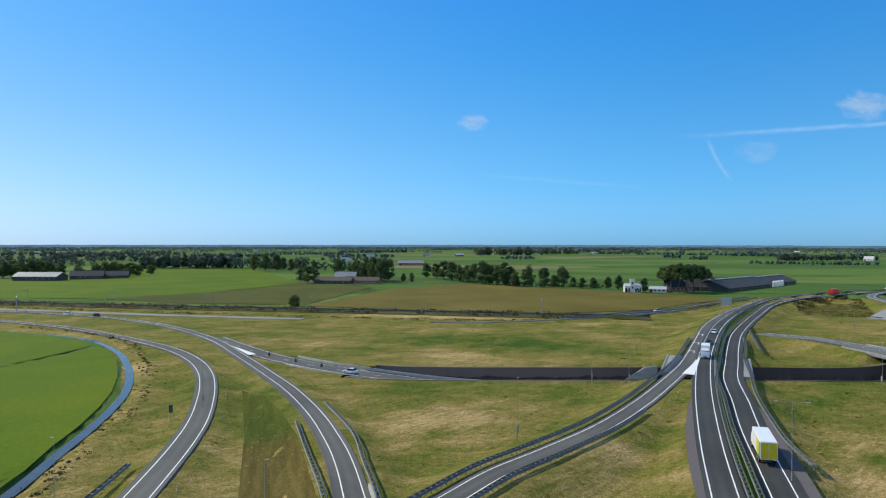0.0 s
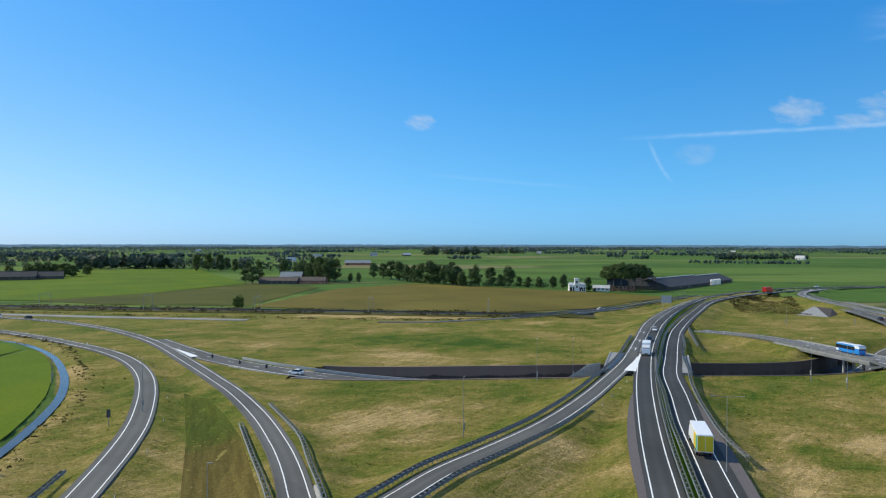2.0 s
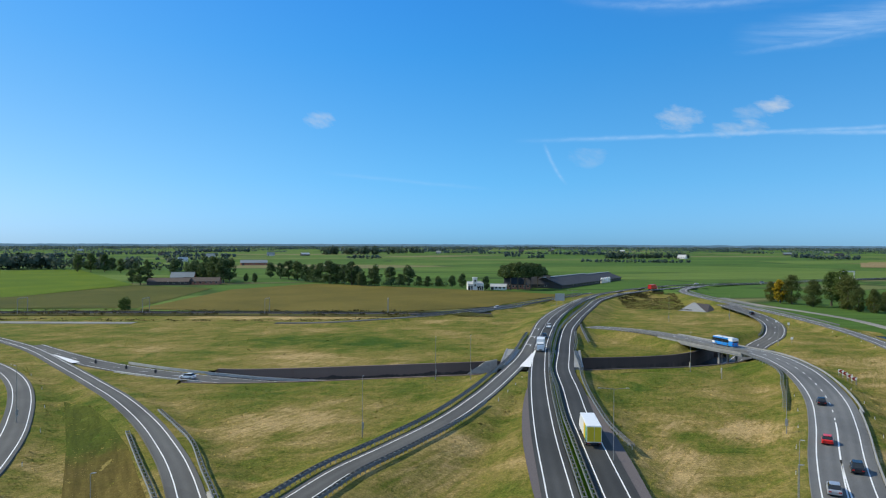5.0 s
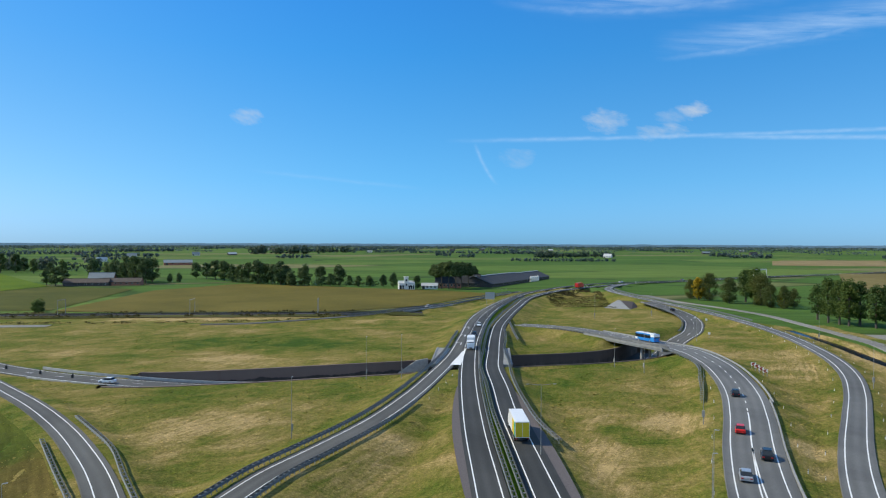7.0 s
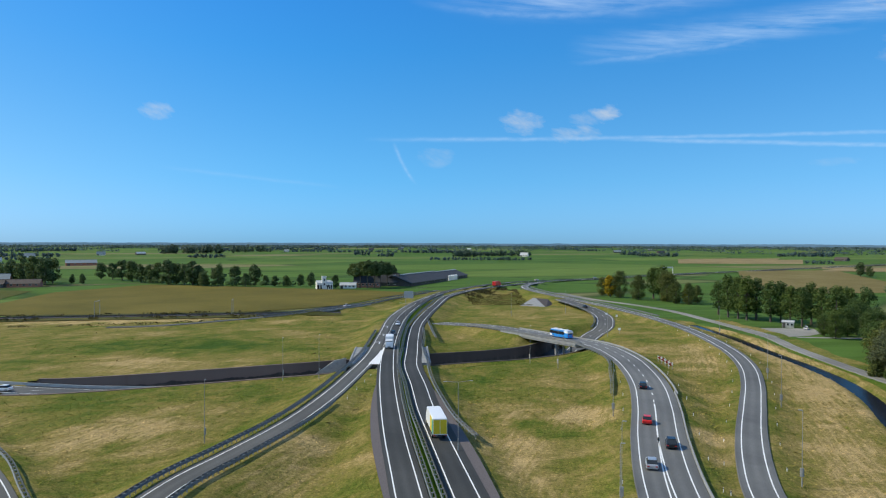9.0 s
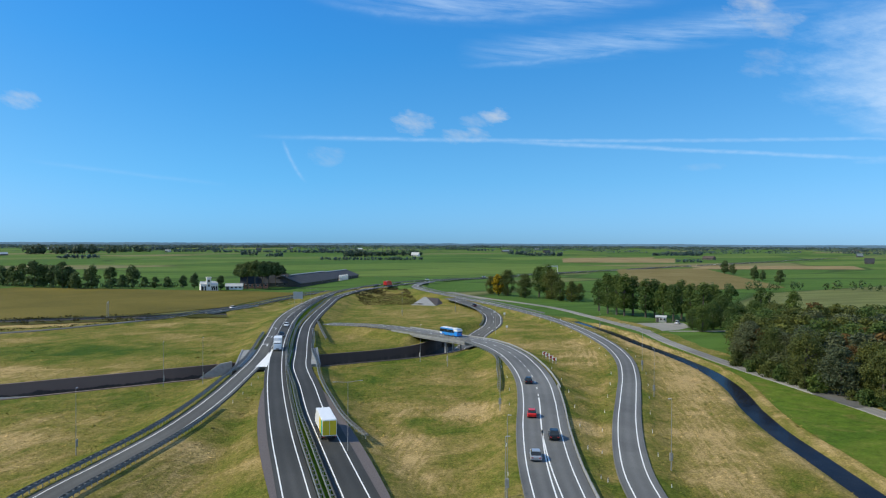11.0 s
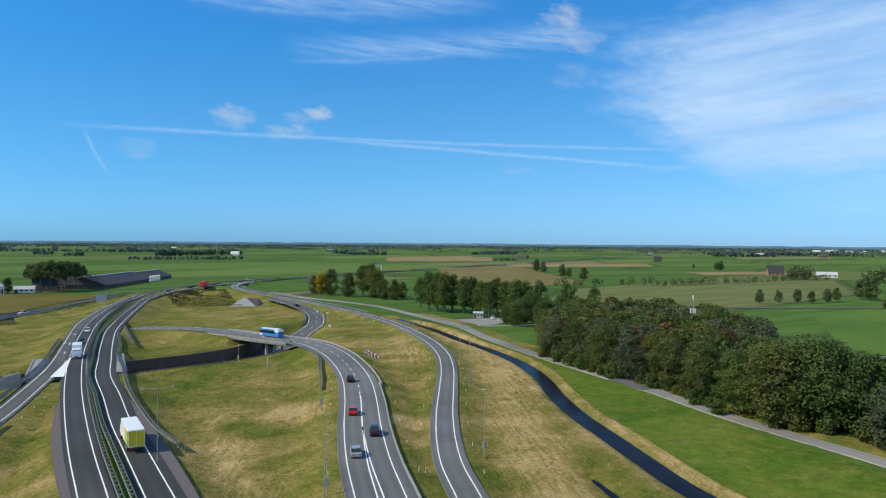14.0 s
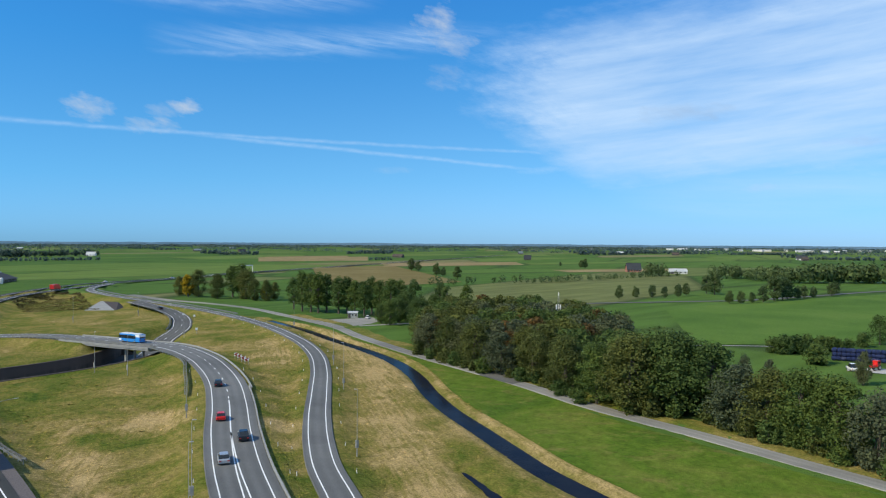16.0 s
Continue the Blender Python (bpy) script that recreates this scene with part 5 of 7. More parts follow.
tree_kind("yellow", LEAF_YELLOW, "tree with yellow autumn leaves beside the road", 1, height=14, radius=4.4, clumps=44, cards=36, size=0.62, low=0.15)
tree_kind("poplar", LEAF, "tall green poplar in a row beside the field", 4, height=20, radius=4.6, clumps=58, cards=46, size=0.44, low=0.2, slim=0.92)
tree_kind("distant", LEAF_DIST, "dark green tree between far fields", 4, height=16, radius=5.2, clumps=44, cards=44, size=0.62, low=0.16)
tree_kind("oak", LEAF_DIST, "tall dark oak before the brick farmhouse", 3, height=18, radius=4.7, clumps=56, cards=44, size=0.60, low=0.52)
tree_kind("bush", LEAF, "dense dark green bush on the grass", 2, height=5, radius=3.2, clumps=40, cards=40, size=0.34, low=0.02)
tree_kind("olive_bush", LEAF_OLIVE, "olive green bush at the foot of the wood", 2, height=5, radius=3.2, clumps=40, cards=40, size=0.32, low=0.02)

# the wood beside the cycle path: an uneven front of trees, then the inner rows
FRONT = [(193, 123, 12), (186, 111, 13), (179, 97, 14), (175, 86, 12), (172, 75, 12), (163, 62, 14), (155, 51, 14), (151, 42, 17), (154, 33, 18), (155, 26, 16), (148, 20, 13), (146, 14, 13), (143, 8, 14), (139, 2, 14), (135, -4, 13), (131, -12, 12)]
FRONT_KIND = ["willow", "olive", "olive", "willow", "olive", "olive", "broad", "olive", "broad", "broad", "willow", "olive", "broad", "broad", "willow", "broad"]
for (x, y, h), k in zip(FRONT, FRONT_KIND):
    set_tree(k + "_fine", x, y, h, group="trees of the wood", wide=1.2)
set_tree("broad_fine", 157, 37, 17.5, "huge round green tree that towers over the wood's edge", "trees of the wood", 1.75)
set_tree("olive_fine", 163, 46, 15, group="trees of the wood", wide=1.3)
edge_rnd = random.Random(9)
skirt = spline([(x - 3, y + 1, 0) for x, y, h in FRONT], 4.6)
for i, p in enumerate(skirt):
    if edge_rnd.random() < 0.72:
        set_tree("olive_bush" if edge_rnd.random() < 0.5 else "bush", p[0] + edge_rnd.uniform(-1.0, 1.6), p[1], edge_rnd.uniform(2.4, 4.8), "shrub at the foot of the wood", "shrubs of the wood")
WOOD = [(197, 129), (188, 112), (181, 97), (178, 84), (175, 73), (166, 60), (158, 48), (160, 34), (158, 24), (152, 16), (146, 4), (140, -8), (135, -30), (146, -30), (151, -8), (156, 10), (164, 24), (178, 42), (210, 58), (244, 72), (280, 98), (288, 130), (262, 160), (224, 152)]
wood_rnd = random.Random(5)
gx, gy = np.meshgrid(np.arange(135, 300, 7.0), np.arange(-28, 165, 7.0))
gx, gy = gx.ravel() + np.array([wood_rnd.uniform(-3, 3) for _ in gx.ravel()]), gy.ravel() + np.array([wood_rnd.uniform(-3, 3) for _ in gy.ravel()])
ins = poly_distance(gx, gy, WOOD)
for x, y, d in zip(gx, gy, ins):
    if d > 1.0:
        u = noise.noise(Vector((x * 0.03, y * 0.03, 2.0)))
        k = "rusty" if wood_rnd.random() < 0.05 else "willow" if u > 0.12 else "olive" if u > -0.12 else "broad"
        k += "_fine" if d < 6 and x < 200 else ""
        set_tree(k, x, y, (wood_rnd.uniform(10.0, 14.0) + min(d, 20) * 0.05) * (0.72 if y < 22 else 1.0), group="trees of the wood", wide=1.18)
for x, y in ((206, 36), (190, 25), (186, 19), (214, 0)):
    set_tree("willow_fine", x, y, 9, "slender grey-green birch beside the wood", wide=0.7)

# trees along the parking place and the old road
for x, y, h in ((298, 388, 13), (298, 369, 18), (298, 351, 16), (306, 334, 19), (301, 321, 13), (303, 313, 13), (314, 317, 11)):
    set_tree("olive_fine", x, y, h, "broadleaf tree in a clump beside the slip road", "trees by the parking place")
set_tree("yellow", 294, 374, 15)
set_tree("yellow", 306, 318, 8, "small tree with orange autumn leaves on the meadow")
for x, y, h in ((312, 353, 21), (310, 343, 22), (275, 263, 17), (270, 252, 21), (269, 245, 21), (268, 239, 21), (273, 238, 20), (272, 229, 19), (275, 226, 19), (270, 217, 18), (270, 211, 18), (273, 204, 18), (270, 195, 19), (281, 215, 19), (284, 200, 18), (280, 188, 18), (290, 180, 17), (296, 168, 16), (284, 172, 16)):
    set_tree("poplar", x, y, h, "tall leafy tree beside the parking place", "trees by the parking place", 1.15)
for x, y, h in ((251, 186, 9), (248, 179, 11), (259, 182, 12), (267, 184, 14), (262, 172, 12), (252, 168, 12), (270, 170, 13)):
    set_tree("broad_fine", x, y, h, "dark green tree beside the parking place", "trees by the parking place")

# farmsteads and rows of trees in the fields
for x, y, h in ((168, 546, 16), (169, 533, 18), (173, 527, 19), (181, 533, 18), (188, 540, 18), (196, 546, 17), (205, 559, 14)):
    set_tree("oak", x, y - 12, h + 3, "tall dark oak before the brick farmhouse", "oaks by the farmhouse")
for x, y, h in ((137, 548, 12), (149, 521, 11), (131, 558, 10)):
    set_tree("distant", x, y, h, "round tree beside the white villa")
for x, y, h in ((-17, 733, 16), (-7, 711, 16), (1, 700, 19), (9, 680, 19), (16, 660, 16), (23, 651, 16), (29, 651, 18), (36, 625, 21), (42, 625, 18), (48, 617, 17), (53, 601, 20), (58, 601, 17), (60, 586, 13), (71, 586, 18), (86, 601, 16), (101, 594, 17), (90, 571, 11), (106, 572, 9), (112, 565, 9), (121, 565, 9)):
    set_tree("distant", x, y, h, "dark green tree in a row behind the maize field", "trees behind the maize field", 1.05)
for x, y, h in ((-131, 648, 14), (-121, 631, 16), (-116, 640, 13), (-112, 756, 19), (-91, 699, 15), (-84, 688, 20), (-74, 678, 23), (-65, 659, 24), (-56, 650, 23), (-52, 669, 22), (-37, 659, 8), (-29, 650, 9), (-62, 690, 20), (-95, 720, 16)):
    set_tree("distant", x, y, h, "dark green tree around the brown-roofed farm", "trees round the farm")
for x, y, h in ((-447, 714, 14), (-445, 725, 15), (-449, 749, 13), (-439, 749, 16), (-430, 749, 14), (-421, 749, 14), (-423, 775, 11), (-401, 775, 9), (-383, 776, 11), (-374, 776, 12), (-364, 776, 13), (-355, 776, 11), (-340, 764, 12), (-332, 764, 10), (-334, 804, 9), (-470, 730, 14)):
    set_tree("distant", x, y, h + 3, "dark green tree behind the grey barns", "trees behind the barns", 1.5)
for x, y, h in ((-242, 901, 22), (-228, 902, 23), (-213, 902, 22), (-213, 939, 17), (-188, 869, 17), (-170, 860, 14), (-156, 850, 16)):
    set_tree("distant", x, y, h, "grey-green tree in a field row", "trees of the field row", 0.9)
for x, y, h in ((717, 494, 16), (712, 480, 12), (630, 401, 14), (626, 390, 10), (585, 348, 13), (945, 361, 11), (951, 357, 14), (992, 412, 7), (725, 500, 13)):
    set_tree("distant", x, y, h, "lone dark tree between the far fields")
for x, y, h in ((447, 142, 9), (463, 136, 8), (470, 127, 9), (474, 120, 8), (490, 115, 9), (504, 113, 9), (536, 106, 14), (528, 99, 17), (455, 76, 8), (459, 70, 8), (468, 65, 7), (476, 60, 11), (495, 56, 16), (503, 52, 16), (519, 45, 9), (537, 37, 8), (562, 28, 10), (583, 26, 10), (512, 50, 14), (530, 42, 9)):
    set_tree("distant", x, y, h, "round roadside tree along the country road", "trees along the country road")
set_tree("bush", -86, 407, 6, "dark round bush beside the railway")
for x, y, h in ((260, 27, 5), (259, 24, 6), (263, 21, 6), (265, 18, 6), (273, 14, 5), (275, 11, 5), (277, 9, 4), (279, 6, 4), (293, 2, 5), (243, 13, 6)):
    set_tree("bush", x, y, h, "dense dark bush at the edge of the pasture", "bushes by the pasture")
set_tree("broad", 304, -3, 11, "green tree at the edge of the pasture")


def woods(name, label, spots, size=2.2, each=34, leaf=None):
    """Far trees as one mass: spots are rows of x, y, height, spread."""
    g = np.random.default_rng(hash_of(name + label))
    vs = []
    for x, y, h, w in spots:
        d = g.normal(size=(each, 3))
        d /= np.linalg.norm(d, axis=1)[:, None]
        p = np.array([x, y, h * 0.52]) + d * np.array([w, w, h * 0.5]) * g.uniform(0.6, 1.05, (each, 1))
        p[:, 2] = np.maximum(p[:, 2], 0.8)
        t = np.cross(d + g.normal(size=(each, 3)) * 0.4, g.normal(size=(each, 3)))
        t /= np.linalg.norm(t, axis=1)[:, None]
        q = np.cross(d, t)
        s = size * g.uniform(0.6, 1.3, (each, 1)) * (h / 14)
        vs.append(np.stack([p - t * s, p - q * s, p + t * s, p + q * s], 1).reshape(-1, 3))
    v = np.vstack(vs)
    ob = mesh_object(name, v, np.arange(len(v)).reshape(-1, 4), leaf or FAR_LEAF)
    return tagged(ob, label, "wood", kind="stuff")


rw = random.Random(12)


def belt(x0, y0, x1, y1, n, h, spread=0.0):
    """Spots along a far row of trees."""
    out = []
    for i in range(n):
        u = (i + rw.uniform(-.4, .4)) / max(1, n - 1)
        hh = h * rw.uniform(0.7, 1.15)
        out.append((x0 + (x1 - x0) * u + rw.uniform(-spread, spread), y0 + (y1 - y0) * u + rw.uniform(-spread, spread), hh, hh * rw.uniform(0.35, 0.55)))
    return out


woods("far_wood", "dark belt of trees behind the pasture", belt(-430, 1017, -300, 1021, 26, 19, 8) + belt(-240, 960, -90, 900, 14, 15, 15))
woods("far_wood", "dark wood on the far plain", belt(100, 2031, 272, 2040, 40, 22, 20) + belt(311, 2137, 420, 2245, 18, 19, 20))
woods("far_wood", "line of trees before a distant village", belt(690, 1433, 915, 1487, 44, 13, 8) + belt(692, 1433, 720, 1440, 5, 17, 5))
woods("far_wood", "wood beside the country road", belt(785, 225, 789, 200, 8, 14, 12) + belt(800, 145, 730, 60, 34, 14, 14) + belt(735, 60, 780, 0, 26, 18, 12) + belt(780, 0, 740, -120, 30, 18, 18), 1.1, 110, LEAF_DIST)
woods("far_wood", "row of small trees along the far road", belt(560, 260, 790, 190, 34, 7, 3) + belt(470, 330, 600, 250, 16, 8, 4), 1.3, 60, LEAF_DIST)
woods("hedge", "low dark hedge at the foot of the field trees", belt(15, 655, 60, 592, 24, 5, 3) + belt(60, 590, 128, 560, 34, 4.5, 3), 1.8, 40, LEAF_DIST)
spots = []
for i in range(105):                                   # scattered copses and hedges of the plain
    r = 1300 + 2600 * rw.random() ** 0.8
    a = radians(rw.uniform(-40, 98))
    n = rw.choice((5, 10, 18, 30, 48))
    w = rw.uniform(1.6, 3.0) * n
    x, y = r * math.sin(a), r * math.cos(a)
    t = rw.gauss(0, 0.16) - a
    spots += belt(x - w * math.cos(t), y - w * math.sin(t), x + w * math.cos(t), y + w * math.sin(t), n, rw.uniform(5, 12), 4)
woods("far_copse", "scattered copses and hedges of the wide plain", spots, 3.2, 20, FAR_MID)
spots = []
for ring, (r0, r1, n, h) in enumerate(((2300, 2900, 420, 9), (3000, 3700, 900, 11), (3700, 4400, 1200, 12))):    # belts of trees one behind the other
    for i in range(n):
        a = radians(-42 + 144 * (i + rw.random()) / n)
        r = rw.uniform(r0, r1)
        if ring < 2 and noise.noise(Vector((r * math.sin(a) * 0.004, r * math.cos(a) * 0.004, 5.0 + ring))) < -0.02:
            continue
        hh = h * (rw.uniform(0.75, 1.2) if ring < 2 else rw.uniform(0.85, 1.08))
        spots.append((r * math.sin(a), r * math.cos(a), hh, hh * rw.uniform(2.0, 5.0)))
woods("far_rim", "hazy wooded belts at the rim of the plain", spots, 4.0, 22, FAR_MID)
spots = []
for i in range(2200):                                  # rough growth on the embankment under the flyover
    u, v2 = rw.random(), rw.random() * 1.4
    x = (182 + 30 * u) * (1 - v2) + (200 + 48 * u) * v2
    y = (352 - 14 * u) * (1 - v2) + (402 + 14 * u) * v2
    z = on_ground(x, y)
    if min(nearest(np.array([x]), np.array([y]), q)[0][0] for q in (ROAD_R, ROAD_E, ROAD_F)) > 5.5:
        spots.append((x, y, z + rw.uniform(0.25, 0.8), rw.uniform(0.7, 1.6)))
woods("shrubs", "low olive shrubs covering the flyover embankment", spots, 2.4, 16, SEDGE)
spots = []
for line, off, hh in ((RAIL, 9.0, 1.6), (RAIL, -8.0, 1.3), (ROAD_G, -7.0, 0.9)):      # rough scrub along the railway
    q = beside(line, off)
    for p in q[(q[:, 0] > -300) & (q[:, 0] < 70)]:
        if rw.random() < 0.8:
            for k in range(4):
                spots.append((p[0] + rw.uniform(-3, 3), p[1] + rw.uniform(-3.5, 3.5), rw.uniform(.25, .8) * hh, rw.uniform(0.8, 2.6)))
woods("scrub", "rough dark scrub along the railway", spots, 6.0, 10, SEDGE)

spots = []
for off, k in ((5.0, .8), (6.0, .35), (3.2, .3)):                    # rough sedge on the bank of the pasture canal
    q = beside(CANAL_L, off)
    for p in q[(q[:, 1] > 70) & (q[:, 1] < 300)]:
        for i in range(3):
            if rw.random() < k and noise.noise(Vector((p[0] * 0.07, p[1] * 0.07, off))) > -0.1:
                x, y = p[0] + rw.uniform(-.8, .8), p[1] + rw.uniform(-1.5, 1.5)
                spots.append((x, y, max(0.1, on_ground(x, y)) + rw.uniform(.15, .5), rw.uniform(.3, .8)))
woods("sedge", "brown and dark sedge along the canal bank", spots, 4.5, 14, SEDGE)
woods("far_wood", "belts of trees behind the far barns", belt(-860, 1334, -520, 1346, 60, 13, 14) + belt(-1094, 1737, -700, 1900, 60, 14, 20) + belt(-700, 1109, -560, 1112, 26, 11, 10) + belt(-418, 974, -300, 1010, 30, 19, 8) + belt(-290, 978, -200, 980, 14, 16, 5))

# the hazy rim of the plain, woods too far off to tell apart: a backdrop strip that glows in the haze's blue-grey
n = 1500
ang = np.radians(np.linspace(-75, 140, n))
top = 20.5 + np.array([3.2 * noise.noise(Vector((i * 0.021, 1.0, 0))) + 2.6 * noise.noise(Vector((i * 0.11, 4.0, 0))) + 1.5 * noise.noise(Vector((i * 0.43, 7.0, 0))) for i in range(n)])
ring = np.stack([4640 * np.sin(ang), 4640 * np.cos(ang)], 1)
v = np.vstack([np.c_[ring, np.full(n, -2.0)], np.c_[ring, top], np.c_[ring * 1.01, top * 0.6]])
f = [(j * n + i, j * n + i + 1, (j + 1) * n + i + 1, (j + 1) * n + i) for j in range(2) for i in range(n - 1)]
tagged(mesh_object("backdrop", v, f, HAZE), "glowing blue-grey backdrop strip standing in for hazy distant woods", "horizon", kind="structure")


# ---- paints for buildings and vehicles ----
BRICK = make_plain("red_brick", (0.28, 0.115, 0.075), (0.40, 0.175, 0.12), 2.5, 0.9)
WHITE_WALL = make_plain("white_plaster", (0.62, 0.61, 0.58), (0.74, 0.73, 0.70), 0.6, 0.8)
GREY_ROOF = make_plain("grey_sheet_roof", (0.024, 0.028, 0.036), (0.038, 0.043, 0.052), 0.25, 0.9)
BROWN_ROOF = make_plain("brown_tile_roof", (0.055, 0.042, 0.036), (0.095, 0.072, 0.06), 0.6, 0.85)
PALE_ROOF = make_plain("pale_sheet_roof", (0.38, 0.39, 0.40), (0.50, 0.51, 0.52), 0.3, 0.6)
DARK_BOARD = make_plain("dark_boarding", (0.05, 0.045, 0.042), (0.09, 0.08, 0.075), 1.2, 0.85)
GLASS = make_plain("dark_glass", (0.015, 0.018, 0.022), (0.025, 0.03, 0.035), 0.5, 0.08)
RUBBER = make_plain("tyre_rubber", (0.018, 0.018, 0.018), (0.03, 0.03, 0.03), 8, 0.9)
ALLOY = make_plain("wheel_alloy", (0.40, 0.40, 0.42), (0.52, 0.52, 0.54), 6, 0.35, 0.8)
WHITE_PAINT = make_plain("white_vehicle_paint", (0.72, 0.72, 0.72), (0.80, 0.80, 0.80), 2, 0.3)
RED_PAINT = make_plain("red_vehicle_paint", (0.55, 0.018, 0.014), (0.65, 0.025, 0.02), 2, 0.3)
BLACK_PAINT = make_plain("black_vehicle_paint", (0.014, 0.015, 0.017), (0.022, 0.023, 0.026), 2, 0.25)
SILVER_PAINT = make_plain("silver_vehicle_paint", (0.42, 0.44, 0.46), (0.52, 0.54, 0.56), 2, 0.3, 0.5)
BLUE_PAINT = make_plain("bright_blue_paint", (0.015, 0.19, 0.55), (0.02, 0.24, 0.66), 1, 0.35)
YELLOW_PAINT = make_plain("yellow_panel_paint", (0.62, 0.44, 0.015), (0.72, 0.52, 0.02), 1, 0.45)
GREEN_PAINT = make_plain("teal_panel_paint", (0.02, 0.30, 0.20), (0.03, 0.36, 0.25), 1, 0.45)
DARK_METAL = make_plain("dark_metal", (0.03, 0.032, 0.036), (0.05, 0.052, 0.056), 3, 0.6, 0.3)
SIGN_BLUE = make_plain("sign_dark", (0.035, 0.042, 0.06), (0.05, 0.06, 0.085), 2, 0.5)
LAMP_GREY = make_plain("lamp_grey", (0.34, 0.35, 0.35), (0.42, 0.43, 0.43), 3, 0.5)
BALE_FILM = make_plain("dark_blue_bale_film", (0.012, 0.016, 0.05), (0.022, 0.03, 0.085), 2, 0.3)
BARN_ROOF = make_plain("blue_grey_sheet_roof", (0.16, 0.19, 0.20), (0.22, 0.25, 0.26), 0.3, 0.6)
CHEVRON_RED = make_plain("chevron_red", (0.22, 0.022, 0.012), (0.30, 0.035, 0.016), 4, 0.5)
LENS_RED = make_plain("red_lamp_lens", (0.35, 0.01, 0.01), (0.45, 0.02, 0.02), 4, 0.3)
LENS_CLEAR = make_plain("clear_lamp_lens", (0.6, 0.6, 0.58), (0.7, 0.7, 0.68), 4, 0.2)


# ---- buildings ----
def building(name, x, y, ang, length, depth, eave, ridge, wall_mat, roof_mat, label, windows=4, doors=1, over=0.5, category="building", hip=0.0, lights=False):
    """A gabled building; its front runs along local x at -depth / 2, with real openings set back into the wall."""
    top = empty(name, Matrix.Translation((x, y, 0)) @ Matrix.Rotation(radians(ang), 4, "Z"), label, category)
    l, d = length / 2, depth / 2
    b = bmesh.new()
    v = [b.verts.new(q) for q in ((-l, -d, -.3), (l, -d, -.3), (l, d, -.3), (-l, d, -.3), (-l, -d, eave), (l, -d, eave), (l, d, eave), (-l, d, eave), (-l + hip, 0, ridge - .1), (l - hip, 0, ridge - .1))]
    for q in ((0, 1, 5, 4), (2, 3, 7, 6), (1, 2, 6, 5), (3, 0, 4, 7), (4, 8, 7), (5, 6, 9)):
        b.faces.new([v[i] for i in q])
    part("wall", b, wall_mat, top)
    s = (ridge - eave) / d
    for sg in (-1, 1):
        b = bmesh.new()
        e, lo = d + over, eave - over * s
        q = [(-l - over, sg * e, lo), (l + over, sg * e, lo), (l + over - hip, 0, ridge), (-l - over + hip, 0, ridge)]
        lowv, hiv = [b.verts.new(p) for p in q], [b.verts.new((p[0], p[1], p[2] + 0.22)) for p in q]
        b.faces.new(lowv)
        b.faces.new(hiv)
        for i in range(4):
            b.faces.new((lowv[i], lowv[(i + 1) % 4], hiv[(i + 1) % 4], hiv[i]))
        bmesh.ops.recalc_face_normals(b, faces=b.faces[:])
        part("roof", b, roof_mat, top)
    b = bmesh.new()
    box(b, length - 2 * hip + 2 * over, 0.5 if not lights else 1.5, 0.3 if not lights else 0.5, 0, 0, ridge)
    part("ridge", b, PALE_ROOF if lights else roof_mat, top, "pale translucent ridge light" if lights else "")
    n = windows + doors
    for i in range(n):
        cx = -l + length * (i + 0.5) / n
        w, h, z = (min(3.2, length / n * 0.6), min(eave * 0.8, 3.2), 0.0) if i < doors else (min(1.5, length / n * 0.5), min(1.4, eave * 0.4), eave * 0.4)
        b = bmesh.new()
        box(b, w + 0.2, 0.12, h + 0.2, cx, -d - 0.04, z)
        fr = part("door" if i < doors else "window", b, WHITE_WALL if i >= doors else DARK_BOARD, top)
        if i >= doors:
            b = bmesh.new()
            box(b, w, 0.06, h, cx, -d - 0.10, z + 0.1)
            part("pane", b, GLASS, fr, "dark glass pane")
    return top


building("cattle_barn", 233, 566, 45, 88, 30, 2.8, 8.4, DARK_BOARD, GREY_ROOF, "long low cattle barn with a dark grey sheet roof", 9, 3, 1.0, "barn", lights=True)
building("cattle_barn", 288, 622, 45, 60, 26, 2.8, 7.6, DARK_BOARD, GREY_ROOF, "second long barn with a dark grey sheet roof", 6, 2, 1.0, "barn", lights=True)
for i in range(4):
    b = bmesh.new()
    tube(b, (0, 0, 0), (0, 0, 4.2), 1.3, 1.3, 12)
    bmesh.ops.create_cone(b, cap_ends=True, segments=12, radius1=1.3, radius2=0.3, depth=1.0, matrix=Matrix.Translation((0, 0, 4.7)))
    tagged(part("feed_silo", b, WHITE_WALL), "white feed silo beside the barns", "silo", "feed silos").location = (278 + i * 4.2, 590 + i * 4.0, 0)
building("farmhouse", 178, 531, -22, 20, 12, 4.0, 9.0, BRICK, GREY_ROOF, "red brick farmhouse with a dark roof behind oaks", 6, 1)
building("farmhouse", 200, 540, -28, 16, 11, 3.4, 10.0, DARK_BOARD, GREY_ROOF, "dark boarded barn beside the brick farmhouse", 2, 1)
building("outbuilding", 160, 523, -25, 12, 6, 2.6, 4.4, WHITE_WALL, PALE_ROOF, "low white outbuilding beside the farmhouse", 3, 1)
villa = building("villa", 141, 523, -8, 12, 9, 4.6, 6.4, WHITE_WALL, PALE_ROOF, "white plastered villa with a square tower", 5, 1, 0.2)
b = bmesh.new()
box(b, 3.2, 3.2, 9.6, -0.5, -3.4, 0)
box(b, 3.7, 3.7, 0.35, -0.5, -3.4, 9.6)
part("tower", b, WHITE_WALL, villa)
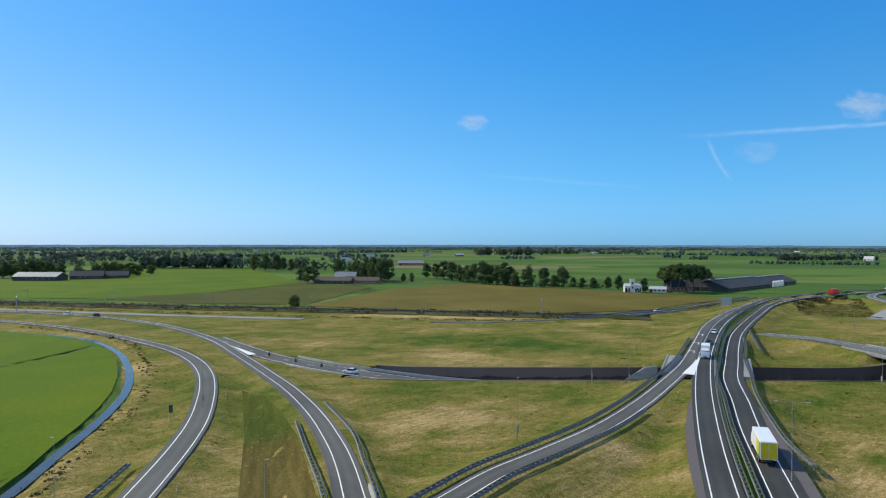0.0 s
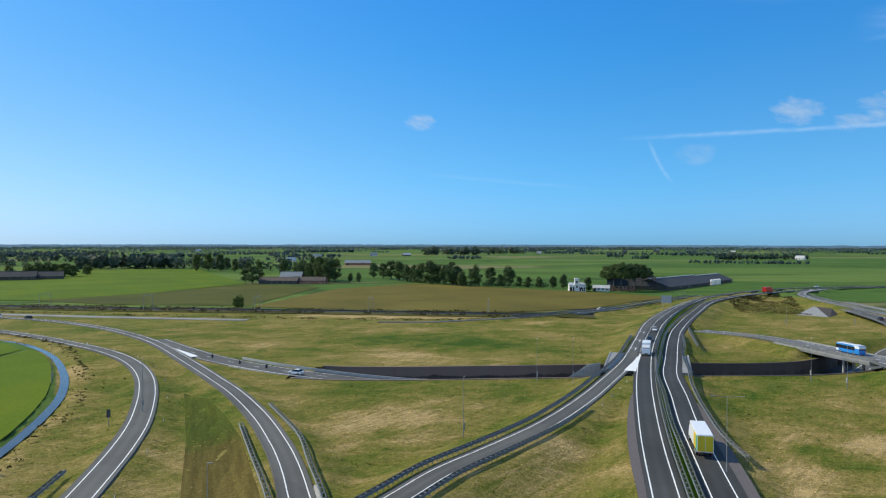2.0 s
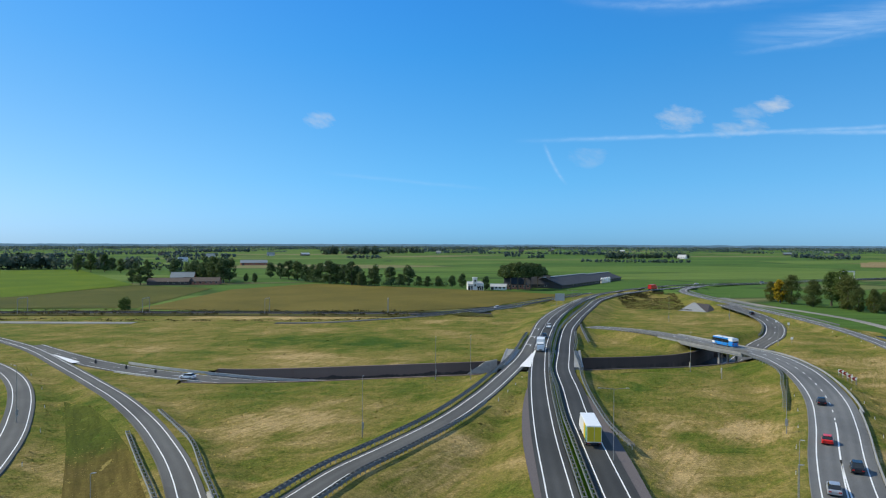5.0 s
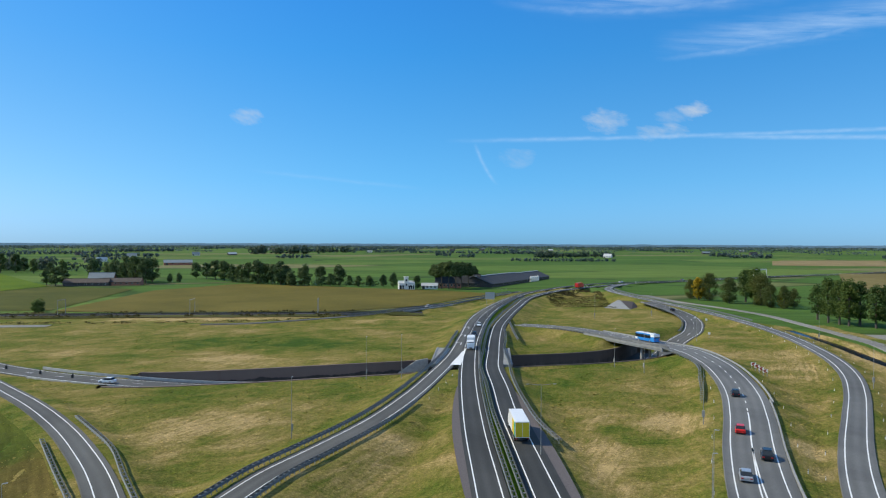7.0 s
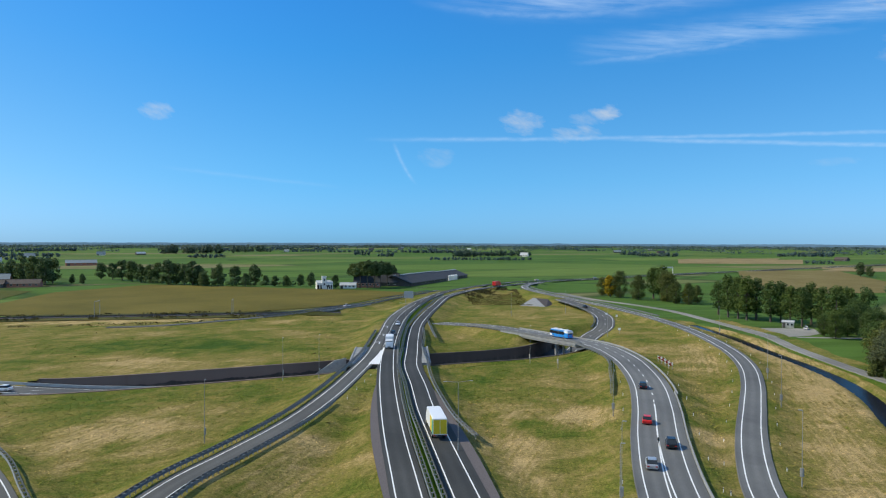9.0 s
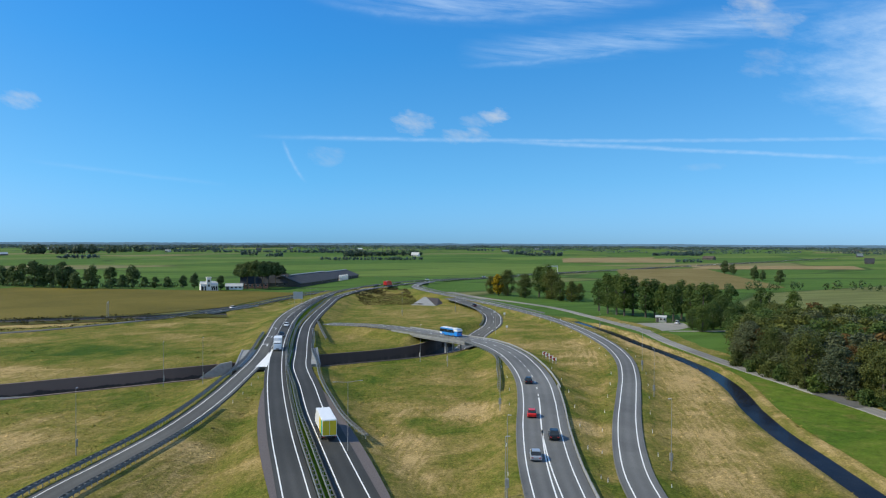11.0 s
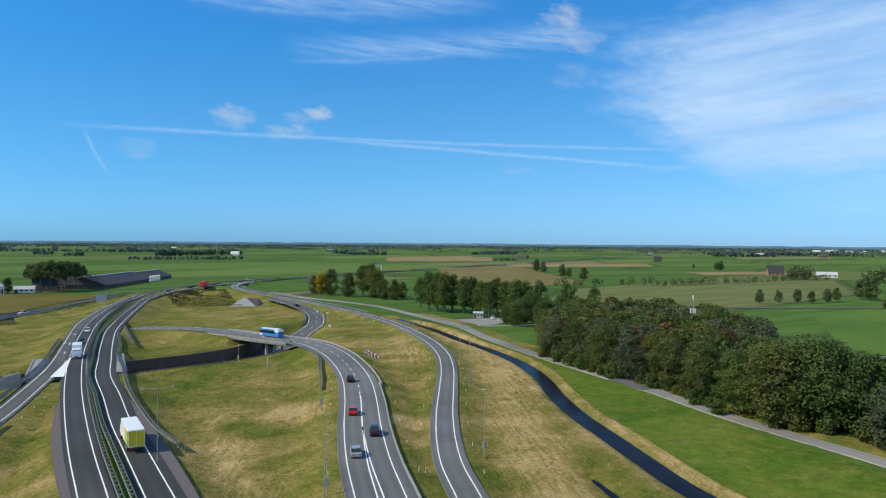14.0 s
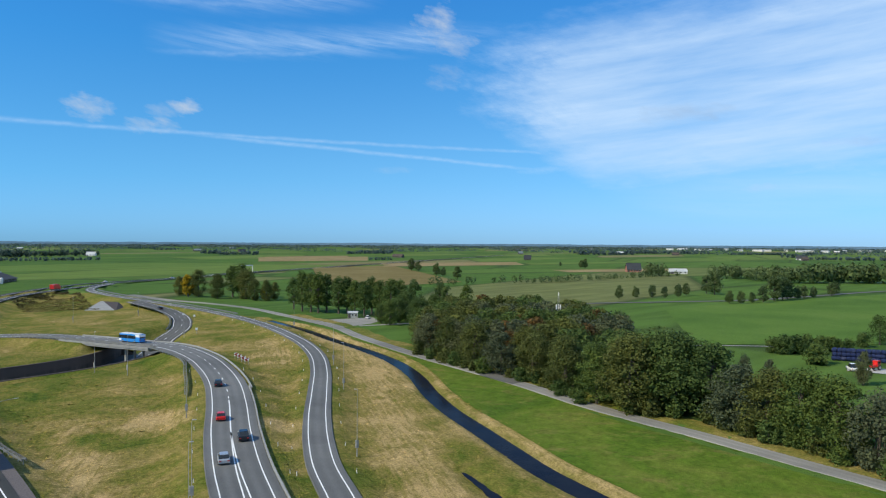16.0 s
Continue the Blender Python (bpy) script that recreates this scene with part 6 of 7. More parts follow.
for z in (3.0, 6.4):
    b = bmesh.new()
    box(b, 1.1, 0.1, 1.6, -0.5, -5.04, z)
    part("window", b, GLASS, villa, "dark tower window")
for x in (-4.6, -2.9, 2.0, 3.6, 5.0):
    b = bmesh.new()
    box(b, 1.0, 0.12, 2.6, x, -4.54, 0.3)
    part("window", b, GLASS, villa, "tall dark villa window")
building("farm_shed", -98, 633, -8, 34, 12, 2.8, 5.6, DARK_BOARD, BROWN_ROOF, "low farm shed with a brown tiled roof", 5, 2)
building("farm_shed", -72, 634, -6, 30, 13, 2.8, 5.8, BRICK, BROWN_ROOF, "low farm shed with a weathered brown roof", 5, 2)
building("farmhouse", -92, 668, -5, 20, 12, 4.2, 9.0, BRICK, BARN_ROOF, "farmhouse with a grey roof behind the sheds", 4, 1)
building("barn", -386, 674, 0, 42, 20, 4.2, 8.0, DARK_BOARD, BARN_ROOF, "large grey barn with a blue-grey sheet roof", 6, 2, category="barn")
building("barn", -355, 702, 20, 30, 16, 3.6, 8.4, DARK_BOARD, GREY_ROOF, "dark barn with a grey gabled roof", 4, 1, category="barn")
building("barn", -333, 718, 20, 22, 15, 3.2, 7.6, DARK_BOARD, GREY_ROOF, "smaller dark barn with a grey roof", 3, 1, category="barn")
building("barn", -52, 1130, 5, 40, 18, 4.0, 8.0, BRICK, BARN_ROOF, "far barn with a blue-grey roof", 4, 1, category="barn")
building("farmhouse", 866, 262, -62, 17, 14, 3.4, 11.0, BRICK, GREY_ROOF, "farmhouse with a steep dark roof and white gable", 4, 1)
building("outbuilding", 855, 205, -62, 20, 9, 3.0, 6.0, WHITE_WALL, PALE_ROOF, "low white shed among far trees", 3, 1)
far_rnd = random.Random(31)
for i in range(34):                                    # farms of the wide plain
    a, r = radians(far_rnd.uniform(-34, 90)), far_rnd.uniform(1300, 3200)
    w = far_rnd.uniform(11, 24)
    building("far_farm", r * math.sin(a), r * math.cos(a), -math.degrees(a) + far_rnd.uniform(-30, 30), w, w * 0.5, 3.5, far_rnd.uniform(7, 10), far_rnd.choice((DARK_BOARD, WHITE_WALL, DARK_BOARD)), far_rnd.choice((GREY_ROOF, BARN_ROOF, PALE_ROOF, BROWN_ROOF)), "small farm far off on the plain", 2, 1, category="farm")
for i in range(17):                                    # white sheds of the distant business park
    a, r = radians(76 + 16 * (i + far_rnd.uniform(-.4, .4)) / 17), far_rnd.uniform(3200, 4000)
    w = far_rnd.uniform(14, 50)
    building("far_hall", r * math.sin(a), r * math.cos(a), -math.degrees(a) + far_rnd.uniform(-15, 15), w, 30, far_rnd.uniform(4, 7), far_rnd.uniform(7.5, 9), WHITE_WALL, PALE_ROOF, "white industrial hall on the horizon", 3, 1, category="hall")

# lay-by on the path, parking place and kiosk
b = bmesh.new()
b.faces.new([b.verts.new((x, y, 0.075)) for x, y in ((163.5, 77), (169.5, 90), (173, 92.5), (177.5, 91), (178, 86), (174, 81.5), (168, 75.5))])
bmesh.ops.recalc_face_normals(b, faces=b.faces[:])
if b.faces[:][0].normal.z < 0:
    bmesh.ops.reverse_faces(b, faces=b.faces[:])
tagged(part("pavement", b, ASPHALT), "small grey lay-by beside the cycle path", "lay-by", kind="structure")
b = bmesh.new()
box(b, 0.7, 6.5, 0.75, 0, 0, 0, 0.22)
bmesh.ops.bevel(b, geom=b.edges[:], offset=0.08, segments=2, affect="EDGES")
ob = tagged(part("concrete_block", b, CONCRETE), "pale concrete block at the end of a guard rail", "block")
ob.location = (-9.7, 97.5, on_ground(-9.7, 97.5))
b = bmesh.new()
b.faces.new([b.verts.new((x, y, 0.09)) for x, y in ((243, 218), (268, 204), (258, 192), (247, 189), (230, 190.5))][::-1])
for fc in b.faces:
    fc.normal_update()
    if fc.normal.z < 0:
        fc.normal_flip()
tagged(part("pavement", b, PATH_STONE), "pale paved parking place", "parking place", kind="structure")
v, f = sweep(spline([(238, 188, .1), (254, 178, .1), (270, 170, .1)], 2), [(-1.6, 0), (1.6, 0)])
tagged(mesh_object("pavement", v, f, PATH_STONE), "pale side path into the trees", "path", kind="structure")
v, f = sweep(spline([(255, 62, .22), (268, 42, .22), (275, 26, .22), (270, 12, .22)], 3), [(-0.9, 0), (0.9, 0)])
tagged(mesh_object("pavement", v, f, PATH_STONE), "narrow pale farm track along the pasture", "path", kind="structure")
v, f = sweep(spline([(400, 150, .25), (450, 104, .25), (480, 76, .25), (540, 45, .25), (640, 0, .25), (760, -80, .25)], 6), [(-3, 0), (3, 0)])
tagged(mesh_object("road_10", v, f, ASPHALT), "grey country road between pasture and trees", "road", kind="structure")
k = building("kiosk", 262, 211.5, -55, 4.6, 3.0, 2.4, 2.9, CONCRETE, PALE_ROOF, "small white service hut on the parking place", 2, 1, 0.2, "hut")

# ---- street lamps ----
def street_lamp(height, double, plate):
    top = empty("street_lamp", label="tall slender galvanised street lamp on the verge", category="street lamp", group="street lamps")
    b = bmesh.new()
    tube(b, (0, 0, -0.3), (0, 0, 1.4), 0.10, 0.09, 10)
    tube(b, (0, 0, 1.4), (0, 0, height), 0.055, 0.03, 8)
    part("pole", b, STEEL, top)
    for sg in ((-1, 1) if double else (1,)):
        if double:
            b = bmesh.new()
            tube(b, (0, 0, height - 0.1), (sg * 1.9, 0, height + 0.08), 0.04, 0.03, 6)
            part("arm", b, STEEL, top)
        b = bmesh.new()
        box(b, 0.6, 0.20, 0.09, sg * (2.2 if double else 0.3), 0, height + 0.03)
        bmesh.ops.bevel(b, geom=b.edges[:], offset=0.04, segments=2, affect="EDGES")
        part("lamp_head", b, LAMP_GREY, top, "pale grey lamp head")
    if plate:
        b = bmesh.new()
        box(b, 0.55, 0.2, 1.3, 0, -0.12, 1.5)
        bmesh.ops.bevel(b, geom=b.edges[:], offset=0.03, segments=1, affect="EDGES")
        part("switch_box", b, STEEL, top, "grey switch box on the pole")
    return top


lamp1, lamp2 = street_lamp(11.4, False, True), street_lamp(11.6, True, False)
LAMPS = [(13.9, 131.1, 60), (46.8, 176.5, 60), (38.9, 183.5, 60), (-20.4, 80.3, 20), (-50.4, 90.9, 160), (54.1, 64.7, -30), (92.4, 70.4, 135), (60.4, 72.2, -40), (91.1, 113, -40), (132.3, 107.2, 135), (154.3, 129.7, 135),
         (115.4, 169, -90), (112.7, 180, -90), (178.3, 227.4, -40), (174.4, 297.5, 200), (208, 300, 200), (225, 214, 150), (-88, 190, 160), (-52, 152, 160)]
for i, (x, y, a) in enumerate(LAMPS):
    m = Matrix.Translation((x, y, on_ground(x, y))) @ Matrix.Rotation(radians(a), 4, "Z")
    if i:
        copy_thing(lamp1, m)
    else:
        lamp1.matrix_basis = m
lamp2.matrix_basis = Matrix.Translation((50.6, 101.6, on_ground(50.6, 101.6))) @ Matrix.Rotation(radians(-15), 4, "Z")
for x, y in ((96, 240), (134, 316)):
    copy_thing(lamp2, Matrix.Translation((x, y, on_ground(x, y))) @ Matrix.Rotation(radians(-25), 4, "Z"))

# ---- signs and small road furniture ----
def sign_post(x, y, w, h, z0, face, label, ang=0.0, posts=1, back=None, category="road sign"):
    z = on_ground(x, y)
    top = empty("road_sign", Matrix.Translation((x, y, z)) @ Matrix.Rotation(radians(ang), 4, "Z"), label, category)
    for i in range(posts):
        px_ = 0 if posts == 1 else (i / (posts - 1) - 0.5) * w * 0.7
        b = bmesh.new()
        tube(b, (px_, 0.05, -0.3), (px_, 0.05, z0 + h * 0.9), 0.05 + 0.02 * posts, 0.05 + 0.02 * posts, 8)
        part("post", b, STEEL, top)
    b = bmesh.new()
    box(b, w, 0.05, h, 0, -0.04, z0)
    bmesh.ops.bevel(b, geom=b.edges[:], offset=0.02, segments=1, affect="EDGES")
    part("panel", b, face, top)
    return top


sign_post(147.9, 366.9, 5.2, 4.0, 2.2, LAMP_GREY, "large motorway sign seen from its grey back", -24, 2)
sign_post(-56, 144.4, 0.75, 1.6, 1.7, SIGN_BLUE, "tall narrow dark sign on a grey post", 20)
sign_post(213.5, 265.9, 0.9, 0.9, 1.4, PAINT, "small pale warning sign beside the loop", -40)
sign_post(182, 224.6, 0.9, 0.9, 1.4, PAINT, "small pale warning sign beside the loop", -40)
sign_post(216, 277, 0.9, 0.9, 1.2, PAINT, "small pale warning sign beside the loop", -40)
for x, y in ((148.4, 163.6), (146.6, 160.2), (145.2, 157.0), (143.5, 153.7)):     # bend markers
    top = sign_post(x, y, 1.35, 1.0, 0.9, PAINT, "white and red chevron board on the outside of the bend", -43, 2, category="chevron board")
    for sg in (-1, 1):
        b = bmesh.new()
        q = ((-.62, 0), (.06, 0), (.62, .47 * sg), (-.06, .47 * sg))
        b.faces.new([b.verts.new((p[0], -0.07, 1.40 + p[1])) for p in (q if sg > 0 else q[::-1])])
        part("chevron", b, CHEVRON_RED, top, "dark red chevron stripe")
top = empty("sign_gantry", Matrix.Translation((561, 615, 0)) @ Matrix.Rotation(radians(-10), 4, "Z"), "white motorway sign gantry far off", "gantry")
for x in (-7.5, 7.5):
    b = bmesh.new()
    box(b, 0.6, 0.6, 8.2, x, 0, 0)
    part("leg", b, WHITE_WALL, top)
b = bmesh.new()
box(b, 16, 0.7, 1.1, 0, 0, 7.2)
part("beam", b, WHITE_WALL, top)
top = empty("sign_gantry", Matrix.Translation((-227, 374, 0.2)) @ Matrix.Rotation(radians(120), 4, "Z"), "grey lattice sign gantry over the motorway", "gantry")
for x in (-7, 7):
    b = bmesh.new()
    tube(b, (x - .9, 0, 0), (x, 0, 7.4), 0.22, 0.18, 6)
    tube(b, (x + .9, 0, 0), (x, 0, 7.4), 0.22, 0.18, 6)
    part("leg", b, STEEL, top)
b = bmesh.new()
box(b, 15.5, 0.6, 0.9, 0, 0, 6.8)
part("beam", b, STEEL, top)

b = bmesh.new()
box(b, 0.09, 0.06, 0.85, 0, 0, -0.15)
DEL = bpy.data.meshes.new("delineator")
b.to_mesh(DEL)
b.free()
DEL.materials.append(PAINT)
b = bmesh.new()
box(b, 0.11, 0.09, 0.14, 0, 0, 0.54)
BAND = bpy.data.meshes.new("band")
b.to_mesh(BAND)
b.free()
BAND.materials.append(DARK_METAL)


def delineators(road, offs, a, c, step):
    for off in offs:
        q, s = beside(cut(road, a, c), off), 2.0
        total = along(q, *q[-1, :2])
        while s < total:
            p = cut(q, s, s + 1)[0]
            top = empty("marker_post", Matrix.Translation((p[0], p[1], on_ground(p[0], p[1]))), "slim white marker post on the verge", "marker post", "marker posts")
            share("post", DEL, top, Matrix())
            share("reflector", BAND, top, Matrix(), "dark reflector band")
            s += step


delineators(ROAD_E, (-4.6, 4.6), along(ROAD_E, 70, 54), along(ROAD_E, 224, 251), 15)
delineators(ROAD_D, (-6.4, 7.4), along(ROAD_D, 62, 62), along(ROAD_D, 126, 147), 15)
delineators(ROAD_A, (4.6,), along(ROAD_A, 41, 147), along(ROAD_A, 60, 182), 9)
delineators(ROAD_C, (4.4,), along(ROAD_C, -43, 100), along(ROAD_C, -135, 279), 22)
for t in (0.0, 15, 27, 39):                             # dark beacons along the sinking road
    p = cut(ROAD_F, along(ROAD_F, -57, 228) + t, along(ROAD_F, -57, 228) + t + 1)[0]
    b = bmesh.new()
    box(b, 0.6, 0.4, 0.95, 0, 0, 0)
    bmesh.ops.bevel(b, geom=b.edges[:], offset=0.08, segments=2, affect="EDGES")
    box(b, 0.2, 0.2, 0.3, 0, 0, 0.95)
    ob = tagged(part("road_beacon", b, DARK_METAL), "dark box-shaped beacon at the road's edge", "beacon", "road beacons")
    ob.location = (p[0], p[1], p[2])

# ---- railway ----
tagged(ribbon("railway_bed", RAIL, 4.2, 4.2, 0.0, GRAVEL, skirt=0.6), "grey ballast bed of a double railway line", "railway", kind="structure")
for off in (-2.75, -1.3, 1.3, 2.75):
    v, f = sweep(beside(RAIL, off), [(-0.05, 0.02), (-0.05, 0.2), (0.05, 0.2), (0.05, 0.02)], True)
    tagged(mesh_object("rail_track", v, f, DARK_METAL), "brown steel rail on the ballast", "rail", kind="structure")
s = 20.0
while s < along(RAIL, 170, 330):
    p = cut(RAIL, s, s + 1)
    if p[0, 0] > -420:
        a = math.atan2(p[1, 1] - p[0, 1], p[1, 0] - p[0, 0])
        top = empty("catenary_portal", Matrix.Translation((p[0, 0], p[0, 1], 0.4)) @ Matrix.Rotation(a, 4, "Z"), "thin grey steel portal over the railway", "portal", "catenary portals")
        for y in (-4.6, 4.6):
            b = bmesh.new()
            tube(b, (0, y, -.4), (0, y, 7.4), 0.14, 0.11, 6)
            part("mast", b, STEEL, top)
        b = bmesh.new()
        box(b, 0.22, 9.6, 0.25, 0, 0, 7.2)
        part("beam", b, STEEL, top)
    s += 62

# ---- telecom mast in the wood ----
top = empty("telecom_mast", Matrix.Translation((243, 97.8, 0)), "slender grey lattice mast with white antennas above the wood", "mast")
b = bmesh.new()
for i in range(3):
    a = i * 2.094
    tube(b, (0.6 * math.cos(a), 0.6 * math.sin(a), -.2), (0.3 * math.cos(a), 0.3 * math.sin(a), 17.0), 0.06, 0.05, 5)
for j in range(11):
    for i in range(3):
        a, c, r1, r2 = i * 2.094, (i + 1) * 2.094, 0.6 - 0.027 * j, 0.6 - 0.027 * (j + 1)
        tube(b, (r1 * math.cos(a), r1 * math.sin(a), j * 1.55), (r2 * math.cos(c), r2 * math.sin(c), (j + 1) * 1.55), 0.025, 0.025, 4)
part("lattice", b, STEEL, top)
for a in (0.3, 2.4, 4.5):
    b = bmesh.new()
    box(b, 0.5, 0.35, 1.9, 0.85 * math.cos(a), 0.85 * math.sin(a), 12.0)
    bmesh.ops.bevel(b, geom=b.edges[:], offset=0.08, segments=2, affect="EDGES")
    part("antenna", b, WHITE_WALL, top, "white panel antenna")
b = bmesh.new()
tube(b, (0, 0, 17.0), (0, 0, 18.4), 0.22, 0.22, 8)
part("tip", b, WHITE_WALL, top, "white tip")


# ---- vehicles ----
wb = bmesh.new()
bmesh.ops.create_cone(wb, cap_ends=True, segments=18, radius1=0.33, radius2=0.33, depth=0.22, matrix=Matrix.Rotation(math.pi / 2, 4, "Y"))
bmesh.ops.bevel(wb, geom=wb.edges[:], offset=0.03, segments=1, affect="EDGES")
TYRE = bpy.data.meshes.new("tyre")
wb.to_mesh(TYRE)
wb.free()
TYRE.materials.append(RUBBER)
wb = bmesh.new()
bmesh.ops.create_cone(wb, cap_ends=True, segments=14, radius1=0.2, radius2=0.2, depth=0.24, matrix=Matrix.Rotation(math.pi / 2, 4, "Y"))
RIM = bpy.data.meshes.new("rim")
wb.to_mesh(RIM)
wb.free()
RIM.materials.append(ALLOY)


def wheel(parent, x, y, s=1.0):
    ob = share("wheel", TYRE, parent, Matrix.LocRotScale((x, y, 0.33 * s), None, (s, s, s)))
    share("rim", RIM, ob, Matrix())


def loft(sections, bevel=0.05):
    """A closed body from cross-sections along y: (y, half width, bottom, top, half width at the top)."""
    b = bmesh.new()
    rings = []
    for y, w, lo, hi, wt in sections:
        rings.append([b.verts.new(q) for q in ((-w, y, lo), (w, y, lo), (w, y, lo + (hi - lo) * 0.55), (wt, y, hi), (-wt, y, hi), (-w, y, lo + (hi - lo) * 0.55))])
    for r, q in zip(rings, rings[1:]):
        for i in range(6):
            b.faces.new((r[i], r[(i + 1) % 6], q[(i + 1) % 6], q[i]))
    b.faces.new(rings[0])
    b.faces.new(rings[-1][::-1])
    bmesh.ops.recalc_face_normals(b, faces=b.faces[:])
    if bevel:
        bmesh.ops.bevel(b, geom=b.edges[:], offset=bevel, segments=2, affect="EDGES")
    return b


def place(road, x, y, off=0.0, back=False):
    """A pose on a road, looking along it (local y ahead)."""
    s = along(road, x, y)
    p = cut(road, s, s + 1.5)
    a = math.atan2(p[1, 1] - p[0, 1], p[1, 0] - p[0, 0]) - math.pi / 2
    q = beside(p, off)[0]
    return Matrix.Translation((q[0], q[1], p[0, 2] + 0.015)) @ Matrix.Rotation(a + (math.pi if back else 0), 4, "Z")


def car(m, paint, label, l=4.4, w=0.9, h=1.45):
    top = empty("car", m, label, "car", "cars")
    part("body", loft([(-l / 2, w * .92, .32, .82, w * .86), (-l / 2 + .25, w, .22, .92, w * .92), (l / 2 - 1.2, w, .22, .90, w * .92), (l / 2 - .15, w * .94, .26, .72, w * .84), (l / 2, w * .84, .32, .6, w * .78)]), paint, top, smooth=False)
    part("cabin", loft([(-l / 2 + .35, w * .88, .80, .95, w * .8), (-l / 2 + .85, w * .9, .80, h - .06, w * .70), (-0.1, w * .9, .80, h - .04, w * .72), (.35, w * .9, .80, h - .1, w * .7), (l / 2 - 1.15, w * .86, .80, .92, w * .8)], .03), GLASS, top, "dark car windows")
    b = bmesh.new()
    box(b, w * 1.42, l * 0.36, 0.07, 0, -l * 0.12, h - .07)
    bmesh.ops.bevel(b, geom=b.edges[:], offset=0.03, segments=2, affect="EDGES")
    part("roof", b, paint, top)
    for sx in (-1, 1):
        for yy in (-l * .30, l * .31):
            wheel(top, sx * (w - .1), yy)
        for yy, mt, nm in ((-l / 2, LENS_RED, "tail_light"), (l / 2 - .05, LENS_CLEAR, "headlight")):
            b = bmesh.new()
            box(b, 0.34, 0.1, 0.16, sx * w * .68, yy, .6)
            part(nm, b, mt, top)
    return top


def box_body(parent, name, w, l, z0, z1, y, mat, label="", bev=0.06):
    b = bmesh.new()
    box(b, w, l, z1 - z0, 0, y, z0)
    bmesh.ops.bevel(b, geom=b.edges[:], offset=bev, segments=2, affect="EDGES")
    return part(name, b, mat, parent, label)


def lorry(m, box_mat, cab_mat, label, bl=7.6, rear=None, flank=None):
    top = empty("lorry", m, label, "lorry")
    box_body(top, "chassis", 1.0, bl + 2.2, 0.55, 0.85, 0.6, DARK_METAL)
    box_body(top, "cargo_box", 2.5, bl, 0.95, 3.75, -0.6, box_mat)
    cy = bl / 2 - 0.6 + 1.15
    part("cab", loft([(cy - .95, 1.15, .55, 2.95, 1.1), (cy + .35, 1.2, .5, 2.9, 1.05), (cy + .95, 1.18, .5, 2.2, 1.1), (cy + 1.05, 1.15, .5, 1.7, 1.1)], .06), cab_mat, top)
    box_body(top, "windscreen", 2.1, 0.5, 1.75, 2.5, cy + .62, GLASS, "dark windscreen", .03)
    if rear:
        for sx in (-1, 1):
            b = bmesh.new()
            box(b, 1.12, 0.05, 2.45, sx * 0.6, -0.6 - bl / 2 - 0.03, 1.12)
            part("rear_door", b, rear, top, "yellow rear door")
    if flank:
        for sx in (-1, 1):
            for y0, y1, mt in flank:
                b = bmesh.new()
                box(b, 0.04, (y1 - y0), 2.4, sx * 1.27, (y0 + y1) / 2, 1.1)
                part("side_panel", b, mt, top, "coloured side panel")
    for sx in (-1, 1):
        for yy in (-bl * .36, -bl * .22, cy - .1):
            wheel(top, sx * 1.08, yy, 1.45)
        b = bmesh.new()
        box(b, .3, .08, .16, sx * 1.0, -0.6 - bl / 2 - .05, .78)
        part("tail_light", b, LENS_RED, top)
    return top


def bus(m, label):
    top = empty("bus", m, label, "bus")
    part("body", loft([(-6.0, 1.22, .35, 3.0, 1.1), (-5.8, 1.27, .30, 3.05, 1.15), (5.6, 1.27, .30, 3.05, 1.15), (6.0, 1.2, .35, 2.9, 1.05)], .08), BLUE_PAINT, top)
    box_body(top, "roof", 2.2, 11.4, 3.0, 3.16, 0, WHITE_PAINT, "white roof", .06)
    for y in (-3.6, 0.5, 3.8):
        box_body(top, "roof_unit", 1.4, 1.3, 3.15, 3.38, y, WHITE_PAINT, "white roof unit", .06)
    box_body(top, "rear_stripe", 2.58, 2.6, 2.1, 2.95, -4.75, WHITE_PAINT, "white upper band", .04)
    for sx in (-1, 1):
        for i in range(6):
            b = bmesh.new()
            box(b, .05, 1.54, 1.15, sx * 1.265, -3.0 + i * 1.62, 1.42)
            part("side_window", b, GLASS, top)
        for yy in (-3.2, 3.6):
            wheel(top, sx * 1.12, yy, 1.45)
        b = bmesh.new()
        box(b, .25, .06, .5, sx * .95, -6.02, .9)
        part("tail_light", b, LENS_RED, top)
    box_body(top, "front_band", 2.58, 1.5, 0.55, 1.35, 5.2, WHITE_PAINT, "white lower front", .04)
    for yy, z0, z1 in ((-6.0, 1.7, 2.7), (5.99, 1.2, 2.7)):
        b = bmesh.new()
        box(b, 2.1, .08, z1 - z0, 0, yy, z0)
        part("windscreen" if yy > 0 else "rear_window", b, GLASS, top)
    return top


lorry(place(ROAD_R, 52.2, 113.2), WHITE_PAINT, WHITE_PAINT, "white box lorry with yellow doors and coloured side panels", 9.4, YELLOW_PAINT, ((-5.1, -3.9, GREEN_PAINT), (-3.8, -1.4, YELLOW_PAINT)))
lorry(place(ROAD_L, 79.5, 213, 0.2, True), WHITE_PAINT, WHITE_PAINT, "white delivery lorry on the main carriageway", 6.2)
car(place(ROAD_L, 91.5, 241, 0.1, True), BLACK_PAINT, "black car on the main carriageway")
car(place(ROAD_L, 102.3, 266.9, 0.2, True), WHITE_PAINT, "white car on the main carriageway")
lorry(place(ROAD_R, 249, 446), RED_PAINT, RED_PAINT, "bright red lorry on the far motorway", 8.0)
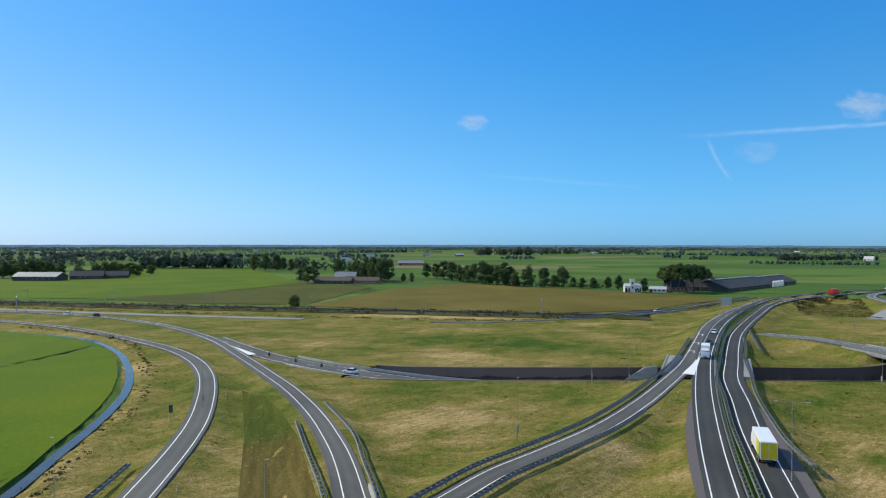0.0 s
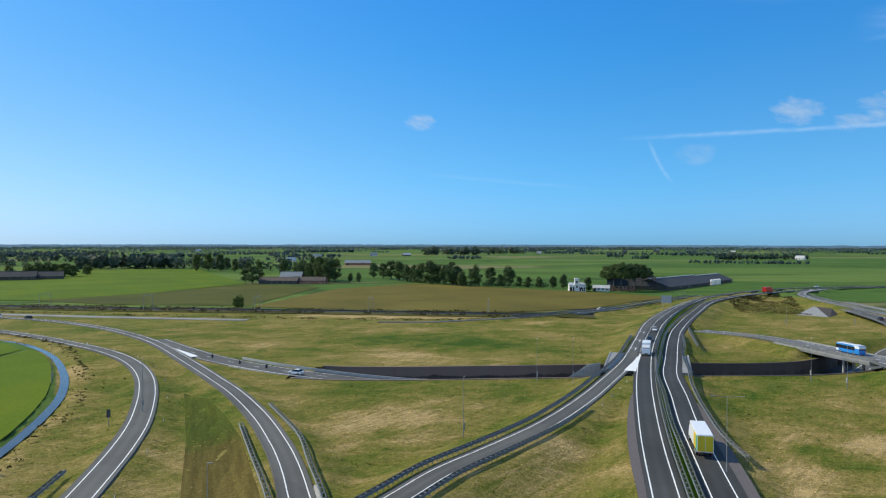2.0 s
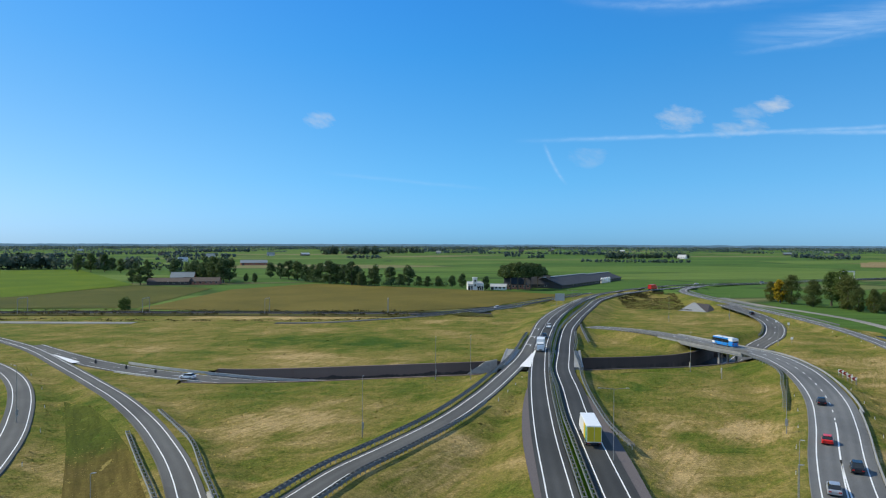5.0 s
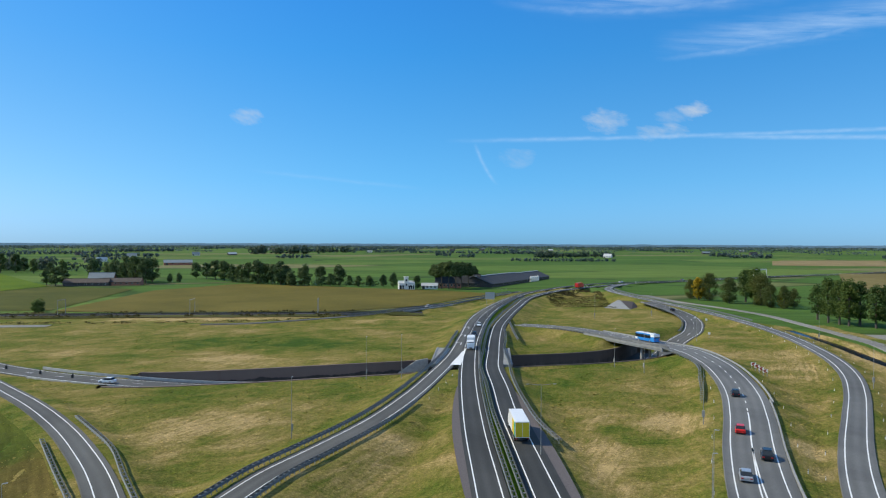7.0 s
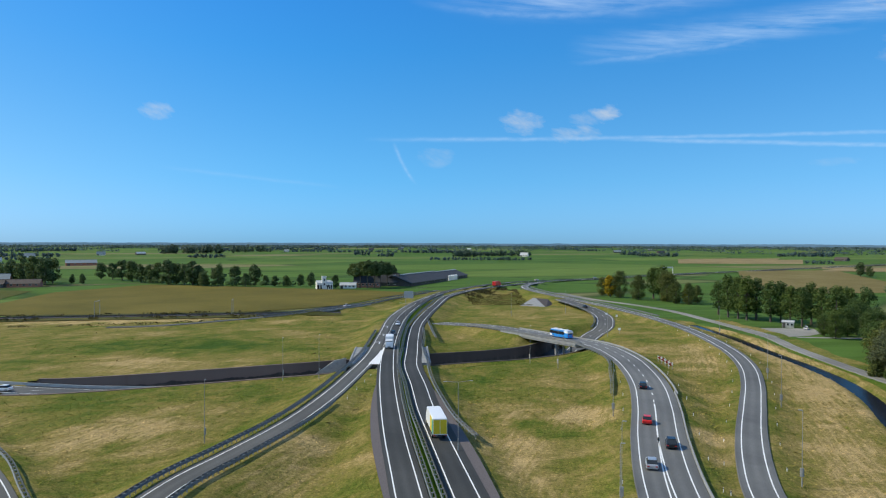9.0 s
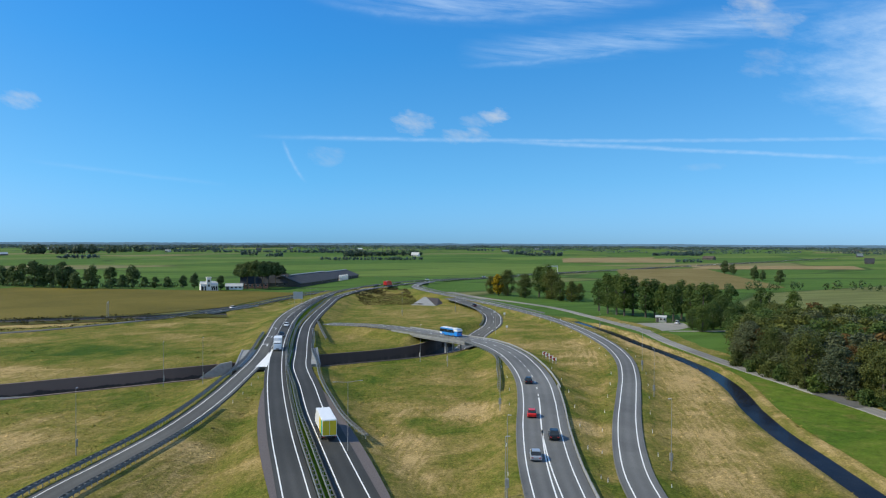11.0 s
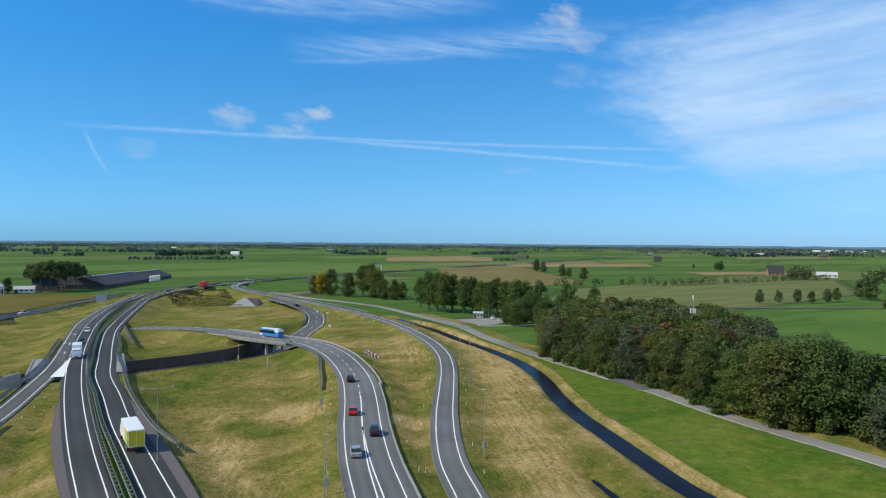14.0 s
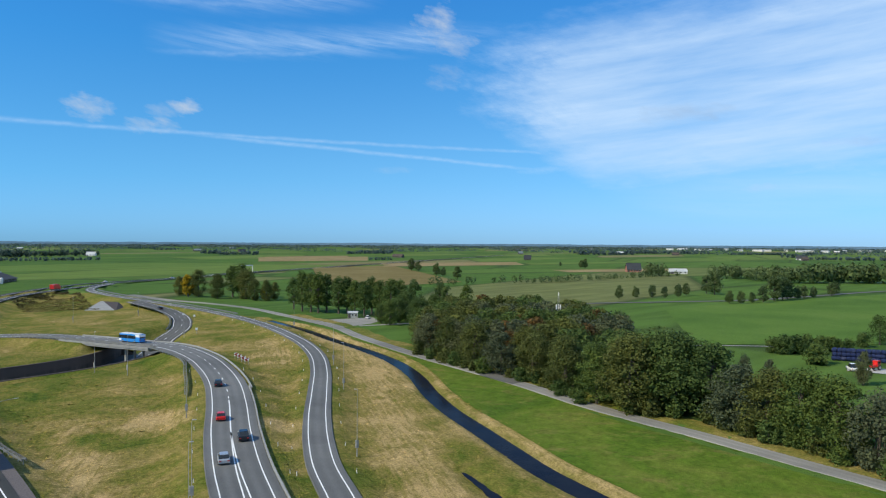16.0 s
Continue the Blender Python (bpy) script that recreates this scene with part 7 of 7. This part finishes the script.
bus(place(ROAD_D, 141.5, 207, 1.6) @ Matrix.Diagonal((0.96, 0.8, 0.92, 1.0)), "blue city bus with a white roof on the bridge approach")
car(place(ROAD_D, 92.2, 103.9, -1.7), RED_PAINT, "small red car on the two-lane link road", 4.0)
car(place(ROAD_D, 112.6, 128.6, -1.7), BLACK_PAINT, "black car on the two-lane link road")
car(place(ROAD_D, 74.5, 81, -1.8), SILVER_PAINT, "silver car on the two-lane link road")
car(place(ROAD_D, 82.5, 91, 1.9), BLACK_PAINT, "black car on the two-lane link road", 4.6, .92, 1.6)
car(place(ROAD_F, -26.1, 202, 1.7, True), WHITE_PAINT, "white car with a dark bonnet on the grey road")
car(place(ROAD_F, 226, 306, -1.7), BLACK_PAINT, "dark car in the loop")
for x, y, mt, lab in ((-190, 356, WHITE_PAINT, "white car on the far slip road"), (-172, 347, BLACK_PAINT, "dark car on the far slip road")):
    car(place(ROAD_B, x, y, 0.2), mt, lab)
for x, y, mt, lab in ((110, 359, WHITE_PAINT, "white car on the link road"), (340, 535, WHITE_PAINT, "white car on the far motorway"), (420, 555, SILVER_PAINT, "silver car on the far motorway")):
    car(place(ROAD_G if x < 200 else ROAD_L, x, y, 0.4), mt, lab)

# ---- farmyard by the pasture ----
bb = bmesh.new()
bmesh.ops.create_cone(bb, cap_ends=True, segments=14, radius1=0.72, radius2=0.72, depth=1.25, matrix=Matrix.Rotation(math.pi / 2, 4, "Y"))
bmesh.ops.bevel(bb, geom=bb.edges[:], offset=0.16, segments=2, affect="EDGES")
BALE = bpy.data.meshes.new("bale")
bb.to_mesh(BALE)
bb.free()
BALE.materials.append(BALE_FILM)
for k in range(3):
    for j in range(4 - k):
        for i in range(13):
            ob = new("wrapped_bale", BALE)
            ob.matrix_basis = Matrix.Translation((254.5 + i * 0.26 + (j + k * 0.5) * 1.5 + far_rnd.uniform(-.2, .2), 9.0 - i * 1.33 + far_rnd.uniform(-.15, .15), on_ground(256, 2) + 0.7 + k * 1.18)) @ Matrix.Rotation(radians(-80 + far_rnd.uniform(-14, 14)), 4, "Z") @ Matrix.Rotation(radians(8 * ((i * 7 + j * 3) % 5)), 4, "X")
            tagged(ob, "round bale wrapped in dark blue film, stacked in rows", "bale", "wrapped bales")
b = bmesh.new()
b.faces.new([b.verts.new((x, y, on_ground(x, y) + 0.18)) for x, y in ((235, 4.5), (241, 5), (246, -8), (250, -30), (236, -30))])
bmesh.ops.recalc_face_normals(b, faces=b.faces[:])
if b.faces[:][0].normal.z < 0:
    bmesh.ops.reverse_faces(b, faces=b.faces[:])
tagged(part("pavement", b, CONCRETE), "pale concrete farmyard", "yard", kind="structure")
z = on_ground(240, -2)
top = empty("tractor", Matrix.Translation((240.5, -2.2, z + .2)) @ Matrix.Rotation(radians(60), 4, "Z"), "red farm tractor on the concrete yard", "tractor")
part("bonnet", loft([(-.2, .5, .9, 1.7, .45), (1.9, .45, .9, 1.5, .38)], .05), RED_PAINT, top)
part("cab", loft([(-1.6, .8, 1.0, 2.8, .7), (-.1, .75, 1.0, 2.8, .7)], .05), RED_PAINT, top)
box_body(top, "cab_window", 1.62, 1.2, 1.7, 2.5, -.85, GLASS, "dark cab glass", .02)
for sx in (-1, 1):
    wheel(top, sx * .85, -.9, 2.3)
    wheel(top, sx * .75, 1.3, 1.5)
car(Matrix.Translation((237.2, 3.4, z + .2)) @ Matrix.Rotation(radians(-70), 4, "Z"), WHITE_PAINT, "white van parked on the concrete yard", 4.9, 0.98, 2.0)
car(Matrix.Translation((262.5, 203, 0.11)) @ Matrix.Rotation(radians(-60), 4, "Z"), WHITE_PAINT, "white car parked under the trees")

# ---- grass tufts of the verges ----
def make_tuft():
    n = Nodes("tufted_verge_grass")
    c, _ = verge_colour(n)
    c = n.mix(1.0, c, n.ramp(n.island(), (0.0, (0.98, 0.98, 0.9)), (0.5, (1.25, 1.2, 1.15)), (1.0, (1.6, 1.45, 1.35))), "MULTIPLY")
    return n.done(c, 0.95, spec=0.05)


def grass_tufts(count):
    """Leaning blades in small tufts, thickest near the roads, one uncountable mass."""
    g = np.random.default_rng(404)
    xs, ys = GRID["xs"], GRID["ys"]
    shape = (len(ys), len(xs))
    free = poly_distance(GRID["x"], GRID["y"], VERGE)
    for line, half in LEVELS + [(CANAL_R, 2.4), (CANAL_L, 2.0), (DITCH, 1.2), (ROAD_F, 4.6), (TROUGH, TROUGH_HALF + 1.0)]:
        free = np.minimum(free, nearest(GRID["x"], GRID["y"], line)[0] - half)
    free, high, dry = (q.reshape(shape) for q in (free, GRID["z"], GRID["dry"]))
    x, y = g.uniform(-95, 215, count * 6), g.uniform(45, 340, count * 6)
    far = np.hypot(x, y)
    keep = g.random(len(x)) < np.minimum(1, (105 / far) ** 1.7)
    x, y, far = x[keep], y[keep], far[keep]

    def at(table):
        i, j = np.clip(np.searchsorted(xs, x) - 1, 0, len(xs) - 2), np.clip(np.searchsorted(ys, y) - 1, 0, len(ys) - 2)
        u, v = (x - xs[i]) / (xs[i + 1] - xs[i]), (y - ys[j]) / (ys[j + 1] - ys[j])
        return (table[j, i] * (1 - u) + table[j, i + 1] * u) * (1 - v) + (table[j + 1, i] * (1 - u) + table[j + 1, i + 1] * u) * v

    clear, z, d = at(free), at(high), at(dry)
    ok = np.nonzero(clear > 0.5)[0][:count]
    x, y, z, d, far = x[ok], y[ok], z[ok], d[ok], far[ok]
    n = len(x)
    size = g.gamma(3.0, 0.33, n) * np.clip(far / 150, 0.7, 1.1)
    p = np.stack([x, y, z - 0.02], 1)
    v = np.empty((n, 2, 3, 3))
    for k in range(2):
        a = g.uniform(0, 2 * math.pi, n)
        t = np.stack([np.cos(a), np.sin(a), np.zeros(n)], 1) * (0.09 * size)[:, None]
        b = a + g.uniform(0.9, 2.2, n)
        lean = np.stack([np.cos(b) * 0.24 * size, np.sin(b) * 0.24 * size, 0.075 * size + 0.02], 1)
        v[:, k, 0], v[:, k, 1], v[:, k, 2] = p - t, p + t, p + lean
    v = v.reshape(-1, 3)
    me = bpy.data.meshes.new("grass_tufts")
    me.vertices.add(len(v))
    me.vertices.foreach_set("co", v.astype(np.float32).ravel())
    me.loops.add(len(v))
    me.loops.foreach_set("vertex_index", np.arange(len(v), dtype=np.int32))
    me.polygons.add(len(v) // 3)
    me.polygons.foreach_set("loop_start", np.arange(0, len(v), 3, dtype=np.int32))
    me.update()
    me.validate()
    a = me.attributes.new("dry", "FLOAT", "POINT")
    a.data.foreach_set("value", np.repeat(d, 6).astype(np.float32))
    me.materials.append(make_tuft())
    tagged(new("grass_tufts", me), "olive and straw-coloured tufts of rough verge grass", "grass", kind="stuff")


grass_tufts(90000)
